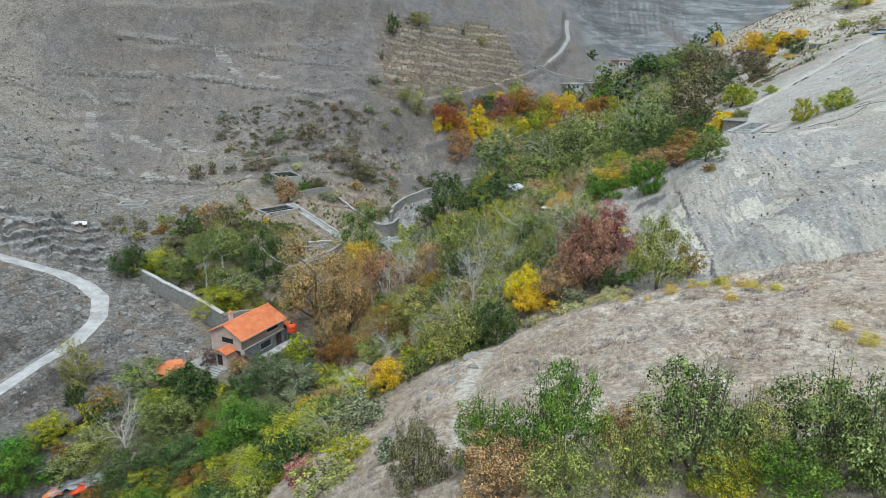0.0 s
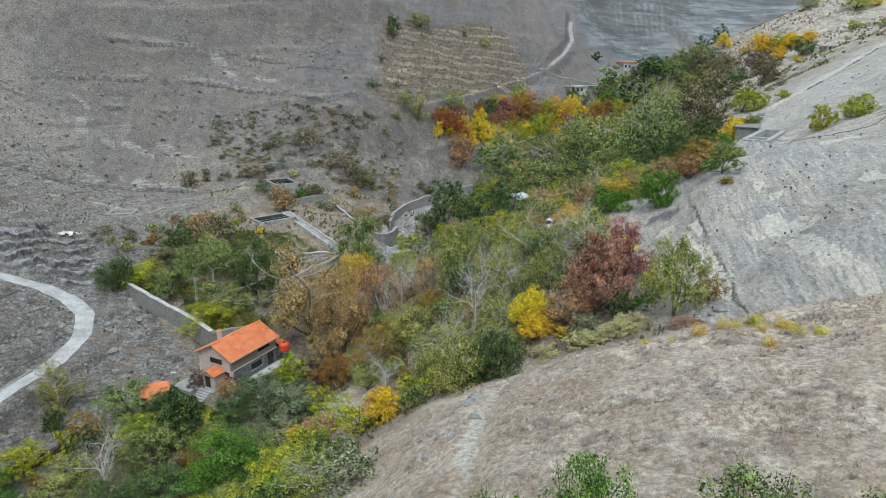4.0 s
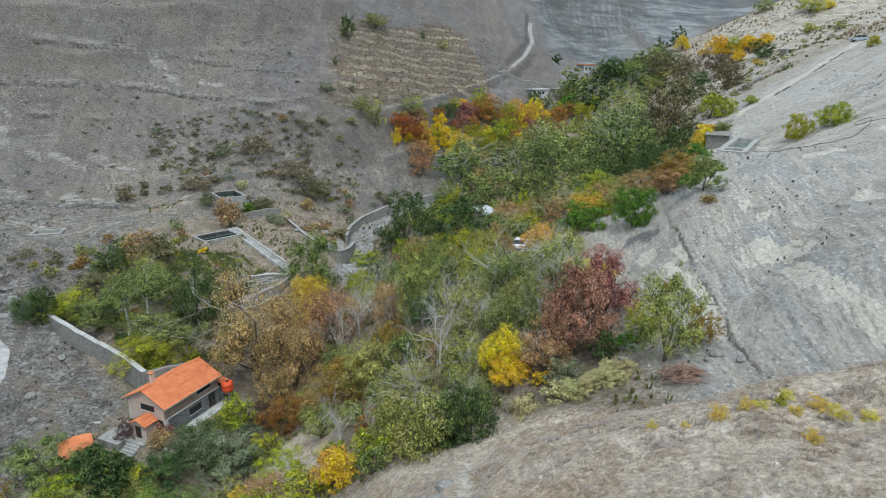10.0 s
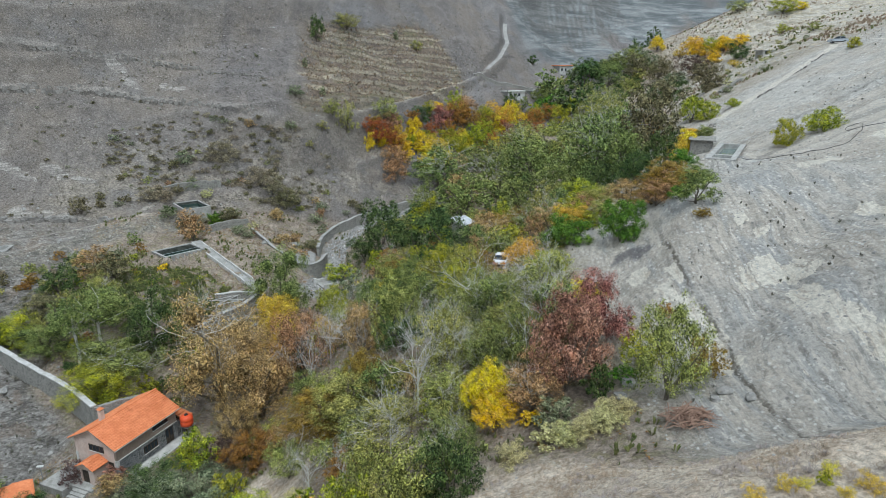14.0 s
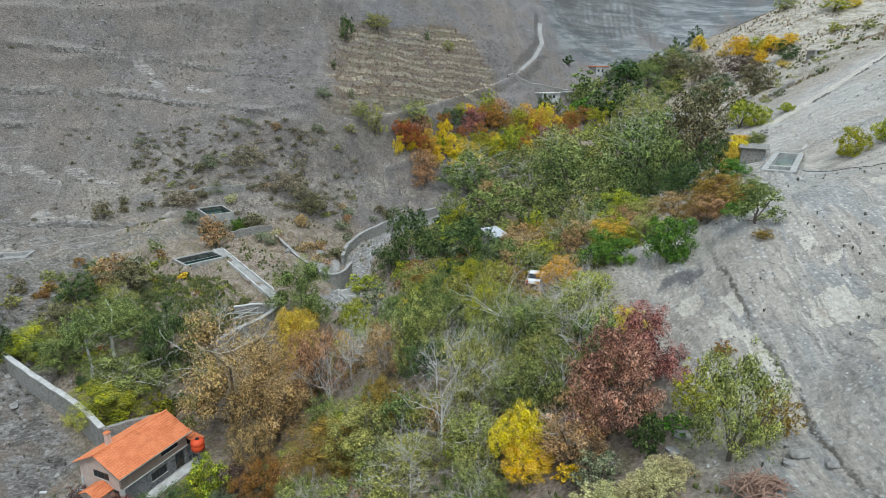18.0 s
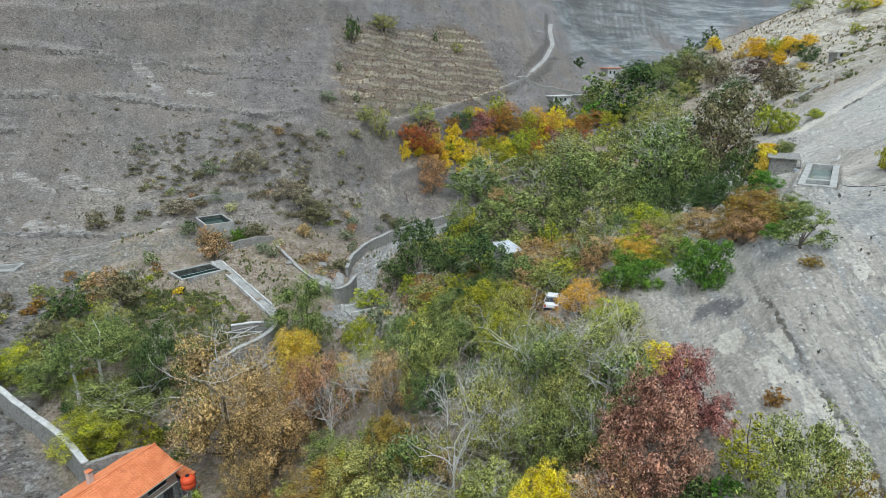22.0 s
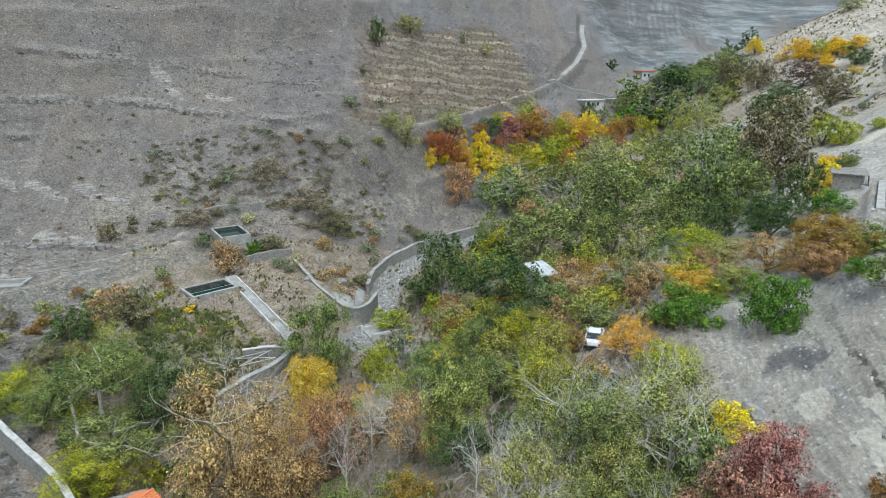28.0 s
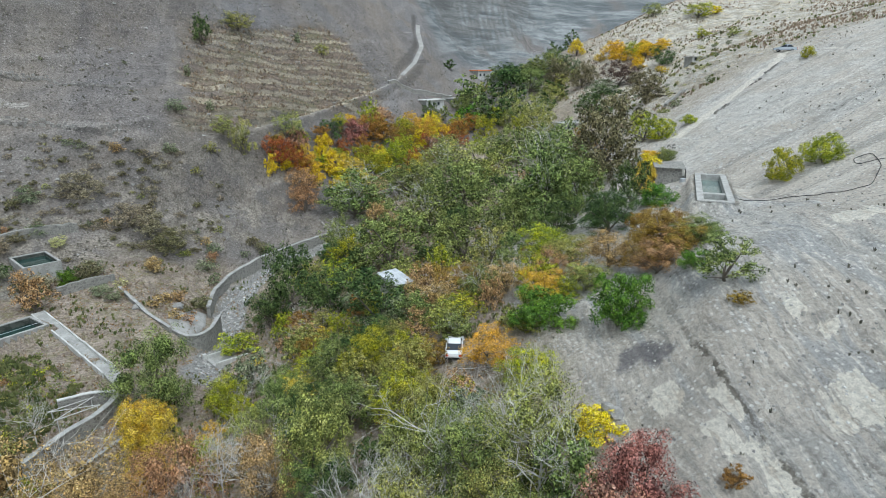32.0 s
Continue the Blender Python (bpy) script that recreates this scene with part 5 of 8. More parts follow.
def wall_line(name, line, tops, thick, label, category="wall", material=None, cap=None, deep=2.0, cap_height=0.14, cap_out=0.06, cap_name="coping"):
    """A masonry wall along a line, its top running through the given heights, with a coping on it."""
    pts, ways = ribbon(line)
    reach = np.array([0] + list(np.cumsum([(pts[k + 1] - pts[k]).length for k in range(len(pts) - 1)])))
    top = np.interp(reach, np.linspace(0, reach[-1], len(tops)), tops)
    top = (top if tops[0] > 8 else top + heights(np.array([p.x for p in pts]), np.array([p.y for p in pts]))) + 0.05 * rng.standard_normal(len(pts))
    root = thing(name, label, category)

    def sweep(half, low, high):
        rings = []
        for k, (p, w) in enumerate(zip(pts, ways)):
            side = Vector((-w.y, w.x))
            a, b = p + side * half * (1 + 0.06 * rng.standard_normal()), p - side * half * (1 + 0.06 * rng.standard_normal())
            rings.append([(a.x, a.y, low[k]), (a.x, a.y, high[k] - 0.03), (a.x * 0.94 + b.x * 0.06, a.y * 0.94 + b.y * 0.06, high[k]), (b.x * 0.94 + a.x * 0.06, b.y * 0.94 + a.y * 0.06, high[k]), (b.x, b.y, high[k] - 0.03), (b.x, b.y, low[k])])
        return Shape().rings(rings)

    part("masonry", sweep(thick / 2, top - deep, top).mesh("masonry", material or RUBBLE), root)
    if cap:
        part(cap_name, sweep(thick / 2 + cap_out, top + 0.003, top + cap_height).mesh(cap_name, cap), root)
    return root


def track_strip(name, key, material, label):
    """The paved or gravelled surface of a track, laid on the ground."""
    wide, line = TRACKS[key]
    pts, ways = ribbon(line, 0.7)
    verts, faces, across = [], [], 7
    for p, w in zip(pts, ways):
        half = wide * (1 + 0.025 * rng.standard_normal())
        for k in range(across):
            s = (k / (across - 1) * 2 - 1) * half
            x, y = p.x - w.y * s, p.y + w.x * s
            verts.append((x, y, level(x, y) + 0.05 + 0.04 * (1 - (s / half) ** 2) - (0.25 if k in (0, across - 1) else 0)))
    for r in range(len(pts) - 1):
        for k in range(across - 1):
            i = r * across + k
            faces.append((i, i + 1, i + across + 1, i + across))
    return tagged(new(name, mesh_of(name, verts, faces, material, True)), label, "road", kind="structure")


def basin(name, label, centre, turn, length, width, rim, depth, wall, water, water_material, material=CONCRETE, divider=None):
    """An open tank: four walls, floor and water, sunk into the slope."""
    root = thing(name, label, "pool", Matrix.Translation((*centre, rim)) @ Matrix.Rotation(radians(turn), 4, "Z"))
    l, w = length / 2, width / 2
    for x0, y0, x1, y1 in ((-l - wall, -w - wall, l + wall, -w), (-l - wall, w, l + wall, w + wall), (-l - wall, -w, -l, w), (l, -w, l + wall, w)):
        part("side_wall", Shape().box(x0, y0, -depth - 1.2, x1, y1, 0, 0.04).mesh("side_wall", material), root)
    part("floor_slab", Shape().box(-l, -w, -depth - 0.2, l, w, -depth).mesh("floor_slab", material), root)
    if water is not None:
        part("water", Shape().box(-l - 0.02, -w - 0.02, -depth + 0.004, l + 0.02, w + 0.02, -water).mesh("water", water_material), root)
    if divider is not None:
        part("cross_wall", Shape().box(divider - wall / 2, -w, -depth, divider + wall / 2, w, -0.05, 0.03).mesh("cross_wall", material), root)
    # thin dark sheets, added to stand in for shade on the inner walls
    if water_material == WATER_GREEN:
        for x0, y0, x1, y1 in ((-l, -w, l, -w + 0.04), (-l, w - 0.04, l, w), (-l, -w + 0.04, -l + 0.04, w - 0.04), (l - 0.04, -w + 0.04, l, w - 0.04)):
            part("lining", Shape().box(x0, y0, -depth + 0.004, x1, y1, -0.16).mesh("lining", SHADED_CONCRETE), root, "dark sheet on the inner wall that stands in for shade")
    if name == "water_tank":
        part("handrail", Shape().tube([(-l, -w + 1.2, 0.02), (0, -w + 1.2, -0.02), (l, -w + 1.2, 0.02)], [0.04, 0.04, 0.04], 6).mesh("handrail", METAL), root, "pale metal pipe across the water")
        part("front_ledge", Shape().box(-l - wall, -w - wall - 0.5, -2.6, l + wall, -w - wall - 0.003, -1.55, 0.04).mesh("front_ledge", material), root)
    return root


build_ground()
track_strip("road_1", "gravel", ROAD_GRAVEL, "pale gravel road that bends round the rocky slope")
track_strip("road_2", "far", DIRT_ROAD, "pale dirt road that climbs the far hillside")
wall_line("roadside_wall", [(-58.9, 69.5), (-57.2, 75.2), (-55.9, 80)], [19.4, 20.1, 20.6], 0.5, "low dry-stone edging along the gravel road", deep=1.6)
wall_line("garden_wall", [(-33.4, 86.4), (-37.9, 91.0), (-44, 95.2), (-50.5, 99.8), (-54.5, 103)], [23.4, 23.5, 24.1, 24.9, 25.5], 0.55, "rubble garden wall with a whitewashed top", cap=WHITEWASH, deep=3.4)
wall_line("garden_wall", [(-33.4, 86.4), (-31.2, 88.2), (-28.4, 90.0)], [23.3, 23.1, 22.9], 0.5, "rubble garden wall behind the house", deep=3.4)
wall_line("walkway_wall", [(-34.3, 134.8), (-28.0, 127.0), (-21.6, 118.6), (-18.8, 114.8)], [29.5, 28.2, 27.1, 26.4], 1.5, "broad stone wall with a concrete walkway on top", cap=CONCRETE, deep=2.6, cap_height=0.16, cap_name="walkway_slab")
wall_line("parapet_wall", [(-33.7, 135.33), (-27.4, 127.53), (-21.0, 119.13)], [29.74, 28.44, 27.34], 0.22, "whitewashed kerb along the walkway", material=WHITEWASH, deep=1.2)
wall_line("parapet_wall", [(-34.9, 134.27), (-28.6, 126.47), (-22.2, 118.07)], [29.74, 28.44, 27.34], 0.22, "whitewashed kerb along the walkway", material=WHITEWASH, deep=1.2)
wall_line("orchard_wall", [(-25.5, 143.3), (-20.1, 134.8), (-16.4, 130.7)], [29.8, 28.6, 27.2], 0.4, "low stone wall at the edge of the orchard", cap=CONCRETE, deep=1.6, cap_height=0.06)
wall_line("stream_wall", [(14.5, 170.2), (3.0, 166.0), (-4.1, 161.6), (-9.5, 154.8), (-12.0, 147.6), (-12.3, 140.5)], [30.4, 29.0, 27.8, 27.0, 26.5, 26.0], 0.55, "curved rubble wall along the dry stream", cap=CONCRETE, deep=3.4)
wall_line("stream_wall", [(-16.6, 131.6), (-13.2, 128.8), (-11.2, 131.5), (-10.4, 137.4)], [26.6, 26.0, 25.8, 25.6], 0.5, "rounded stone retaining wall above the stream bed", cap=CONCRETE, deep=3.2)
wall_line("terrace_wall", [(-19.6, 113.2), (-20.4, 110.4), (-23.2, 107.4), (-26.6, 103.2)], [26.6, 26.2, 25.8, 25.2], 0.6, "tall rubble terrace wall below the garden", cap=CONCRETE, deep=3.6)
wall_line("terrace_wall", [(-25.6, 112.4), (-22.0, 113.8), (-19.8, 113.4)], [27.0, 27.0, 26.8], 0.4, "short whitewashed wall on the garden terrace", cap=WHITEWASH, deep=1.8)
wall_line("terrace_wall", [(-18.2, 108.2), (-22.2, 103.4), (-26.0, 100.4)], [23.9, 23.2, 22.8], 0.4, "low kerb wall beside the dry ditch", cap=CONCRETE, deep=1.6)
wall_line("retaining_wall", [(-44.9, 152.6), (-40.5, 155.2), (-34.6, 158.4)], [1.6, 1.7, 1.5], 0.6, "grey stone retaining wall behind the small pool", deep=2.6)
wall_line("retaining_wall", [(-33.8, 141.5), (-30.0, 143.3), (-26.8, 146.2)], [1.5, 1.5, 1.2], 0.5, "stone retaining wall below the small pool", deep=2.6)
wall_line("retaining_wall", [(78.5, 157.0), (82.4, 160.4), (87, 163)], [0.7, 0.8, 0.7], 0.6, "stone wall beside the hillside track", deep=2.2)
wall_line("retaining_wall", [(34.0, 237), (46, 243), (58, 251)], [0.8, 0.9, 0.8], 0.6, "pale stone wall below the far road", deep=2.4, cap=WHITEWASH)
for key, name, label, water, filling, divider in (
        ("tank", "water_tank", "concrete irrigation tank with dark green water", 1.0, WATER_GREEN, None),
        ("small", "small_pool", "small concrete pool with dark green water", 0.7, WATER_GREEN, None),
        ("empty", "empty_pool", "shallow empty concrete basin on the hillside", None, None, None),
        ("spring", "spring_pool", "concrete pool with murky pale green water", 0.8, WATER_PALE, -4.5)):
    centre, turn, length, width, rim, deep, wall = POOLS[key]
    basin(name, label, centre, turn, length, width, rim, deep, wall, water, filling, POOL_WALL if key == "spring" else CONCRETE, divider=divider)


def stream_bed():
    """Loose pale stones in the dry stream."""
    shape = Shape()
    pts, ways = ribbon(STREAM, 0.5)
    for p, w in zip(pts, ways):
        for _ in range(5):
            s = rng.uniform(-1.9, 1.9)
            x, y, r = p.x - w.y * s + rng.normal(0, 0.2), p.y + w.x * s, rng.uniform(0.12, 0.36)
            pebble(shape, x, y, level(x, y) + r * 0.15, r)
    return tagged(new("stream_stones", shape.mesh("stream_stones", COBBLE)), "pale rounded stones along the dry stream bed", "stones", kind="stuff")


def pebble(shape, x, y, z, r):
    """An angular stone."""
    a0 = rng.uniform(0, 6.28)
    ring = [(math.cos(a0 + k * 1.2566), math.sin(a0 + k * 1.2566)) for k in range(5)]
    grow = rng.uniform(0.75, 1.2, 10)
    low = [(x + r * g * c, y + r * g * s, z - 0.25 * r) for (c, s), g in zip(ring, grow[:5])]
    high = [(x + 0.62 * r * g * c, y + 0.62 * r * g * s, z + r * rng.uniform(0.35, 0.7)) for (c, s), g in zip(ring, grow[5:])]
    shape.rings([low, high])


def boulder(x, y, r, label, flat=0.72):
    """A large weathered stone with rounded, broken faces."""
    bm = bmesh.new()
    bmesh.ops.create_icosphere(bm, subdivisions=2, radius=1)
    off = Vector(rng.uniform(-50, 50, 3))
    for v in bm.verts:
        d = 1 + 0.42 * noise.noise(v.co * 1.2 + off) + 0.22 * noise.noise(v.co * 2.9 + off)
        v.co = Vector((v.co.x * (1.15 if flat > 0.4 else 1.5) * d, v.co.y * 0.9 * d, v.co.z * flat * d)) * r
    mesh = bpy.data.meshes.new("boulder")
    bm.to_mesh(mesh), bm.free()
    mesh.materials.append(ROCK if flat > 0.6 else LEDGE_ROCK)
    ob = new("boulder", mesh)
    ob.matrix_basis = pose(x, y, level(x, y) + (0.2 if flat > 0.4 else 0.0) * r, 0, 0, rng.uniform(0, 360) if flat > 0.4 else rng.uniform(-20, 30))
    return tagged(ob, label, "rock", "boulders on the slopes")


stream_bed()
for x, y, r in ((2.5, 43.0, 0.55), (1.8, 40.4, 0.4), (1.0, 39.6, 0.28), (2.0, 37.0, 0.3), (0.6, 35.2, 0.33), (3.4, 34.2, 0.22), (-0.8, 33.4, 0.25)):
    boulder(x, y, r, "pale boulder lying in dry grass")
for x, y, r in ((24.6, 55.6, 0.5), (23.6, 55.0, 0.35), (26.0, 54.6, 0.4), (23.2, 77.0, 0.8), (21.2, 85.2, 0.7), (22.0, 74.6, 0.5), (19.8, 60.6, 0.6), (18.6, 59.2, 0.5)):
    boulder(x, y, r, "rounded grey boulder at the foot of the shale")
for x, y, r in ((-48.0, 94.6, 0.6), (-51.5, 92.0, 0.5), (-49.0, 88.0, 0.6), (-47.0, 84.2, 0.5), (-22.0, 137.0, 0.6), (-16.6, 139.4, 0.9)):
    boulder(x, y, r, "cracked grey rock beside the gravel road")


def rock_ledge(line, share, small, large, label):
    """A broken bed of rock: leaning angular blocks in a row along the slope."""
    shape = Shape()
    pts, ways = ribbon(line, 0.5)
    hold = rough(np.array([p.x for p in pts]), np.array([p.y for p in pts]), 7, 2, 151)
    for (p, w), keep in zip(zip(pts, ways), hold):
        if keep < share:
            continue
        for _ in range(2):
            s, o, r = rng.uniform(-0.5, 0.5), rng.normal(0, 0.45), rng.uniform(small, large)
            c = Vector((p.x + w.x * s - w.y * o, p.y + w.y * s + w.x * o))
            z, a = level(c.x, c.y), math.atan2(w.y, w.x) + rng.normal(0, 0.25)
            ring = [(sx * r * rng.uniform(0.7, 1.2), sy * 0.6 * r * rng.uniform(0.7, 1.2)) for sx, sy in ((-1, -1), (1, -1), (1, 1), (-1, 1))]
            turn = lambda q, h: (c.x + q[0] * math.cos(a) - q[1] * math.sin(a), c.y + q[0] * math.sin(a) + q[1] * math.cos(a), z + h)
            shape.rings([[turn(q, -0.5) for q in ring], [turn((0.9 * q[0], 0.85 * q[1] - 0.15 * r), r * rng.uniform(0.5, 1.0)) for q in ring]])
    return tagged(new("rock_ledge", shape.mesh("rock_ledge", LEDGE_ROCK)), label, "rock", kind="stuff")


rock_ledge(BEDS[0], -0.5, 0.2, 0.5, "broken ledge of grey rock across the far hillside")
rock_ledge(BEDS[1], -0.35, 0.18, 0.42, "thin ledge of grey rock high on the far hillside")
rock_ledge(BEDS[2], -0.2, 0.12, 0.28, "low ledge of grey rock on the far hillside")
rock_ledge(BEDS[3], -0.5, 0.25, 0.65, "ledge of pale bedrock above the orchard path")
rock_ledge([(62.5, 131), (66, 135.6), (72, 136.8), (79, 139.2), (87, 142.2), (95, 146.2)], -0.2, 0.12, 0.34, "broken stones along the edge of the hillside track")


def rock_outcrop():
    """The mass of bedded rock above the road: stepped, overhanging layers broken by cracks."""
    x, y = np.meshgrid(np.arange(-90, -55.5, 0.2), np.arange(98.4, 111.4, 0.18))
    mid = 104.2 - 0.05 * (x + 70) + 1.0 * rough(x, y, 6, 2, 161)
    hold = (1 - step(np.abs(y - mid), 3.0, 5.6)) * (1 - step(x, -62, -58)) * step(along(x, y, TRACKS["gravel"][1])[0], 2.2, 3.6)
    z = heights(x, y) + hold * (1.0 + 1.1 * rough(x, y, 5, 3, 163, 0.45))
    block = rough(np.floor(x / 2.3 + 0.25 * y + 0.6 * rough(x, y, 3, 2, 175)) * 2.3, np.floor(y / 3.1) * 3.1, 2.9, 1, 173)
    bed = (z + 0.7 * rough(x, y, 6, 3, 165) + 0.55 * block) / 1.5 + 0.03 * x
    part_way = bed % 1
    split = np.abs(rough(x * 0.8 + 0.3 * y, y * 0.5, 3.0, 2, 167))
    ledge = step(part_way, 0.55, 0.82) - part_way
    z = z + hold * (1.3 * ledge + 0.35 * block - 0.5 * (1 - step(split, 0.0, 0.10)) + 0.14 * rough(x, y, 1.1, 3, 171)) - 0.9 * (1 - step(hold, 0, 0.3))
    lip = hold * 1.2 * ledge
    verts = np.stack([x + 0.3 * lip, y - lip, z], -1).reshape(-1, 3)
    idx = np.arange(x.size).reshape(x.shape)
    faces = np.stack([idx[:-1, :-1], idx[:-1, 1:], idx[1:, 1:], idx[1:, :-1]], -1).reshape(-1, 4)
    mesh = bpy.data.meshes.new("rock_outcrop")
    mesh.from_pydata(verts.tolist(), [], faces.tolist())
    mesh.materials.append(OUTCROP_ROCK)
    return tagged(new("rock_outcrop", mesh), "mass of layered grey rock above the gravel road", "rock", kind="structure")


def stone_heap(x, y):
    root = thing("stone_heap", "heap of white stones beside the garden", "heap", pose(x, y, level(x, y), 0, 0, 10))
    for k in range(34):
        shape, out = Shape(), rng.normal(0, 0.42, 2)
        pebble(shape, 2.0 * out[0], 0.8 * out[1], 0.25 * math.exp(-out @ out * 2) + 0.12, rng.uniform(0.2, 0.42))
        part("stone", shape.mesh("stone", WHITE_STONE), root)


rock_outcrop()
stone_heap(-69.9, 114.5)


# ---------------------------------------------------------------- the house with the orange roof
def tiled_slope(x0, x1, y_low, z_low, y_top, z_top, rows, name="roof_slope"):
    """A roof slope in overlapping courses, each a little proud of the next."""
    shape, columns, rings = Shape(), max(4, int((x1 - x0) / 0.28)), []
    for r in range(rows):
        a, b = r / rows, (r + 1) / rows
        ya, yb = y_low + (y_top - y_low) * a, y_low + (y_top - y_low) * b
        za, zb = z_low + (z_top - z_low) * a, z_low + (z_top - z_low) * b
        wave = [(x0 + (x1 - x0) * k / (columns * 2), 0.045 if k % 2 else 0.0) for k in range(columns * 2 + 1)]
        rings += [[(x, ya, za + 0.085 + w) for x, w in wave], [(x, yb, zb + 0.02 + w) for x, w in wave]]
    n = len(rings[0])
    rings.insert(0, [(x, y, z - 0.08) for x, y, z in rings[0]])
    shape.add([v for ring in rings for v in ring], [(k * n + i, k * n + i + 1, (k + 1) * n + i + 1, (k + 1) * n + i) for k in range(len(rings) - 1) for i in range(n - 1)])
    return shape.mesh(name, ROOF_TILE)


def window(parent, x0, x1, z0, z1, panes, at, name="window"):
    """A framed window of several panes on the wall plane y = 0, facing -y."""
    frame_part = Shape()
    f = 0.07
    for a, b, c, d in ((x0, z0, x1, z0 + f), (x0, z1 - f, x1, z1), (x0, z0, x0 + f, z1), (x1 - f, z0, x1, z1)):
        frame_part.box(a, -0.07, b, c, 0.03, d)
    for k in range(1, panes):
        x = x0 + (x1 - x0) * k / panes
        frame_part.box(x - f / 2, -0.06, z0, x + f / 2, 0.03, z1)
    root = part(name, frame_part.mesh(name, DARK_WOOD), parent, "dark framed window", at)
    for k in range(panes):
        a, b = x0 + (x1 - x0) * k / panes + f / 2, x0 + (x1 - x0) * (k + 1) / panes - f / 2
        part("pane", Shape().box(a, -0.03, z0 + f, b, -0.01, z1 - f).mesh("pane", GLASS), root)
    part("sill", Shape().box(x0 - 0.06, -0.13, z0 - 0.07, x1 + 0.06, 0.0, z0 - 0.003, 0.01).mesh("sill", WHITEWASH), root)


def slab_with_holes(x0, x1, z0, z1, thick, holes, name, material):
    """A wall in the plane y = 0 with real openings through it."""
    xs = sorted({x0, x1, *(h[0] for h in holes), *(h[1] for h in holes)})
    zs = sorted({z0, z1, *(h[2] for h in holes), *(h[3] for h in holes)})
    w, h = len(xs), len(zs)
    verts = [(x, y, z) for y in (0, thick) for z in zs for x in xs]
    spot = lambda i, j, side: side * w * h + j * w + i
    solid = lambda i, j: 0 <= i < w - 1 and 0 <= j < h - 1 and not any(q[0] <= xs[i] and xs[i + 1] <= q[1] and q[2] <= zs[j] and zs[j + 1] <= q[3] for q in holes)
    faces = []
    for i in range(w - 1):
        for j in range(h - 1):
            if not solid(i, j):
                continue
            faces += [(spot(i, j, 0), spot(i + 1, j, 0), spot(i + 1, j + 1, 0), spot(i, j + 1, 0)), (spot(i, j + 1, 1), spot(i + 1, j + 1, 1), spot(i + 1, j, 1), spot(i, j, 1))]
            for di, dj, p, q in ((-1, 0, (i, j), (i, j + 1)), (1, 0, (i + 1, j + 1), (i + 1, j)), (0, -1, (i + 1, j), (i, j)), (0, 1, (i, j + 1), (i + 1, j + 1))):
                if not solid(i + di, j + dj):
                    faces.append((spot(*p, 0), spot(*q, 0), spot(*q, 1), spot(*p, 1)))
    return mesh_of(name, verts, faces, material)


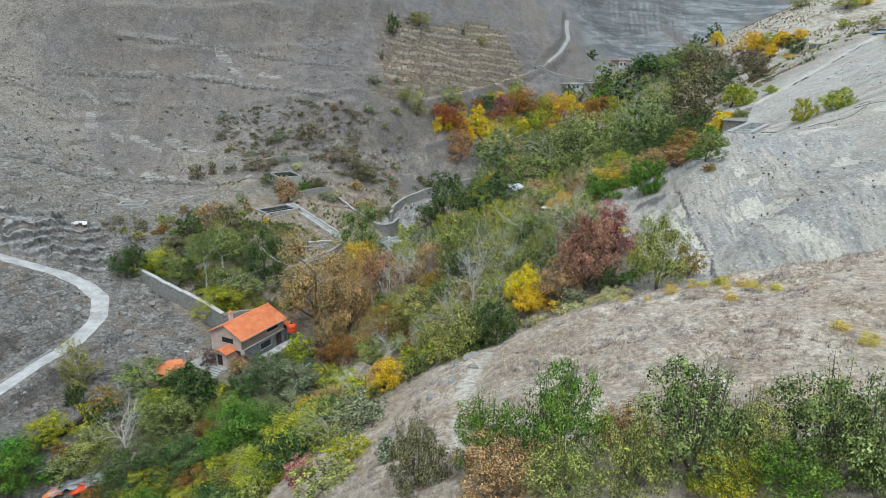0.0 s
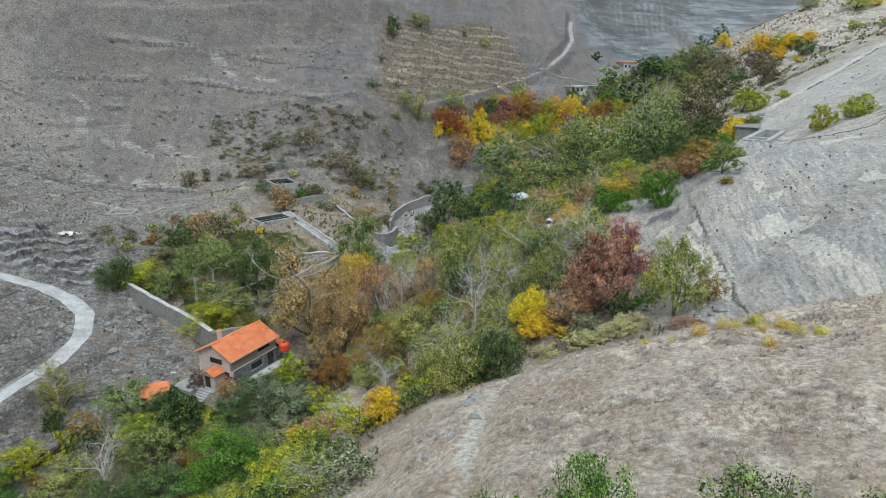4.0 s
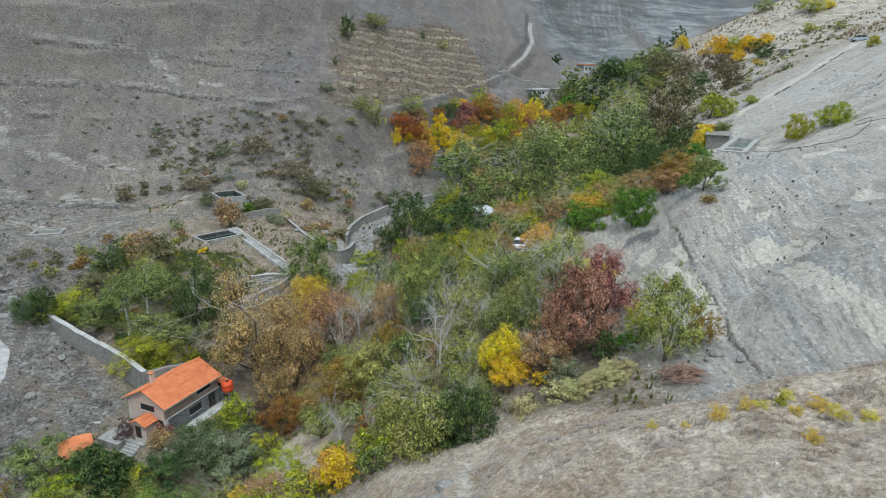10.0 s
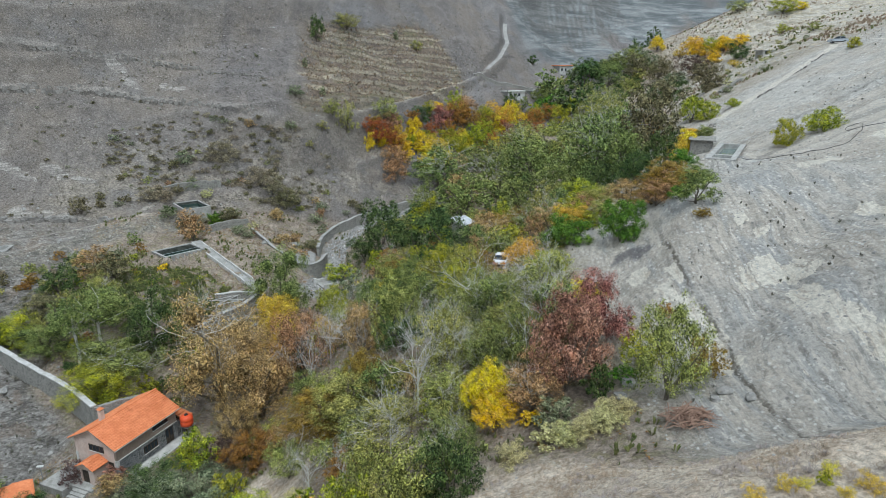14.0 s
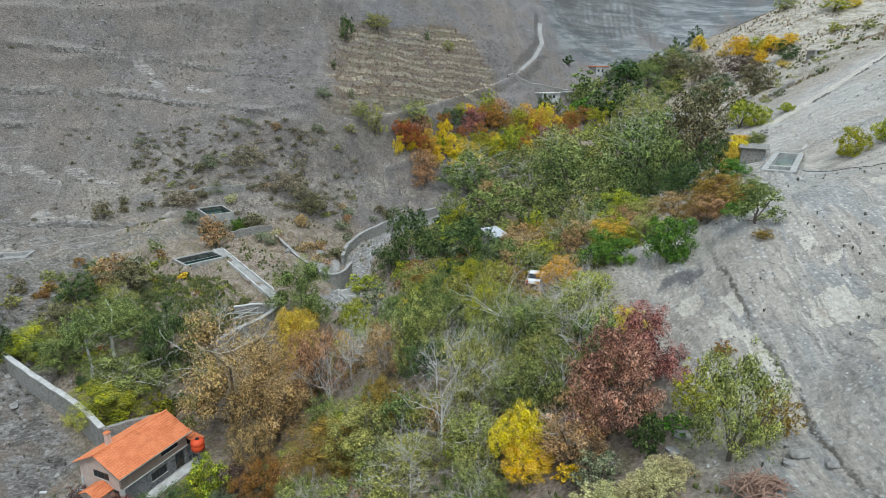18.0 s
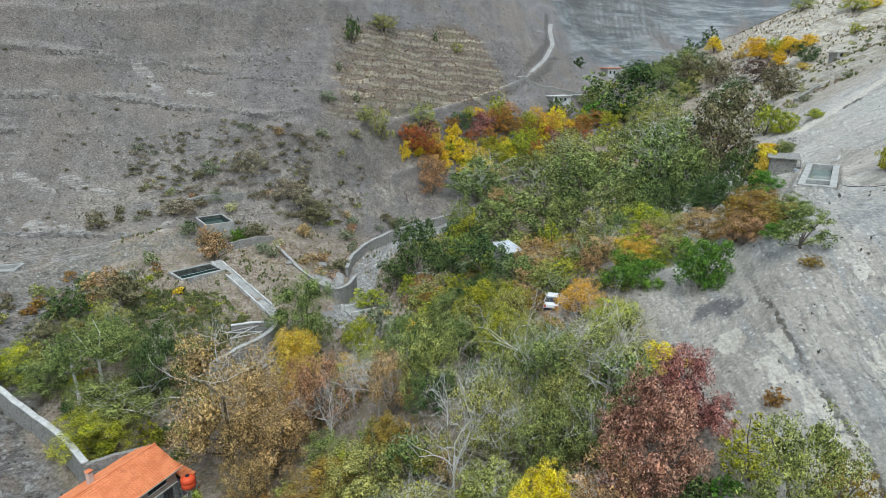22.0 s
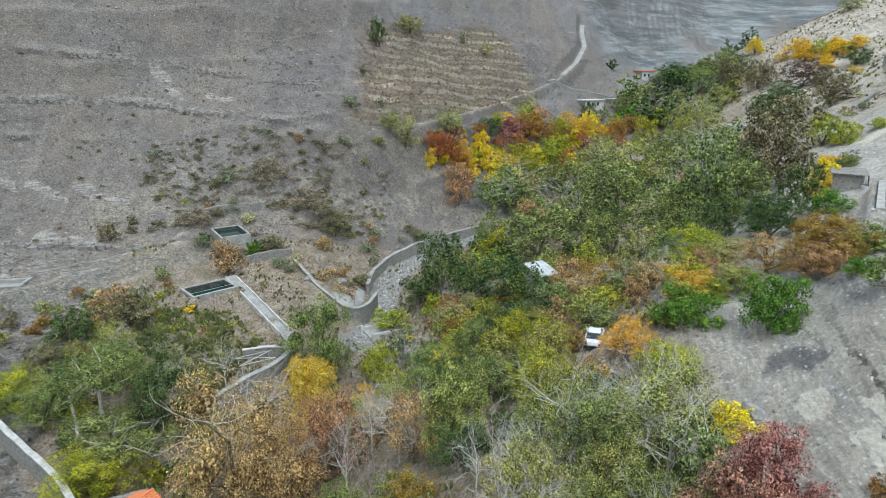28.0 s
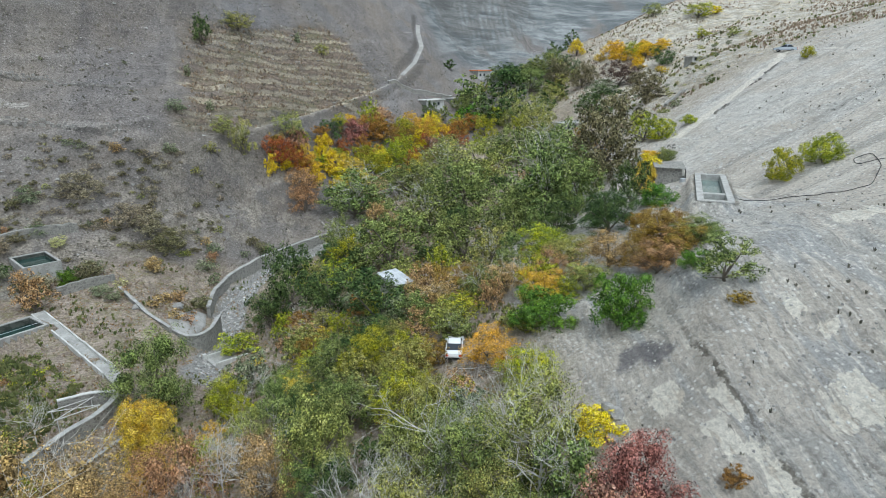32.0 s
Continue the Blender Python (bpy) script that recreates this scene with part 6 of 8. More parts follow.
def build_house():
    long, wide, low, eave, rise = 8.5, 6.0, 2.15, 4.05, 1.55
    root = thing("house", "two-storey stone and plaster house with an orange tiled roof", "house", pose(-28.15, 78.62, 18.85, 0, 0, 63))
    flat = Matrix.Identity(4)
    gable = pose(0, wide, 0, 0, 0, -90)
    part("plinth", Shape().box(-0.1, -0.1, -1.6, long + 0.1, wide + 0.1, 0.05, 0.03).mesh("plinth", CONCRETE), root)
    part("lower_wall", slab_with_holes(0, long, 0.05, low, 0.3, [(3.5, 5.4, 0.85, 1.75), (6.7, 7.9, 0.05, 2.0)], "lower_wall", HOUSE_STONE), root, "dark grey stone wall")
    part("upper_wall", slab_with_holes(0, long, low + 0.12, eave, 0.28, [(5.0, 7.2, 2.95, 3.65)], "upper_wall", TAN_PLASTER), root, "tan plastered wall")
    part("string_course", Shape().box(-0.06, -0.06, low, long + 0.06, 0.3, low + 0.12, 0.02).mesh("string_course", WHITEWASH), root)
    part("back_wall", Shape().box(0, wide - 0.3, 0.05, long, wide, eave).mesh("back_wall", PINK_PLASTER), root)
    part("lower_gable_wall", slab_with_holes(0.302, wide - 0.302, 0.05, low, 0.3, [(4.6, 5.5, 0.05, 1.95)], "lower_gable_wall", PINK_PLASTER), root, at=gable)
    part("upper_gable_wall", slab_with_holes(0.302, wide - 0.302, low + 0.003, eave, 0.3, [(2.2, 4.3, 2.85, 3.6)], "upper_gable_wall", PINK_PLASTER), root, at=gable)
    for x in (0.0, long - 0.3):
        part("gable_peak", Shape().rings([[(x, 0.0, eave + 0.002), (x, wide, eave + 0.002), (x, wide / 2, eave + rise - 0.15)], [(x + 0.3, 0.0, eave + 0.002), (x + 0.3, wide, eave + 0.002), (x + 0.3, wide / 2, eave + rise - 0.15)]]).mesh("gable_peak", PINK_PLASTER), root)
    part("end_wall", Shape().box(long - 0.3, 0.302, 0.05, long, wide - 0.302, eave).mesh("end_wall", PINK_PLASTER), root)
    for k in (0.28, 0.0):
        part("corner_pillar", Shape().box(-0.05, -0.04 if k else wide - 0.3, 0.05, 0.28, 0.3 if k else wide + 0.04, low, 0.02).mesh("corner_pillar", WHITEWASH), root)
    window(root, 3.5, 5.4, 0.85, 1.75, 4, flat)
    window(root, 5.0, 7.2, 2.95, 3.65, 4, flat)
    window(root, 2.2, 4.3, 2.85, 3.6, 4, gable)
    for x in (6.7, 7.32):
        leaf = part("door", Shape().box(x, 0.06, 0.06, x + 0.56, 0.12, 1.98, 0.01).mesh("door", DARK_WOOD), root, "dark glazed door leaf")
        part("pane", Shape().box(x + 0.1, 0.045, 0.9, x + 0.46, 0.055, 1.85).mesh("pane", GLASS), leaf)
    side = part("door", Shape().box(4.6, 0.06, 0.06, 5.5, 0.12, 1.95, 0.01).mesh("door", DARK_WOOD), root, "dark wooden side door", gable)
    part("handle", Shape().box(5.32, 0.0, 0.95, 5.38, 0.05, 1.1).mesh("handle", METAL), side)
    over = 0.42
    drop = rise / (wide / 2) * over
    roof = part("roof", Shape().rings([[(-over, -over, eave - drop - 0.12), (-over, wide / 2, eave + rise - 0.12), (-over, wide + over, eave - drop - 0.12), (-over, wide + over, eave - drop), (-over, wide / 2, eave + rise), (-over, -over, eave - drop)],
                                       [(long + over, -over, eave - drop - 0.12), (long + over, wide / 2, eave + rise - 0.12), (long + over, wide + over, eave - drop - 0.12), (long + over, wide + over, eave - drop), (long + over, wide / 2, eave + rise), (long + over, -over, eave - drop)]]).mesh("roof", TAN_PLASTER), root)
    part("roof_slope", tiled_slope(-over, long + over, -over - 0.06, eave - drop, wide / 2, eave + rise, 13), roof, "orange roof tiles in courses")
    part("roof_slope", tiled_slope(-over, long + over, wide + over + 0.06, eave - drop, wide / 2, eave + rise, 13), roof, "orange roof tiles in courses")
    part("ridge", Shape().tube([(-over, wide / 2, eave + rise + 0.05), (long + over, wide / 2, eave + rise + 0.05)], [0.13, 0.13], 8).mesh("ridge", ROOF_TILE), roof)
    for y in (-over - 0.03, wide + over + 0.03):
        part("gutter", Shape().tube([(-over, y, eave - drop - 0.02), (long + over, y, eave - drop - 0.02)], [0.06, 0.06], 6).mesh("gutter", WHITEWASH), roof)
    stack = part("chimney", Shape().box(1.9, wide / 2 + 0.75, eave + 0.6, 2.4, wide / 2 + 1.2, eave + rise + 0.75, 0.02).mesh("chimney", PINK_PLASTER), root)
    part("chimney_cap", Shape().rings([[(1.82, wide / 2 + 0.67, eave + rise + 0.95), (2.48, wide / 2 + 0.67, eave + rise + 0.95), (2.48, wide / 2 + 1.28, eave + rise + 0.95), (1.82, wide / 2 + 1.28, eave + rise + 0.95)], [(2.1, wide / 2 + 0.95, eave + rise + 1.2), (2.2, wide / 2 + 0.95, eave + rise + 1.2), (2.2, wide / 2 + 1.0, eave + rise + 1.2), (2.1, wide / 2 + 1.0, eave + rise + 1.2)]]).mesh("chimney_cap", ROOF_TILE), stack, "orange pointed chimney cap")
    for x, y in ((1.95, 0.8), (2.33, 0.8), (1.95, 1.13), (2.33, 1.13)):
        part("cap_post", Shape().box(x - 0.03, wide / 2 + y - 0.03, eave + rise + 0.75, x + 0.03, wide / 2 + y + 0.03, eave + rise + 0.96).mesh("cap_post", PINK_PLASTER), stack)
    # porch on the gable end
    porch = part("porch", Shape().box(-1.7, 1.55, 0.05, -0.003, 1.75, 1.95).box(-1.7, 1.752, 0.05, -1.5, 2.3, 1.95).mesh("porch", PINK_PLASTER), root, "small plastered entrance porch")
    part("porch_floor", Shape().box(-2.6, 1.2, -0.5, -0.003, 5.8, 0.048, 0.02).mesh("porch_floor", CONCRETE), porch)
    part("porch_door", Shape().box(-1.62, 2.302, 0.06, -1.54, 3.3, 1.9, 0.01).mesh("porch_door", DARK_WOOD), porch, "dark open doorway")
    part("porch_slope", tiled_slope(-2.0, 0.0, 1.25, 1.95, 2.55, 2.6, 5, "porch_slope"), porch)
    part("porch_slope", tiled_slope(-2.0, 0.0, 3.85, 1.95, 2.55, 2.6, 5, "porch_slope"), porch)
    part("porch_ceiling", Shape().rings([[(-1.95, 1.3, 1.9), (-1.95, 3.8, 1.9), (-1.95, 2.55, 2.55)], [(-0.003, 1.3, 1.9), (-0.003, 3.8, 1.9), (-0.003, 2.55, 2.55)]]).mesh("porch_ceiling", TAN_PLASTER), porch)
    part("porch_post", Shape().box(-1.7, 3.4, 0.05, -1.5, 3.6, 1.93, 0.02).mesh("porch_post", PINK_PLASTER), porch)
    for k in range(4):
        part("porch_step", Shape().box(-3.0 - 0.35 * k, 1.6, -0.9, -2.605 - 0.35 * k, 3.6, -0.1 - 0.16 * k, 0.02).mesh("porch_step", CONCRETE), porch)
    # veranda along the stone wall
    part("veranda_slab", Shape().box(-0.4, -1.35, -0.18, long + 1.4, -0.105, 0.02, 0.03).mesh("veranda_slab", WHITEWASH), root, "white concrete veranda edge")
    part("veranda_base", Shape().box(-0.2, -1.2, -2.4, long + 1.3, -0.11, -0.185).mesh("veranda_base", RUBBLE), root)
    annex = part("annex", Shape().box(long + 0.003, 0.2, -0.2, long + 1.5, 2.2, 2.0).mesh("annex", HOUSE_STONE), root)
    part("annex_roof", tiled_slope(long + 0.45, long + 1.8, -0.9, 2.35, 2.4, 2.9, 6, "annex_roof"), annex, "small orange tiled canopy")
    part("annex_beam", Shape().box(long + 0.45, -0.85, 2.2, long + 1.75, 2.35, 2.33).mesh("annex_beam", DARK_WOOD), annex)
    for x in (long + 0.6, long + 1.6):
        part("annex_post", Shape().box(x - 0.06, -0.85, 0.02, x + 0.06, -0.73, 2.2).mesh("annex_post", DARK_WOOD), annex)
    # patio and railing on the uphill side
    patio = part("patio", Shape().box(-3.6, 4.2, -0.9, 0.6, 7.6, -0.02, 0.03).mesh("patio", CONCRETE), root)
    for k in range(6):
        part("rail_post", Shape().tube([(-3.5 + 0.8 * k, 7.5, -0.02), (-3.5 + 0.8 * k, 7.5, 0.95)], [0.025, 0.025], 5).mesh("rail_post", METAL), patio)
    for z in (0.5, 0.93):
        part("handrail", Shape().tube([(-3.5, 7.5, z), (0.5, 7.5, z)], [0.025, 0.025], 5).mesh("handrail", METAL), patio)
    return root


def build_water_barrel():
    root = thing("water_barrel", "red plastic water tank on a metal stand by the house", "water tank", pose(-22.9, 85.6, 18.9, 0, 0, 63))
    part("barrel", Shape().rings([[(r * math.cos(a), r * math.sin(a), z) for a in (k * math.pi / 8 for k in range(16))] for r, z in ((0.55, 1.9), (0.72, 2.0), (0.74, 2.5), (0.70, 2.55), (0.74, 2.6), (0.74, 3.0), (0.5, 3.2), (0.2, 3.25))]).mesh("barrel", RED_PLASTIC, True), root)
    part("lid", Shape().rings([[(r * math.cos(a), r * math.sin(a), z) for a in (k * math.pi / 6 for k in range(12))] for r, z in ((0.22, 3.2), (0.22, 3.32), (0.1, 3.36))]).mesh("lid", RUBBER), root)
    for x, y in ((-0.5, -0.5), (0.5, -0.5), (-0.5, 0.5), (0.5, 0.5)):
        part("stand_leg", Shape().tube([(x, y, -1.2), (x, y, 1.9)], [0.04, 0.04], 5).mesh("stand_leg", METAL), root)
    part("stand_top", Shape().box(-0.65, -0.65, 1.84, 0.65, 0.65, 1.9).mesh("stand_top", METAL), root)


def build_hut():
    z = level(-37.2, 75.7)
    root = thing("garden_hut", "small hut under a sagging orange tarpaulin roof", "hut", pose(-37.2, 75.7, z, 0, 0, 30))
    for x0, y0, x1, y1 in ((-1.3, -1.15, 1.3, -1.05), (-1.3, 1.05, 1.3, 1.15), (-1.3, -1.05, -1.2, 1.05), (1.2, -1.05, 1.3, 1.05)):
        part("hut_wall", Shape().box(x0, y0, -0.3, x1, y1, 1.75).mesh("hut_wall", DARK_WOOD), root)
    rows = []
    for i in range(9):
        for j in range(9):
            u, v = i / 4 - 1, j / 4 - 1
            rows.append((u * 1.75, v * 1.6, 2.1 + 0.28 * v + 0.12 * u - 0.22 * u * u + 0.07 * rng.standard_normal()))
    top = len(rows)
    verts = rows + [(x, y, z - 0.06) for x, y, z in rows]
    faces = [(i * 9 + j, (i + 1) * 9 + j, (i + 1) * 9 + j + 1, i * 9 + j + 1) for i in range(8) for j in range(8)]
    rim = [i * 9 for i in range(9)] + [72 + j for j in range(1, 9)] + [i * 9 + 8 for i in range(7, -1, -1)] + list(range(7, 0, -1))
    faces += [tuple(top + k for k in f[::-1]) for f in faces] + [(a, b, b + top, a + top) for a, b in zip(rim, rim[1:] + rim[:1])]
    part("hut_roof", mesh_of("hut_roof", verts, faces, ROOF_TILE, True), root, "crumpled orange sheet roof")


def build_lamp_post():
    root = thing("lamp_post", "thin metal post with a white lamp beside the hut", "lamp", pose(-36.4, 79.4, level(-36.4, 79.4)))
    part("post", Shape().tube([(0, 0, -0.2), (0, 0, 2.6)], [0.05, 0.04], 6).mesh("post", METAL), root)
    part("lamp_head", Shape().box(-0.35, -0.14, 2.6, 0.35, 0.14, 2.74, 0.03).mesh("lamp_head", WHITEWASH), root)


def build_car(name, label, place, turn, paint, tilt=(0, 0)):
    """A four-door saloon: body shell, cabin with panes, bumpers, lights and wheels."""
    root = thing(name, label, "car", pose(*place, tilt[0], tilt[1], turn))
    side = [(-2.15, 0.35), (-2.2, 0.62), (-2.1, 0.88), (-1.35, 0.96), (1.05, 0.92), (2.0, 0.78), (2.15, 0.58), (2.1, 0.35)]
    part("body", Shape().rings([[(x * s, y, z) for x, z in side] for y, s in ((-0.82, 0.985), (-0.78, 1.0), (0.78, 1.0), (0.82, 0.985))]).mesh("body", paint), root)
    cabin = [(-1.5, 0.95), (-0.95, 1.38), (0.2, 1.42), (1.05, 0.93)]
    part("cabin", Shape().rings([[(x, y * (0.82 if z > 1.2 else 1.0), z) for x, z in cabin] for y in (-0.74, 0.74)]).mesh("cabin", GLASS), root, "dark glazed cabin")
    part("roof_panel", Shape().box(-0.98, -0.6, 1.385, 0.22, 0.6, 1.45, 0.05).mesh("roof_panel", paint), root)
    for y in (-0.75, 0.75):
        part("pillar", Shape().tube([(-0.3, y, 0.95), (-0.35, y * 0.83, 1.4)], [0.04, 0.04], 5).mesh("pillar", paint), root)
        part("sill_trim", Shape().box(-1.0, y * 1.1 - 0.01, 0.3, 1.0, y * 1.1 + 0.01, 0.4).mesh("sill_trim", RUBBER), root)
        part("mirror", Shape().box(0.75, y * 1.2 - 0.06, 0.92, 0.9, y * 1.2 + 0.06, 1.04, 0.02).mesh("mirror", paint), root)
        part("headlight", Shape().box(2.05, y * 0.8 - 0.15, 0.58, 2.17, y * 0.8 + 0.15, 0.7, 0.02).mesh("headlight", GLASS), root)
        part("tail_light", Shape().box(-2.22, y * 0.85 - 0.14, 0.62, -2.12, y * 0.85 + 0.14, 0.8, 0.02).mesh("tail_light", RED_PLASTIC), root)
        for x in (-1.3, 1.3):
            wheel = part("wheel", Shape().rings([[(x + r * math.cos(a), y + d * (1 if y > 0 else -1), 0.3 + r * math.sin(a)) for a in (k * math.pi / 8 for k in range(16))] for r, d in ((0.25, -0.1), (0.3, -0.07), (0.3, 0.07), (0.25, 0.1))]).mesh("wheel", RUBBER), root)
            part("rim", Shape().rings([[(x + 0.18 * math.cos(a), y + d * (1 if y > 0 else -1), 0.3 + 0.18 * math.sin(a)) for a in (k * math.pi / 6 for k in range(12))] for d in (0.09, 0.115)]).mesh("rim", METAL), wheel)
    for x0, x1 in ((-2.25, -2.12), (2.1, 2.22)):
        part("bumper", Shape().box(x0, -0.78, 0.33, x1, 0.78, 0.52, 0.03).mesh("bumper", RUBBER), root)
    return root


def build_shed():
    z = level(14.6, 118.2)
    root = thing("garden_shed", "low block shed with a pale sheet-metal roof under trees", "shed", pose(14.6, 118.2, z, 0, 0, 24))
    high = 36.2 - z
    for x0, y0, x1, y1 in ((-1.4, -1.9, 1.4, -1.7), (-1.4, 1.7, 1.4, 1.9), (-1.4, -1.7, -1.2, 1.7), (1.2, -1.7, 1.4, 1.7)):
        part("shed_wall", Shape().box(x0, y0, -1.0, x1, y1, high).mesh("shed_wall", CONCRETE), root)
    for k in range(4):
        x = -1.6 + 0.8 * k
        part("roof_sheet", Shape().rings([[(x, -2.3, high + 0.02), (x, 2.3, high + 0.55), (x, 2.3, high + 0.6), (x, -2.3, high + 0.07)], [(x + 0.4, -2.3, high + 0.08), (x + 0.4, 2.3, high + 0.61), (x + 0.4, 2.3, high + 0.66), (x + 0.4, -2.3, high + 0.13)], [(x + 0.79, -2.3, high + 0.02), (x + 0.79, 2.3, high + 0.55), (x + 0.79, 2.3, high + 0.6), (x + 0.79, -2.3, high + 0.07)]]).mesh("roof_sheet", SHEET_METAL), root)
    part("shed_door", Shape().box(-0.5, -1.96, 0.0, 0.5, -1.905, 1.9).mesh("shed_door", DARK_WOOD), root)


build_house()
build_water_barrel()
build_hut()
build_lamp_post()
build_car("car", "white saloon car parked under yellow trees", (16.2, 94.6, level(16.2, 94.6) + 0.02), 72, CAR_WHITE)
build_car("car", "silver saloon car parked on the hillside track", (103.4, 154.0, level(103.4, 154.0) + 0.03), 132, CAR_SILVER)
build_shed()


# ---------------------------------------------------------------- smaller built things
def build_net_frame():
    z = level(-23.6, 110.6)
    root = thing("trellis_frame", "whitewashed pole frame with wire on the garden terrace", "trellis", pose(-23.4, 110.8, z, 0, 0, 30))
    for x, y in ((-2, -1.2), (2, -1.2), (2, 1.2), (-2, 1.2)):
        part("frame_post", Shape().tube([(x, y, -0.3), (x, y, 1.5)], [0.06, 0.05], 6).mesh("frame_post", WHITEWASH), root)
    for a, b in (((-2.3, -1.2, 1.5), (2.3, 1.2, 1.55)), ((-2.3, 1.2, 1.5), (2.3, -1.2, 1.55)), ((-2.3, 1.2, 1.52), (2.3, 1.2, 1.52)), ((-2.3, -1.2, 1.52), (2.3, -1.2, 1.52))):
        part("frame_pole", Shape().tube([a, b], [0.06, 0.05], 6).mesh("frame_pole", WHITEWASH), root)


def build_culvert():
    z = level(-8.2, 127.2)
    root = thing("culvert", "small concrete culvert with white parapets", "culvert", pose(-8.6, 126.8, z, 0, 0, 28))
    part("deck", Shape().box(-2.4, -1.6, -0.4, 2.4, 1.6, 0.35, 0.04).mesh("deck", CONCRETE), root)
    for y in (-1.75, 1.45):
        part("parapet", Shape().box(-2.3, y, -0.4, 2.3, y + 0.3, 0.95, 0.04).mesh("parapet", WHITEWASH), root)
    part("post", Shape().box(-2.9, 1.3, -0.4, -2.4, 1.8, 1.25, 0.04).mesh("post", WHITEWASH), root)


def build_shelter():
    z = level(57.0, 122.6)
    root = thing("stone_shelter", "rough stone shelter under a grey tarpaulin", "shelter", pose(57.0, 122.4, z, 0, 0, 60))
    for x0, y0, x1, y1 in ((-2.2, -1.8, -1.8, 1.8), (1.8, -1.8, 2.2, 1.8), (-1.8, 1.4, 1.8, 1.8)):
        part("shelter_wall", Shape().box(x0, y0, -1.5, x1, y1, 1.9, 0.05).mesh("shelter_wall", RUBBLE), root)
    part("shelter_roof", Shape().rings([[(-2.6, -2.3, 1.9), (2.6, -2.2, 2.15), (2.6, 2.2, 2.0), (-2.6, 2.1, 1.95)], [(-2.6, -2.3, 2.02), (2.6, -2.2, 2.3), (2.6, 2.2, 2.12), (-2.6, 2.1, 2.05)]]).mesh("shelter_roof", RUBBLE), root)
    part("shelter_sheet", Shape().rings([[(-2.5, -2.6, -1.2), (-0.6, -2.7, -1.3), (-0.8, -2.3, 1.9), (-2.5, -2.3, 1.9)], [(-2.5, -2.55, -1.2), (-0.6, -2.65, -1.3), (-0.8, -2.25, 1.9), (-2.5, -2.25, 1.9)]]).mesh("shelter_sheet", CONCRETE), root, "grey hanging sheet")
    part("barrel", Shape().tube([(-3.2, -1.9, -0.2), (-3.2, -1.9, 0.7)], [0.42, 0.42], 12).mesh("barrel", SHEET_METAL), root)


def build_fence():
    root = thing("wooden_fence", "weathered wooden rail fence beside the track", "fence", pose(86.6, 172.0, level(86.6, 172.0), 0, 0, 100))
    for k in range(5):
        x = -5 + 2.5 * k
        part("fence_post", Shape().tube([(x, 0, -0.8), (x + 0.05, 0, 1.5)], [0.11, 0.09], 6).mesh("fence_post", DARK_WOOD), root)
    for z in (0.5, 1.2):
        part("fence_rail", Shape().tube([(-5.2, 0, z), (0, 0.05, z + 0.08), (5.2, 0, z)], [0.08, 0.08, 0.08], 6).mesh("fence_rail", DARK_WOOD), root)


def build_farmhouse(x, y, turn, long, wide, high, label, roof_material=None):
    """A plain flat-roofed block house with windows and a door."""
    root = thing("farm_building", label, "house", pose(x, y, level(x, y), 0, 0, turn))
    holes = [(0.8 + 2.2 * k, 1.9 + 2.2 * k, 1.0, 2.0) for k in range(int((long - 1) / 2.2))]
    part("front_wall", slab_with_holes(0, long, -1.5, high, 0.3, holes, "front_wall", WHITEWASH), root)
    for h in holes:
        part("pane", Shape().box(h[0], 0.15, h[2], h[1], 0.2, h[3]).mesh("pane", GLASS), root)
    part("back_wall", Shape().box(0, wide - 0.3, -1.5, long, wide, high).mesh("back_wall", CONCRETE), root)
    for x0 in (0, long - 0.3):
        part("side_wall", Shape().box(x0, 0.302, -1.5, x0 + 0.3, wide - 0.302, high).mesh("side_wall", CONCRETE), root)
    part("flat_roof", Shape().box(-0.4, -0.4, high + 0.003, long + 0.4, wide + 0.4, high + 0.3, 0.05).mesh("flat_roof", roof_material or CONCRETE), root)


def build_hose():
    line = [(50.2, 99.4), (53.8, 95.4), (55.4, 91.6), (57.8, 89.8), (62.4, 93.0), (65.9, 97.3), (64.4, 98.4), (62.8, 96.4), (64.8, 93.8), (70, 92), (80, 88)]
    pts, ways = ribbon(line, 0.5)
    shape = Shape().tube([(p.x, p.y, level(p.x, p.y) + 0.07) for p in pts], [0.035] * len(pts), 5)
    return tagged(new("irrigation_hose", shape.mesh("irrigation_hose", RUBBER)), "black irrigation hose lying across the slope", "hose")


def build_brush_pile(x, y, size, material, label):
    shape = Shape()
    base = level(x, y)
    for k in range(int(70 * max(1, size))):
        a, r, tilt = rng.uniform(0, 6.28), size * rng.uniform(0, 0.8), rng.uniform(-0.3, 0.3)
        p = Vector((x + r * math.cos(a), y + r * math.sin(a) * 0.7, base + 0.1 + 0.45 * size * rng.uniform(0, 1) * (1 - r / size)))
        b = rng.uniform(0, 6.28)
        w = Vector((math.cos(b), math.sin(b), tilt)) * rng.uniform(0.4, 0.9) * size
        shape.tube([p - w * 0.5, p + Vector((0, 0, 0.08)), p + w * 0.5], [0.035, 0.04, 0.015], 4)
    return tagged(new("brush_pile", shape.mesh("brush_pile", material)), label, "branches", kind="stuff")


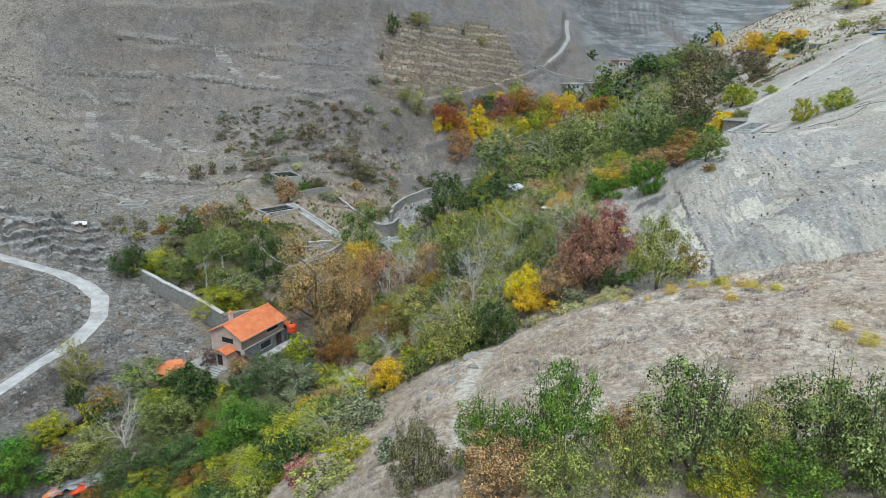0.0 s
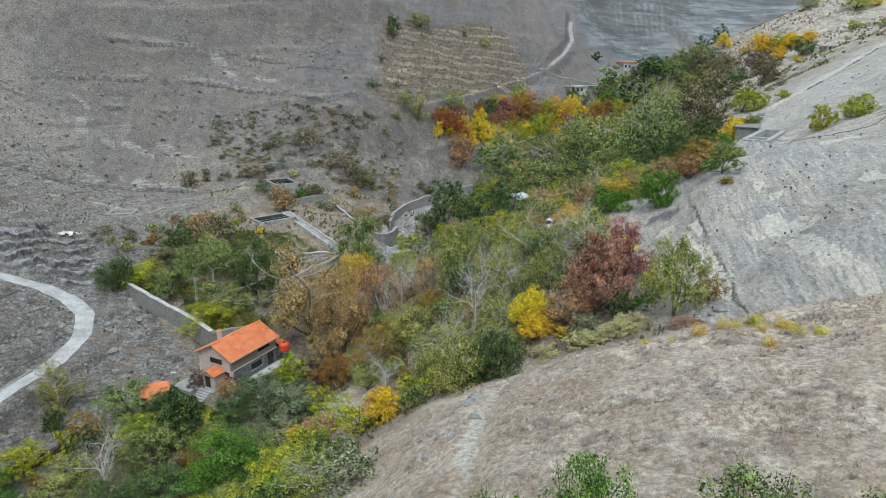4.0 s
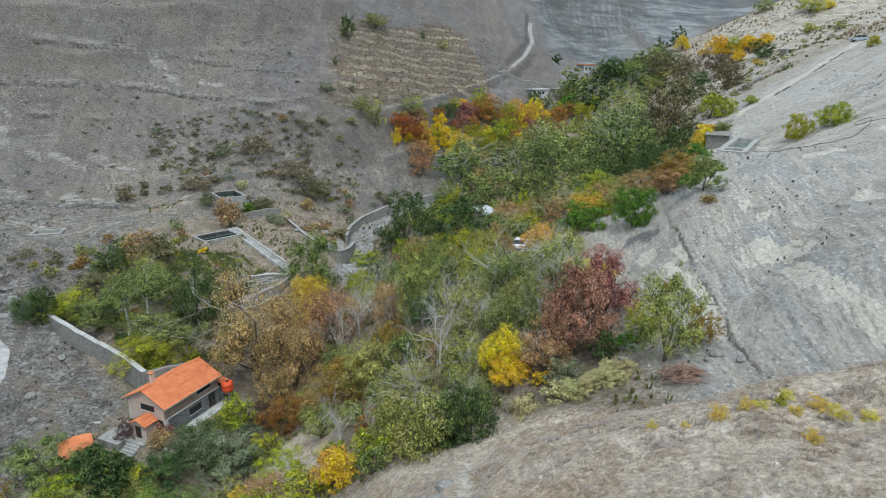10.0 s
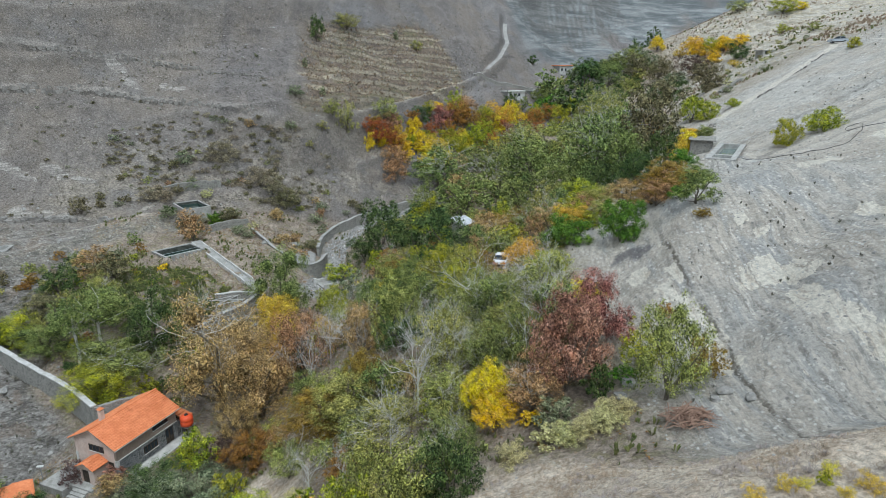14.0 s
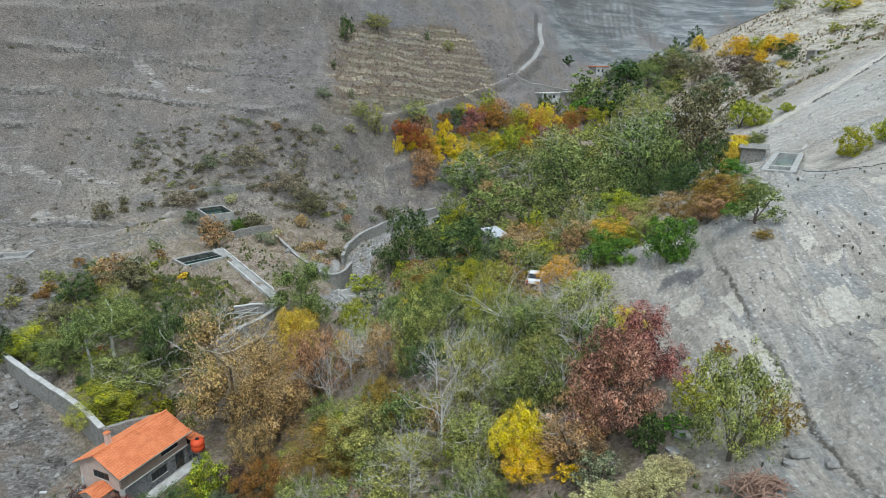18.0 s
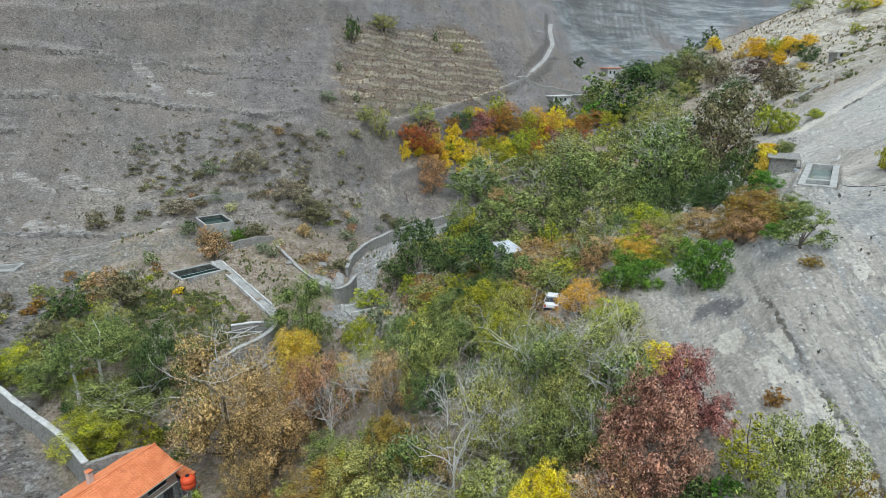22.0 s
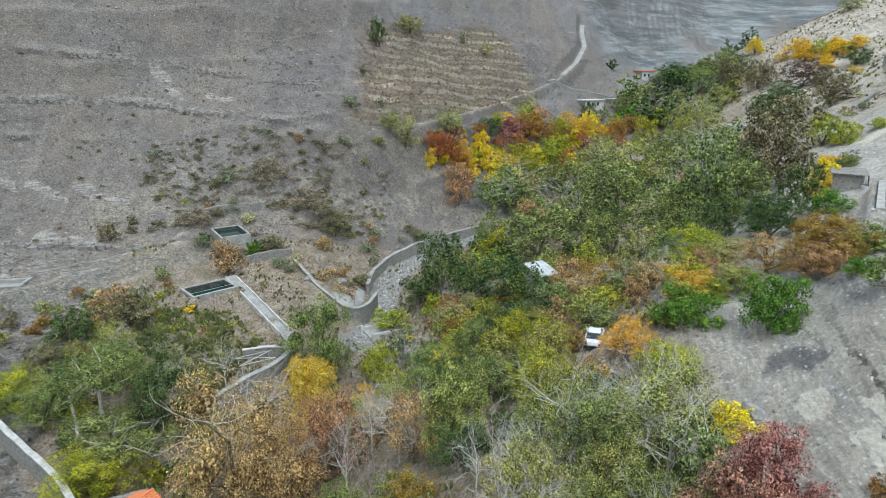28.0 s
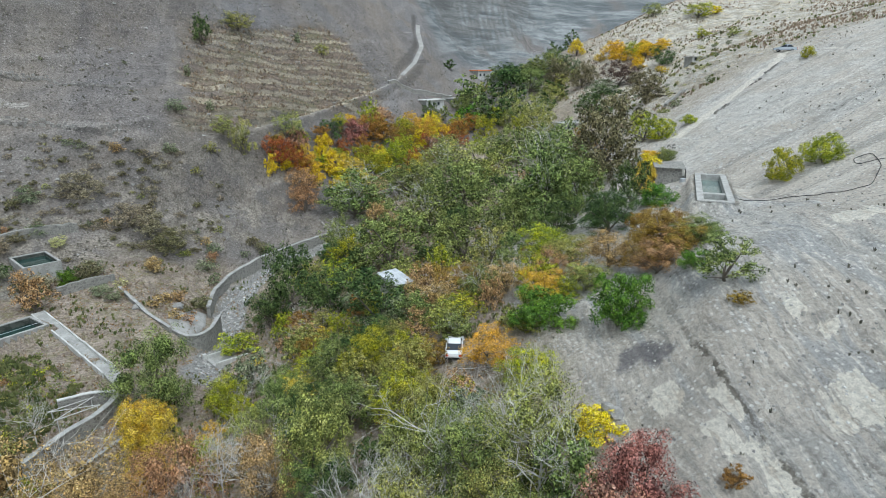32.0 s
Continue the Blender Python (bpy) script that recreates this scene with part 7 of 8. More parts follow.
def build_tarp_heap():
    x, y = -42.2, 59.6
    root = thing("scrap_heap", "heap of poles and faded red and blue sheets", "heap", pose(x, y, level(x, y), 0, 0, 20))
    for k, material in enumerate((ROOF_TILE, SHEET_METAL, RED_PLASTIC, SHEET_METAL)):
        cx, cy, h = -2.1 + 1.4 * k, 0.4 * math.sin(k * 2.1), 0.5 + 0.2 * (k % 2)
        grid = [(cx + (i / 3 - 1) * 1.0, cy + (j / 3 - 1) * 1.2, h * (1 - 0.4 * abs(i / 3 - 1)) + rng.normal(0, 0.07)) for i in range(7) for j in range(7)]
        verts = grid + [(a, b, c - 0.04) for a, b, c in grid]
        top = [(i * 7 + j, (i + 1) * 7 + j, (i + 1) * 7 + j + 1, i * 7 + j + 1) for i in range(6) for j in range(6)]
        rim = [i * 7 for i in range(7)] + [42 + j for j in range(1, 7)] + [i * 7 + 6 for i in range(5, -1, -1)] + list(range(5, 0, -1))
        part("sheet", mesh_of("sheet", verts, top + [tuple(49 + q for q in f[::-1]) for f in top] + [(a, b, b + 49, a + 49) for a, b in zip(rim, rim[1:] + rim[:1])], material), root)
    for k in range(9):
        a = rng.uniform(-0.7, 0.7)
        part("pole", Shape().tube([(-2.6 * math.cos(a), -2.6 * math.sin(a), 0.45), (2.6 * math.cos(a), 2.6 * math.sin(a), 0.8 + 0.05 * k)], [0.05, 0.04], 5).mesh("pole", SHEET_METAL), root)


def build_beam_wall():
    wall_line("timber_edging", [(-48.6, 63.4), (-46.2, 66.2), (-43.8, 69.2)], [1.0, 1.0, 0.9], 0.5, "dark timber edging along the lower path", "edging", DARK_WOOD, deep=1.8)


build_net_frame()
build_culvert()
build_shelter()
build_fence()
build_farmhouse(46, 236.5, 35, 8.5, 4.0, 2.6, "low pale block building below the far road", WHITEWASH)
build_farmhouse(57, 246, 40, 5.5, 4.0, 2.4, "small pale outbuilding below the far road")
build_farmhouse(73, 192, 20, 9.0, 4.5, 2.2, "flat-roofed concrete building among the trees")
build_farmhouse(128, 338, 25, 6.5, 5.0, 3.0, "small white house among trees up the valley", WHITEWASH)
build_farmhouse(76, 278, 30, 7.0, 5.0, 3.0, "pale house at the mouth of the side valley", ROOF_TILE)
build_farmhouse(118, 205, 10, 5.0, 3.0, 1.9, "low dark stone hut on the terrace")
build_hose()
build_brush_pile(20.4, 84.8, 1.3, TWIG_BARK, "pile of dry brown branches on bare soil")
build_brush_pile(20.8, 53.3, 2.2, RED_TWIG, "long heap of reddish dry brushwood")
build_brush_pile(22.6, 68.4, 1.2, TWIG_BARK, "pile of dry cut branches on shale")
build_tarp_heap()
build_beam_wall()


# ---------------------------------------------------------------- the apron above the stream wall
def build_apron():
    """A flat tongue of packed concrete rubble above the bend of the stream wall."""
    rim = [(-17.4, 134.4), (-16.2, 137.6), (-14.6, 140.6), (-12.8, 141.2), (-12.6, 137), (-13.2, 132.6), (-14.2, 129.8), (-15.8, 131.4)]
    cx, cy = sum(p[0] for p in rim) / 8, sum(p[1] for p in rim) / 8
    rings = [[(cx + (x - cx) * g, cy + (y - cy) * g, level(cx + (x - cx) * g, cy + (y - cy) * g) + h) for x, y in rim] for g, h in ((1.06, -0.3), (1.0, 0.10), (0.8, 0.2), (0.5, 0.26), (0.2, 0.3))]
    return tagged(new("stream_apron", Shape().rings(rings).mesh("stream_apron", DIRT_ROAD, True)), "flat grey apron of packed rubble beside the stream wall", "apron", kind="structure")


build_apron()

# where each plant stands: across, ahead, crown radius, height
PLANTS = {}
PLANTS["fore", "brown"] = [(-1.0, 21.3, 1.2, 3.0)]
PLANTS["fore", "bright"] = [(1.8, 21.3, 1.6, 2.2), (4.4, 20.5, 1.7, 2.8), (10.8, 16.4, 1.3, 1.4)]
PLANTS["fore", "ochre"] = [(2.0, 19.3, 1.7, 1.7), (7.3, 20.6, 1.4, 1.4)]
PLANTS["fore", "olive"] = [(4.3, 18.6, 1.6, 1.6), (6.7, 18.0, 1.4, 2.0), (10.2, 17.6, 1.1, 2.7)]
PLANTS["fore", "lime"] = [(6.9, 21.9, 0.7, 0.9), (9.3, 16.8, 1.2, 1.2)]
PLANTS["fore", "green"] = [(12.5, 16.8, 1.8, 2.7), (8.7, 18.3, 1.9, 2.8), (13.3, 16.0, 1.3, 3.0)]
PLANTS["bank", "bright"] = [(-48.4, 57.2, 3.4, 5.0), (-49.6, 60.8, 3.3, 3.9), (-22.8, 61.1, 4.6, 7.5)]
PLANTS["bank", "green"] = [(-39.6, 73.8, 3.8, 4.3), (-33.9, 66.9, 3.6, 5.6)]
PLANTS["bank", "conifer"] = [(-32.3, 70.7, 2.5, 8.5)]
PLANTS["bank", "lime"] = [(-14.8, 54.1, 3.4, 4.4), (-12.9, 68.0, 2.5, 3.8), (-8.8, 59.1, 2.2, 3.2), (-5.5, 30.4, 1.4, 1.4), (-32.8, 58.2, 3.0, 3.3)]
PLANTS["bank", "grey"] = [(-5.6, 37.2, 2.2, 2.5), (-23.8, 76.4, 2.5, 4.7), (-2.3, 25.7, 0.9, 1.0)]
PLANTS["bank", "yellow"] = [(-5.5, 58.0, 1.5, 4.1)]
PLANTS["bank", "deep"] = [(-35.6, 59.4, 4.2, 4.7), (-29.5, 60.7, 4.1, 5.3), (-27.1, 73.3, 2.9, 3.2), (-49.0, 72.6, 1.3, 3.4), (-55.5, 101.8, 3.0, 5.7)]
PLANTS["bank", "rust"] = [(-26.9, 56.4, 2.8, 3.2)]
PLANTS["bank", "olive"] = [(-19.2, 51.7, 2.8, 4.1), (-41.9, 63.2, 3.2, 3.7), (-6.1, 26.9, 1.6, 1.6), (-28.9, 70.6, 2.4, 3.4), (-50.0, 75.8, 2.3, 6.9)]
PLANTS["bank", "red"] = [(-9.0, 32.9, 1.4, 1.7)]
PLANTS["bank", "bare"] = [(-37.9, 63.4, 3.5, 9.9)]
PLANTS["yard", "plum"] = [(-32.9, 79.3, 1.5, 3.0), (-18.4, 83.4, 1.9, 4.1)]
PLANTS["yard", "red"] = [(-28.3, 78.5, 1.5, 2.0)]
PLANTS["yard", "ochre"] = [(-28.0, 76.5, 1.8, 2.0)]
PLANTS["yard", "grey"] = [(-25.0, 76.9, 2.5, 3.6), (-19.8, 77.2, 4.2, 4.8), (-2.0, 72.8, 1.8, 3.0)]
PLANTS["yard", "conifer"] = [(-31.4, 74.5, 1.1, 2.8)]
PLANTS["yard", "green"] = [(-22.9, 76.3, 1.8, 3.0)]
PLANTS["yard", "lime"] = [(-21.3, 82.4, 2.2, 4.7), (-22.1, 81.6, 1.8, 2.1)]
PLANTS["yard", "rust"] = [(-15.0, 81.8, 2.9, 5.3)]
PLANTS["yard", "olive"] = [(-12.9, 85.3, 1.5, 2.5)]
PLANTS["yard", "deep"] = [(-24.0, 77.7, 3.2, 3.6)]
PLANTS["yard", "bare"] = [(-6.4, 66.4, 2.5, 6.2), (-3.2, 64.5, 1.8, 4.5)]
PLANTS["garden", "brown"] = [(-43.5, 119.0, 3.0, 4.6), (-50.4, 109.9, 2.8, 3.8)]
PLANTS["garden", "ochre"] = [(-46.5, 120.7, 3.0, 5.0), (-35.0, 136.2, 2.9, 5.6)]
PLANTS["garden", "lime"] = [(-51.9, 104.6, 3.7, 4.2), (-35.4, 92.5, 4.3, 4.8)]
PLANTS["garden", "green"] = [(-46.0, 101.9, 4.0, 4.5), (-34.3, 95.9, 5.2, 5.8), (-40.1, 107.4, 3.1, 5.1), (-36.2, 106.2, 2.6, 4.0), (-15.6, 111.9, 4.3, 9.8)]
PLANTS["garden", "deep"] = [(-30.5, 99.7, 3.6, 9.3), (-32.6, 145.8, 1.2, 2.2), (-41.2, 143.4, 1.2, 1.5), (-49.5, 114.9, 3.0, 4.8), (-53.5, 101.8, 1.8, 5.5)]
PLANTS["garden", "olive"] = [(-41.5, 111.5, 2.6, 5.0), (-29.6, 104.8, 2.0, 4.0)]
PLANTS["garden", "yellow"] = [(-36.8, 123.6, 1.1, 1.3)]
PLANTS["garden", "bright"] = [(-33.0, 144.6, 1.5, 2.4)]
PLANTS["garden", "gold"] = [(-15.9, 107.9, 2.9, 4.6)]
PLANTS["garden", "bare"] = [(-32.5, 106.0, 2.1, 6.6), (-26.4, 107.6, 2.6, 5.1), (-33.2, 104.3, 2.1, 4.2)]
PLANTS["walnut", "deep"] = [(0.9, 138.9, 4.6, 10.4), (-2.6, 134.2, 3.6, 6.0), (6.5, 126.5, 5.3, 7.3), (11.6, 112.2, 4.6, 6.8), (39.3, 107.4, 3.3, 5.3), (45.7, 113.1, 2.7, 6.2), (82.0, 259.1, 6.8, 10.9), (69.0, 236.9, 6.1, 9.6), (37.5, 118.4, 3.2, 6.0)]
PLANTS["walnut", "green"] = [(15.8, 175.5, 7.7, 10.1), (17.6, 141.5, 6.6, 9.3), (26.9, 153.4, 6.7, 9.3), (34.5, 153.4, 6.4, 10.5), (41.7, 133.2, 6.4, 13.1), (52.6, 151.0, 5.6, 9.9), (34.9, 129.5, 4.6, 7.5), (27.6, 131.0, 5.1, 7.7), (56.7, 182.8, 6.1, 8.5), (45.9, 128.9, 4.2, 8.1), (29.7, 184.0, 6.7, 7.6), (64.1, 247.8, 6.3, 10.1), (10.7, 160.1, 3.8, 6.6)]
PLANTS["walnut", "olive"] = [(45.2, 174.6, 6.4, 9.3), (41.9, 192.8, 6.3, 8.6), (76.2, 220.0, 5.7, 8.9), (32.9, 185.2, 4.5, 6.4)]
PLANTS["walnut", "brown"] = [(53.4, 136.0, 6.2, 13.8)]
PLANTS["mid", "lime"] = [(32.6, 110.3, 3.4, 4.6), (26.9, 99.3, 2.2, 4.7), (65.1, 143.1, 2.4, 5.8), (8.7, 98.5, 2.5, 6.0), (3.2, 109.2, 2.0, 3.5), (-7.3, 127.7, 2.7, 3.1), (28.0, 95.5, 1.8, 2.5)]
PLANTS["mid", "bright"] = [(24.1, 91.5, 3.0, 4.1), (28.6, 86.0, 2.7, 5.2), (34.9, 85.4, 1.3, 1.8)]
PLANTS["mid", "rust"] = [(22.4, 109.2, 3.7, 4.6), (20.2, 120.3, 2.7, 4.6), (36.6, 91.6, 3.1, 4.2), (11.8, 93.1, 2.0, 3.6), (13.9, 94.1, 1.7, 3.1), (34.5, 91.2, 2.6, 3.1)]
PLANTS["mid", "ochre"] = [(25.2, 105.0, 3.1, 3.6), (34.0, 89.1, 2.3, 3.4), (14.2, 85.4, 1.8, 3.2), (30.3, 97.1, 1.4, 2.8), (33.8, 97.3, 3.1, 4.0), (36.6, 90.9, 2.0, 2.8)]
PLANTS["mid", "green"] = [(34.6, 80.8, 2.1, 3.8), (-0.8, 104.4, 2.7, 4.3), (5.4, 91.8, 2.6, 5.2), (38.9, 91.2, 2.4, 2.7)]
PLANTS["mid", "yellow"] = [(55.5, 124.8, 2.1, 4.8), (-4.1, 121.9, 1.2, 1.2)]
PLANTS["mid", "gold"] = [(17.7, 88.9, 2.5, 3.9)]
PLANTS["mid", "olive"] = [(-8.0, 114.4, 2.7, 4.0), (22.8, 91.8, 1.3, 1.7), (30.1, 94.9, 2.3, 3.2), (32.7, 104.1, 2.7, 3.8)]
PLANTS["grove", "russet"] = [(-0.1, 184.5, 4.4, 8.4), (4.3, 186.1, 3.0, 7.8), (24.4, 208.2, 6.3, 7.6), (51.7, 220.7, 4.6, 8.6), (33.6, 197.6, 3.2, 7.4), (20.7, 198.9, 3.2, 8.5), (39.6, 208.4, 3.4, 8.0), (59.3, 229.0, 3.9, 6.8)]
PLANTS["grove", "yellow"] = [(-1.6, 181.7, 2.0, 6.1), (10.4, 192.7, 3.5, 9.0), (14.1, 190.1, 3.8, 5.8), (43.2, 218.7, 4.5, 9.6), (37.3, 209.7, 3.5, 8.1), (7.9, 185.6, 3.0, 6.7), (1.4, 184.8, 2.1, 4.9), (12.4, 191.1, 3.7, 7.6), (26.0, 198.4, 3.5, 7.1), (33.6, 197.0, 3.1, 6.2)]
PLANTS["grove", "gold"] = [(16.5, 192.6, 5.4, 7.5), (5.8, 188.6, 3.0, 6.9), (6.4, 186.5, 3.3, 6.5), (40.1, 215.4, 4.3, 8.1)]
PLANTS["grove", "lime"] = [(33.8, 214.6, 4.4, 7.1), (27.3, 198.4, 4.8, 9.1), (22.2, 194.9, 3.9, 7.0), (60.9, 221.5, 4.7, 8.8), (69.4, 234.6, 4.0, 7.1), (20.5, 198.1, 3.9, 7.0), (31.6, 204.3, 4.1, 7.4), (14.5, 189.6, 3.0, 4.8)]
PLANTS["grove", "green"] = [(43.9, 205.1, 4.7, 7.6)]
PLANTS["grove", "deep"] = [(13.2, 200.9, 4.0, 5.5)]
PLANTS["grove", "olive"] = [(2.2, 192.1, 4.6, 7.1)]
PLANTS["grove", "ochre"] = [(27.9, 216.1, 5.3, 6.0), (4.8, 177.8, 4.2, 7.7)]
PLANTS["grove", "bright"] = [(58.3, 232.7, 4.9, 9.3)]
PLANTS["near", "ochre"] = [(-20.4, 91.4, 5.7, 12.9), (-15.1, 90.2, 4.6, 10.6), (-10.2, 93.8, 3.9, 9.5), (12.2, 61.8, 2.7, 4.3), (-1.7, 88.6, 2.6, 6.7)]
PLANTS["near", "rust"] = [(24.5, 58.4, 1.5, 3.0), (-6.3, 77.7, 4.1, 4.8), (-1.3, 79.8, 2.6, 4.8)]
PLANTS["near", "gold"] = [(-14.8, 104.1, 3.2, 7.4)]
PLANTS["near", "olive"] = [(20.9, 56.7, 2.5, 7.0), (-3.2, 74.8, 4.1, 5.8), (2.1, 87.1, 3.1, 7.7), (6.7, 72.3, 3.2, 7.4), (0.9, 68.3, 3.1, 3.5), (15.9, 75.3, 3.8, 6.9), (6.1, 66.2, 2.5, 4.5), (9.0, 79.2, 2.4, 6.2)]
PLANTS["near", "twig"] = [(-5.4, 87.4, 4.8, 9.1), (-2.7, 96.6, 3.2, 6.2)]
PLANTS["near", "bare"] = [(-3.4, 90.6, 3.8, 6.8), (7.6, 70.6, 3.4, 6.0), (-8.6, 90.2, 3.0, 6.6), (3.7, 70.1, 3.6, 8.0), (10.8, 77.4, 3.7, 7.9), (15.5, 71.9, 3.9, 6.8), (5.6, 76.2, 3.1, 6.7), (1.0, 67.8, 2.4, 5.1), (13.8, 78.1, 3.6, 5.4), (17.1, 79.6, 2.7, 5.8), (6.3, 76.8, 3.1, 4.9), (9.4, 73.6, 2.7, 4.9), (-11.6, 94.3, 4.0, 6.4), (-6.5, 94.6, 2.9, 6.4)]
PLANTS["near", "green"] = [(12.0, 75.2, 3.3, 6.4), (16.5, 70.5, 2.2, 5.5), (13.1, 67.7, 2.3, 5.6), (3.8, 103.1, 2.3, 4.5), (9.9, 68.7, 2.6, 5.4)]
PLANTS["near", "yellow"] = [(21.2, 75.7, 1.9, 2.0), (9.4, 61.9, 2.0, 2.9), (11.8, 60.1, 1.0, 1.1), (8.9, 62.9, 1.9, 5.2)]
PLANTS["near", "red"] = [(15.4, 62.9, 3.5, 8.2), (19.0, 66.4, 2.6, 6.6)]
PLANTS["near", "bright"] = [(19.6, 61.3, 1.1, 1.2)]
PLANTS["near", "lime"] = [(21.5, 62.1, 1.7, 3.5), (13.4, 85.2, 1.9, 2.6), (19.7, 84.4, 2.4, 2.7)]
PLANTS["slope", "deep"] = [(4.7, 53.7, 2.1, 4.8)]
PLANTS["slope", "olive"] = [(2.2, 54.6, 2.3, 4.8), (-1.6, 61.0, 1.7, 4.2), (0.7, 55.6, 2.0, 2.6)]
PLANTS["slope", "pale"] = [(12.2, 56.2, 1.2, 1.4), (13.5, 56.2, 1.3, 1.5), (14.9, 56.0, 1.3, 1.5), (16.3, 56.0, 1.4, 1.6), (17.5, 56.8, 1.3, 1.7), (9.6, 55.8, 1.3, 1.4), (-7.6, 66.2, 1.4, 1.5)]
PLANTS["slope", "lime"] = [(-1.5, 58.7, 1.0, 2.9), (18.1, 38.2, 0.3, 0.7), (58.6, 102.2, 2.0, 3.8), (63.6, 101.6, 2.2, 3.6)]
PLANTS["slope", "flax"] = [(15.0, 38.0, 0.55, 0.8), (16.5, 38.2, 0.42, 0.7), (17.2, 38.2, 0.35, 0.6), (18.8, 38.8, 0.4, 0.8), (18.3, 37.3, 0.32, 0.5), (19.5, 37.5, 0.55, 0.8), (19.7, 36.4, 0.5, 0.7), (17.5, 34.9, 0.42, 0.6), (13.6, 38.2, 0.25, 0.4), (12.2, 38.8, 0.3, 0.45), (20.8, 36.0, 0.45, 0.6), (19.3, 27.4, 0.5, 0.7), (19.3, 25.5, 0.5, 0.7)]
PLANTS["slope", "rust"] = [(33.9, 78.1, 0.9, 1.0), (25.2, 66.7, 0.8, 1.3)]
PLANTS["right", "lime"] = [(128.5, 254.7, 3.6, 6.1), (66.8, 139.6, 2.2, 3.8), (71.2, 154.7, 2.1, 3.3), (167.0, 272.6, 5.2, 3.5), (153.6, 250.9, 2.6, 3.7), (98.0, 142.2, 1.3, 2.3), (72.0, 139.5, 1.3, 1.8)]
PLANTS["right", "gold"] = [(55.3, 126.1, 1.4, 3.9), (50.6, 118.3, 1.7, 3.4), (122.5, 269.1, 2.4, 3.7), (116.6, 218.2, 2.0, 2.2)]
PLANTS["right", "bright"] = [(47.1, 109.6, 2.3, 3.1), (37.3, 90.5, 1.2, 1.2)]
PLANTS["right", "deep"] = [(83.5, 194.5, 6.4, 7.2), (124.5, 229.7, 4.7, 6.1), (88.8, 278.7, 6.5, 7.9), (80.7, 225.4, 4.6, 8.7), (97.0, 292.0, 5.9, 8.6)]
PLANTS["right", "brown"] = [(85.2, 175.1, 4.1, 8.3), (105.1, 268.7, 5.2, 10.3), (105.8, 248.8, 4.8, 8.7)]
PLANTS["right", "rust"] = [(39.8, 95.8, 2.5, 3.8), (40.3, 101.5, 2.0, 3.5)]
PLANTS["right", "olive"] = [(155.4, 235.9, 2.4, 3.4), (156.1, 287.9, 4.4, 3.0), (76.8, 242.9, 4.9, 9.4), (93.7, 246.3, 4.1, 7.4), (73.0, 211.1, 5.1, 7.7)]
PLANTS["right", "yellow"] = [(119.8, 283.5, 3.3, 6.9), (127.4, 267.1, 4.8, 6.2), (130.3, 250.1, 4.2, 5.8), (119.4, 236.2, 3.0, 3.8), (137.0, 251.5, 4.0, 5.0), (124.6, 257.5, 4.2, 5.6), (133.4, 258.0, 4.0, 5.4), (61.0, 133.3, 1.8, 1.8), (174.1, 272.0, 2.9, 2.9), (123.5, 243.0, 2.6, 3.6)]
PLANTS["right", "plum"] = [(106.4, 224.4, 5.8, 8.0)]
PLANTS["right", "grey"] = [(99.4, 222.9, 4.4, 5.4)]
PLANTS["right", "green"] = [(61.5, 129.8, 1.5, 2.5), (92.9, 265.4, 5.5, 10.8), (66.8, 239.7, 4.8, 6.6), (101.2, 277.3, 6.6, 9.3), (60.3, 244.3, 3.9, 6.9), (40.2, 90.8, 1.8, 2.0), (112.0, 290.0, 4.2, 6.0)]
PLANTS["hillside", "deep"] = [(-16.1, 206.7, 2.3, 7.8), (6.9, 227.2, 1.0, 3.1), (-18.9, 198.1, 0.9, 2.7), (-13.6, 185.4, 1.1, 2.1), (-9.7, 216.9, 1.0, 2.5), (62.6, 270.9, 2.7, 3.7), (-41.2, 142.0, 1.6, 1.7)]
PLANTS["hillside", "olive"] = [(-10.9, 181.6, 2.4, 4.2), (-7.5, 181.1, 2.4, 7.7), (-7.9, 216.8, 3.9, 4.4), (13.7, 228.8, 2.0, 3.4), (-34.8, 165.1, 3.4, 5.0), (-26.6, 161.7, 3.6, 4.5), (-23.8, 161.2, 2.9, 4.7)]
PLANTS["hillside", "lime"] = [(-13.5, 177.6, 1.6, 2.3)]
PLANTS["hillside", "grey"] = [(-19.7, 181.2, 2.0, 3.1), (-20.7, 158.8, 3.6, 4.3)]
PLANTS["hillside", "tan"] = [(-46.4, 148.6, 2.6, 3.0), (-43.8, 150.2, 2.2, 2.6)]
PLANTS["hillside", "ochre"] = [(-36.0, 142.6, 1.8, 3.4), (5.1, 181.5, 4.0, 7.2)]
PLANTS["hillside", "twig"] = [(-14.6, 171.4, 3.8, 5.9), (-7.3, 173.9, 3.1, 7.1), (-1.2, 173.9, 4.6, 8.5), (-20.3, 168.9, 3.8, 4.9), (4.2, 173.5, 3.9, 6.7), (-10.0, 167.6, 3.7, 5.5), (-28.4, 164.3, 3.7, 4.7), (-2.8, 178.4, 2.4, 7.5)]
PLANTS["grove", "rust"] = [(0.0, 186.2, 2.9, 6.7), (10.4, 196.2, 3.4, 7.1), (28.2, 209.2, 4.2, 7.7), (35.0, 209.8, 3.4, 6.8)]
PLANTS["grove", "red"] = [(4.3, 190.7, 3.7, 7.7), (19.5, 204.1, 4.8, 7.3), (40.8, 205.8, 3.7, 7.6)]
GROUPS = {"fore": "bushes on the near hill", "bank": "trees on the lower bank", "yard": "plants round the house", "garden": "trees in the walled garden",
          "walnut": "walnut trees of the wood", "mid": "trees by the shed", "grove": "autumn trees of the grove", "near": "trees in the gully", "slope": "bushes on the slopes",
          "right": "trees up the valley", "hillside": "shrubs on the far hillside"}
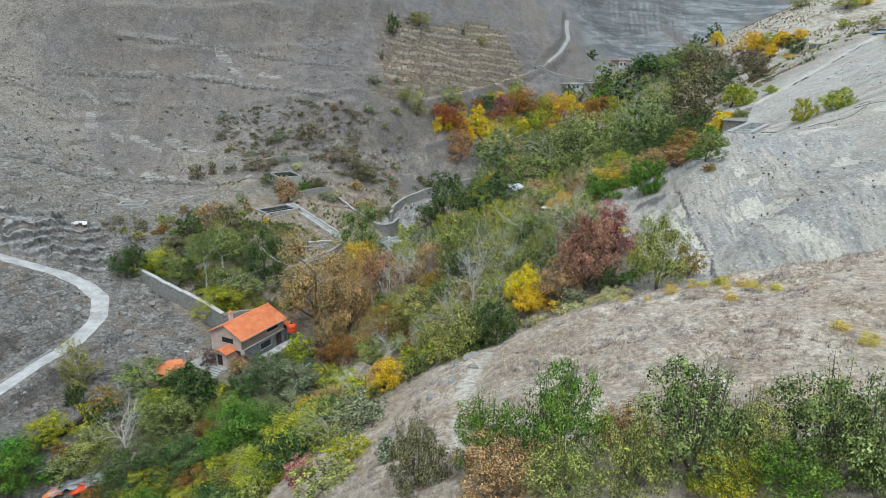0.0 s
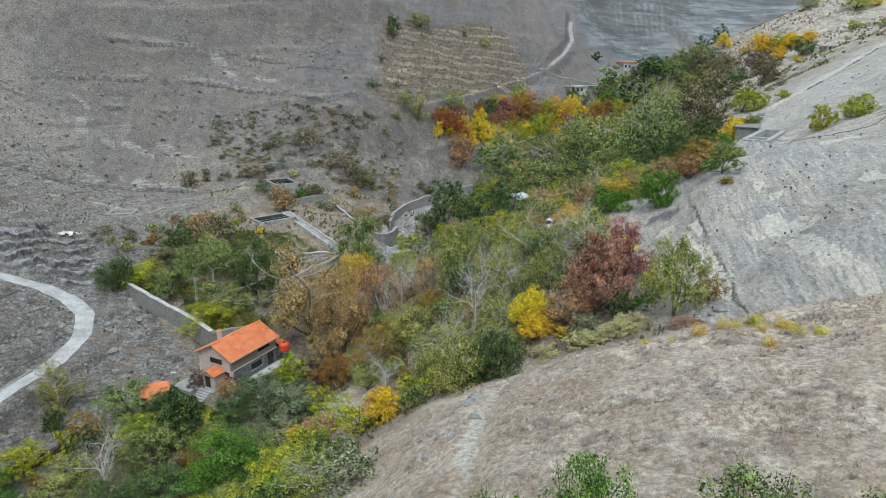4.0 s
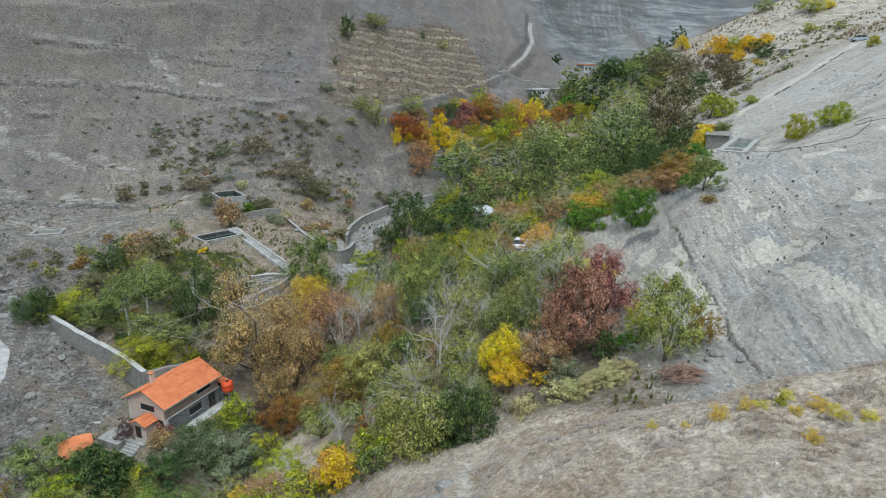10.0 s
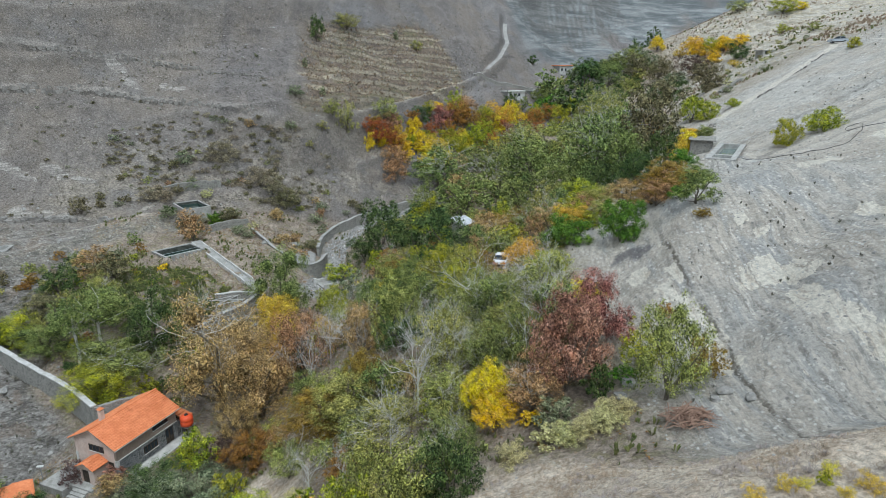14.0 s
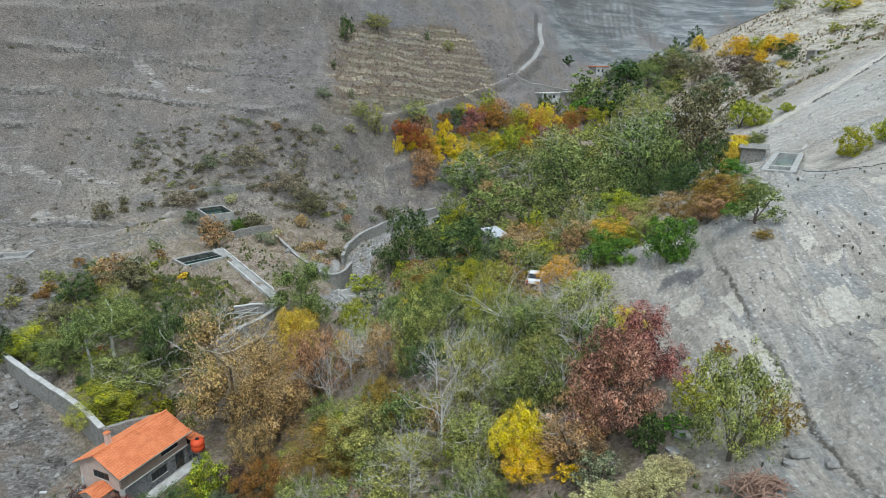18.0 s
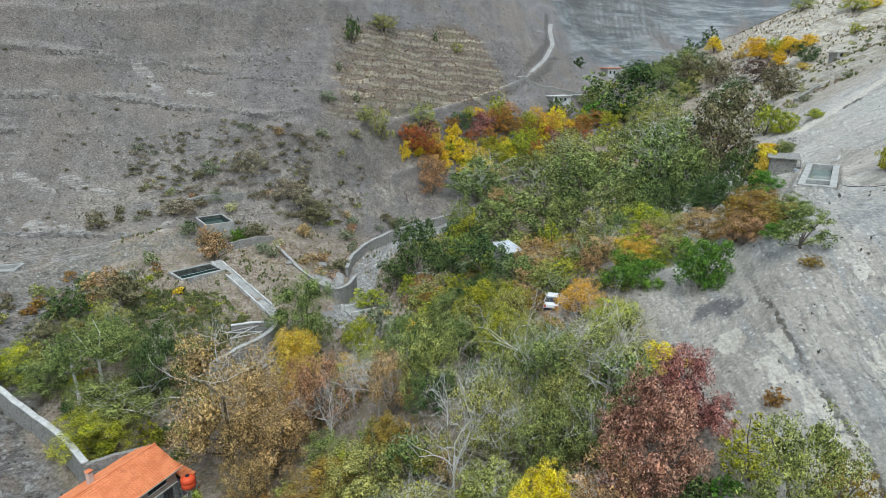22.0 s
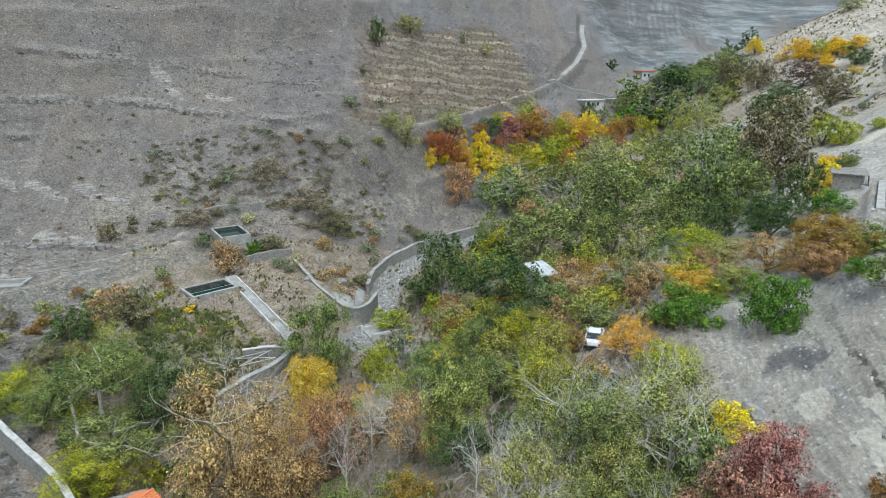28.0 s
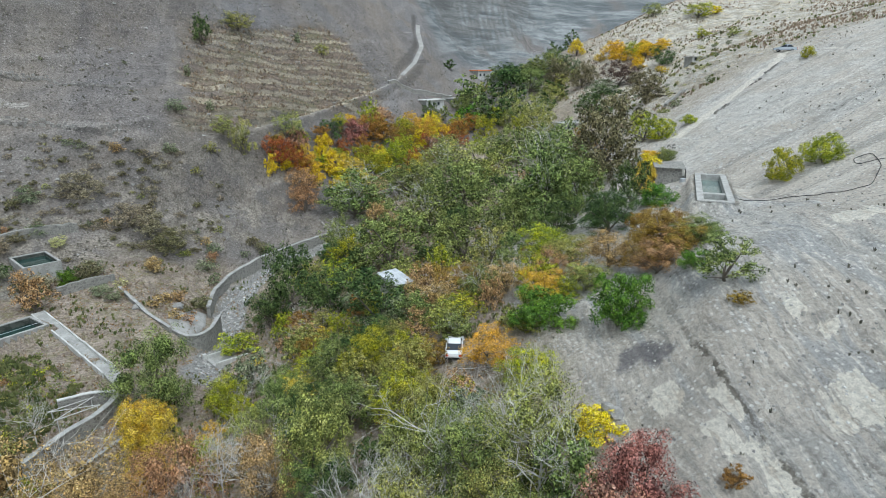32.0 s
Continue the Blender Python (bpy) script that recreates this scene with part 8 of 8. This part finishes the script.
for key, places in PLANTS.items():
    for x, y, radius, height in places:
        low = key[0] == "slope" or key[1] == "bright" or (key[0] == "right" and y < 150)
        grade = "fine" if key[0] == "fore" else "large" if key == ("near", "yellow") and height > 2.5 else "bush" if key[1] == "flax" else "far" if y > 232 and key[0] != "right" else "bush" if low and radius > 1.2 and not (key[0] in ("near", "bank") and radius > 2.7) else None
        kind = {"deep": "grey", "green": "grey", "olive": "brown", "ochre": "tan", "pale": "tan", "lime": "olive"}.get(key[1], key[1]) if key[0] == "hillside" and radius < 2 else {"olive": "tan", "grey": "brown"}.get(key[1], key[1]) if key[0] == "hillside" and y < 172 else key[1]
        if key[0] == "grove":
            radius, height = 0.78 * radius, 0.9 * height
        plant(kind, x, y, radius, height * (1.35 if key[0] == "fore" else 1.4 if kind == "bare" else 1.15 if key[0] in ("walnut", "near", "garden") else 1), grade, GROUPS[key[0]])
for x, y, radius, height in ((-40.4, 98.8, 3.0, 9.6), (-37.4, 99.4, 3.2, 10.2)):
    plant("tall", x, y, radius, height, None, "trees in the walled garden")


# ---------------------------------------------------------------- undergrowth between the larger trees
def inside(x, y, outline):
    hit = False
    for (ax, ay), (bx, by) in zip(outline, outline[1:] + outline[:1]):
        if (ay > y) != (by > y) and x < (bx - ax) * (y - ay) / (by - ay) + ax:
            hit = not hit
    return hit


OPEN = [(16, 93, 4.2), (21.5, 84, 5.5), (14.6, 118.2, 2.4), (-28, 82, 7.5), (-38, 80, 4.5), (-9, 146, 4.5), (-10, 134, 4.5), (-4, 158, 5), (4, 166, 4), (-36, 130, 5), (-12, 126, 4), (-38, 147, 4.8), (14.6, 118.2, 1), (55, 108, 6), (26, 88, 4), (-3, 118, 3), (24, 58, 4), (-16, 73, 3.5), (-12.5, 78.5, 2.6), (-11.5, 67, 3.2), (-8.5, 66.5, 2.6), (-13, 73, 3)]
TAKEN = [(x, y, r) for places in PLANTS.values() for x, y, r, h in places]


def thicket(outline, count, mix, small, large, group, gap=0.62, tall=1.7, tries=12):
    """Plants strewn over an outline on the plan where room is left between those that stand there."""
    xs, ys = [p[0] for p in outline], [p[1] for p in outline]
    names, weights = list(mix), np.array(list(mix.values()), float)
    for _ in range(count):
        for _ in range(tries):
            x, y, r = rng.uniform(min(xs), max(xs)), rng.uniform(min(ys), max(ys)), rng.uniform(small, large)
            if not inside(x, y, outline) or any(math.hypot(x - a, y - b) < c for a, b, c in OPEN):
                continue
            if any(math.hypot(x - a, y - b) < gap * (r + c) for a, b, c in TAKEN):
                continue
            TAKEN.append((x, y, r))
            plant(names[rng.choice(len(names), p=weights / weights.sum())], round(x, 1), round(y, 1), r, r * rng.uniform(0.75, 1.3) * tall, "herb" if "garden" in group and r < 0.76 else "dot" if r < 1.35 and y > 124 else "far" if y > 232 else None, group)
            break


GULLY = [(-21, 64), (-19, 76), (-16, 92), (-14, 106), (-6, 118), (-3, 132), (18, 128), (34, 106), (27, 96), (19, 88), (20, 74), (21, 62), (8, 55), (-4, 55)]
WOOD = [(-4, 132), (1, 150), (9, 160), (18, 166), (4, 180), (20, 202), (42, 228), (62, 248), (84, 244), (80, 215), (72, 185), (62, 152), (50, 124), (42, 110), (34, 106), (18, 128)]
UPPER = [(62, 248), (84, 288), (110, 335), (134, 350), (136, 320), (118, 280), (104, 250), (84, 244)]
BANK = [(-56, 46), (-48, 66), (-38, 74), (-24, 74), (-20, 64), (-8, 50), (-6, 42), (-14, 36), (-30, 44)]
GARDEN = [(-52, 103), (-36, 93), (-27, 92), (-24, 100), (-28, 104), (-24, 110), (-30, 122), (-38, 124), (-44, 132), (-52, 124)]
ORCHARD = [(-58, 140), (-30, 142), (-14, 134), (-13, 150), (-4, 164), (6, 172), (-4, 182), (-30, 172), (-48, 164)]
thicket(GULLY, 185, {"olive": 5, "ochre": 3, "green": 5, "lime": 3.4, "twig": 2, "bare": 1.8, "deep": 2, "rust": 1, "grey": 0.6, "gold": 1.2}, 1.1, 2.7, "undergrowth of the gully", 0.48, 1.9)
thicket(WOOD, 95, {"green": 6, "deep": 4, "olive": 4, "rust": 1.6, "lime": 1, "ochre": 1}, 1.4, 3.2, "undergrowth of the wood", 0.5, 1.9)
GROVE = [(-3, 180), (2, 192), (12, 202), (24, 214), (44, 226), (60, 232), (56, 222), (44, 206), (34, 196), (22, 190), (10, 184)]
thicket(GROVE, 70, {"lime": 4, "yellow": 2.4, "gold": 1.6, "russet": 2.2, "rust": 2, "olive": 1.5}, 1.6, 2.7, "autumn trees of the grove", 0.5, 2.0)
thicket(UPPER, 45, {"green": 5, "deep": 4, "olive": 4, "grey": 2, "plum": 1}, 2.0, 3.6, "far trees up the valley", 0.6, 1.8)
thicket(BANK, 100, {"green": 3, "bright": 3, "deep": 2.4, "olive": 3, "lime": 4, "grey": 1.4, "rust": 1, "ochre": 1}, 1.1, 2.6, "undergrowth of the lower bank", 0.5)
PLOT = [(-45, 121), (-38, 124.5), (-31, 124), (-24, 116.5), (-26.5, 106.5), (-33, 107.5), (-40, 114)]
thicket(PLOT, 170, {"green": 3, "lime": 2.4, "olive": 4, "deep": 1, "rust": 0.6, "grey": 1.5}, 0.3, 0.75, "plants in the garden beds", 0.8, 1.1)
OPEN += [(-31, 119, 5.5), (-28, 112, 4.5), (-35, 114, 3.5)]
thicket(GARDEN, 80, {"green": 3, "olive": 4, "deep": 2, "lime": 1.5, "rust": 1.2, "twig": 2, "grey": 1}, 0.7, 1.7, "garden shrubs", 0.6)
thicket(ORCHARD, 150, {"twig": 8, "brown": 2.2, "grey": 1, "ochre": 0.8, "pale": 0.4}, 0.8, 2.0, "bare orchard shrubs", 0.7, 1.5)

FOOT = [(-57.9, 165.0), (-42.3, 172.1), (-22.2, 174.6), (-10.3, 174.6), (-10.8, 166), (-20.8, 154.2), (-34.8, 159.7), (-47.5, 149.9), (-58, 156.1)]
thicket(FOOT, 300, {"twig": 2, "brown": 4, "tan": 6, "grey": 1, "olive": 0.7}, 0.35, 1.15, "scrub at the foot of the hill", 0.5, 1.15)
BANK = [(-66, 115.5), (-58, 123), (-51, 128.5), (-47, 126), (-51, 119), (-56, 114.5), (-62, 112)]
thicket(BANK, 46, {"twig": 4, "olive": 2, "tan": 2, "rust": 1, "brown": 2}, 0.5, 1.3, "bare shrubs below the bank", 0.9, 1.5)
HILL = [(-96, 128), (-84, 168), (-40, 196), (-22, 200), (-18, 176), (-40, 170), (-60, 160), (-62, 146), (-72, 132)]
thicket(HILL, 90, {"twig": 3, "brown": 4, "grey": 2}, 0.25, 0.6, "low shrubs on the bare hillside", 1.4, 1.1)
SPRING = [(66, 132), (62, 150), (72, 172), (92, 190), (110, 215), (150, 245), (175, 262), (168, 240), (130, 206), (108, 182), (92, 160), (80, 146)]
thicket(SPRING, 80, {"tan": 1, "pale": 2, "olive": 5, "brown": 1, "grey": 4}, 0.4, 1.3, "shrubs on the upper bank", 1.0, 1.1)

# ---------------------------------------------------------------- strewn stuff: tufts, scrub, stones
def clear(x, y):
    """Free of roads, pools, the house and its yard."""
    free = np.ones(len(x), bool)
    for key in ("gravel", "far", "foot"):
        free &= along(x, y, TRACKS[key][1])[0] > TRACKS[key][0] * 1.1
    for (cx, cy), turn, length, width, rim, deep, wall in POOLS.values():
        free &= np.hypot(x - cx, y - cy) > length / 2 + 1
    return free & (np.hypot(x + 28, y - 82) > 7.5)


def strew(name, label, category, material, count, xlim, ylim, keep, shape_fn, batch=None):
    """Many small pieces on the ground, joined into one object."""
    x, y = rng.uniform(*xlim, count), rng.uniform(*ylim, count)
    ok = keep(x, y) & clear(x, y)
    x, y = x[ok], y[ok]
    z = heights(x, y)
    corners = shape_fn(x, y, z)
    return tagged(new(name, quads(name, corners, material)), label, category, kind="stuff")


def tufts(blades, low, high, lean=0.55, wide=0.09):
    """Bundles of blades that fan out from each place."""
    def make(x, y, z):
        n = len(x)
        size = np.repeat(rng.uniform(low, high, n), blades)
        px, py, pz = np.repeat(x, blades), np.repeat(y, blades), np.repeat(z, blades)
        a, tilt = rng.uniform(0, 2 * np.pi, n * blades), rng.uniform(0.65 if lean > 0.9 else 0.1, 1, n * blades) * lean
        tip = np.stack([px + size * tilt * np.cos(a), py + size * tilt * np.sin(a), pz + size * np.sqrt(1 - np.clip(tilt, 0, 0.95) ** 2)], 1)
        base = np.stack([px + 0.12 * size * np.cos(a), py + 0.12 * size * np.sin(a), pz - 0.05], 1)
        side = np.stack([-np.sin(a), np.cos(a), 0 * a], 1) * (size * wide)[:, None]
        mid = 0.5 * base + 0.5 * tip + (0, 0, 0.06)
        return np.stack([base - side * 0.4, mid - side, tip, mid + side], 1)
    return make


def zone(k, least=0.5):
    return lambda x, y: zones(x, y)[k] > least


def patchy(test, size, seed, least):
    return lambda x, y: test(x, y) & (rough(x, y, size, 3, seed) > least)


strew("dry_grass", "pale straw-coloured dry grass on the near hill", "grass", STRAW, 24000, (-12, 45), (12, 58), patchy(zone(1, 0.4), 2.6, 101, -0.2), tufts(9, 0.07, 0.22, 1.0, 0.045))
strew("brown_grass", "brown dry grass in patches on the near hill", "grass", HEATH, 30000, (-12, 45), (12, 58), patchy(zone(1, 0.4), 2.4, 103, 0.22), tufts(11, 0.08, 0.30, 0.98, 0.04))
strew("heath_tufts", "grey-mauve dead tussocks on the near hill", "scrub", MAUVE, 12000, (-12, 45), (12, 58), patchy(zone(1, 0.4), 1.6, 106, 0.3), tufts(22, 0.14, 0.38, 0.93, 0.03))
strew("hill_scrub", "dark low scrub dotted over the far hillside", "scrub", SCRUB, 17000, (-150, 60), (70, 270), patchy(zone(0, 0.6), 18, 105, -0.2), tufts(6, 0.15, 0.46, 0.85, 0.2))
strew("hill_grass", "dry tufts scattered over the far hillside", "grass", SAGE, 9000, (-110, 60), (70, 250), patchy(zone(0, 0.5), 12, 107, 0.05), tufts(5, 0.3, 0.7, 0.8, 0.16))
strew("orchard_weeds", "dry and green weeds in the gardens", "grass", WEEDS, 15000, (-60, 45), (50, 190), patchy(zone(3, 0.6), 7, 109, -0.1), tufts(6, 0.25, 0.7, 0.8, 0.16))
strew("garden_weeds", "green weeds and herbs in rows over the garden beds", "grass", WEEDS, 9000, (-47, -20), (104, 126), lambda x, y: np.array([inside(a, b, PLOT) for a, b in zip(x, y)]) & (0.5 * np.sin((x * 0.77 + y * 0.64) * 3.1) + 1.1 * rough(x, y, 3, 2, 177) > -0.25), tufts(7, 0.2, 0.6, 0.85, 0.18))
strew("fallen_leaves", "brown fallen leaves and dry stalks under the trees", "leaves", LITTER, 22000, (-60, 45), (50, 190), patchy(zone(3, 0.6), 9, 111, -0.1), tufts(4, 0.08, 0.24, 0.97, 0.3))
strew("straw_weeds", "straw-coloured weeds between the walls", "grass", HEATH, 16000, (-60, 30), (95, 185), patchy(zone(3, 0.6), 6, 117, -0.1), tufts(5, 0.15, 0.5, 0.8, 0.14))
strew("slope_weeds", "sparse dry weeds on the shale slope", "grass", SCRUB, 2200, (20, 130), (52, 200), patchy(zone(2, 0.5), 7, 113, 0.2), tufts(6, 0.12, 0.4, 0.85, 0.16))


def stones(name, label, count, xlim, ylim, keep, small, large, material=ROCK):
    x, y = rng.uniform(*xlim, count), rng.uniform(*ylim, count)
    ok = keep(x, y) & clear(x, y)
    x, y = x[ok], y[ok]
    z, n = heights(x, y), int(ok.sum())
    r = small * (large / small) ** (rng.uniform(0, 1, n) ** 2.2)
    a0 = rng.uniform(0, 6.28, n)
    faces = []
    ring = [np.stack([x + r * g * np.cos(a0 + k * 1.5708), y + r * g * np.sin(a0 + k * 1.5708), z - 0.2 * r], 1) for k, g in enumerate(rng.uniform(0.7, 1.3, (4, n)))]
    top = [np.stack([x + 0.55 * r * g * np.cos(a0 + k * 1.5708), y + 0.55 * r * g * np.sin(a0 + k * 1.5708), z + r * h], 1) for k, (g, h) in enumerate(zip(rng.uniform(0.7, 1.3, (4, n)), rng.uniform(0.25, 0.6, (4, n))))]
    for k in range(4):
        faces.append(np.stack([ring[k], ring[(k + 1) % 4], top[(k + 1) % 4], top[k]], 1))
    faces.append(np.stack(top, 1))
    return tagged(new(name, quads(name, np.concatenate(faces), material)), label, "stones", kind="stuff")


stones("shale_stones", "loose grey stones strewn over the shale slope", 30000, (16, 110), (50, 150), patchy(zone(2, 0.4), 5, 121, -0.35), 0.035, 0.17, PALE_STONE)
stones("dark_shale_stones", "dark chips of shale strewn over the slope", 9000, (16, 80), (50, 120), patchy(zone(2, 0.4), 4, 122, 0.0), 0.04, 0.2)
stones("hill_stones", "grey stones scattered over the far hillside", 8000, (-120, 60), (60, 250), patchy(zone(0, 0.5), 9, 123, 0.0), 0.08, 0.6)
stones("near_stones", "pale stones lying among dry grass", 1500, (-12, 40), (14, 58), patchy(zone(1, 0.4), 6, 125, -0.2), 0.03, 0.16, PALE_STONE)
stones("orchard_stones", "stones lying about the orchards and paths", 3500, (-60, 40), (60, 185), patchy(zone(3, 0.5), 6, 127, 0.1), 0.06, 0.34)
stones("road_rubble", "broken rock below the bend of the gravel road", 1600, (-72, -40), (66, 108), lambda x, y: (rough(x, y, 4, 3, 129) > -0.1), 0.07, 0.34)
strew("terrace_grass", "dry straw grass along the old field terraces", "grass", HEATH, 7000, (-22, 32), (176, 240), lambda x, y: (terraced(x, y, lie(x, y)) > 0.4) & ((tread_of(x, y, lie(x, y)) % 1) > 0.55), tufts(5, 0.3, 0.8, 0.8, 0.2))
strew("far_grass", "dry grass and weeds on the upper right bank", "grass", HEATH, 14000, (70, 230), (150, 380), patchy(zone(1, 0.4), 14, 131, -0.2), tufts(5, 0.3, 0.9, 0.8, 0.22))
strew("far_scrub", "dark low scrub on the upper right bank", "scrub", WEEDS, 3600, (70, 230), (130, 380), patchy(zone(1, 0.4), 12, 133, 0.1), tufts(7, 0.3, 0.9, 0.85, 0.22))
stones("bank_rubble", "broken rock strewn over the bank above the spring", 3200, (52, 118), (104, 176), patchy(lambda x, y: zones(x, y)[1] + zones(x, y)[2] > 0.5, 9, 135, 0.0), 0.08, 0.45, PALE_STONE)
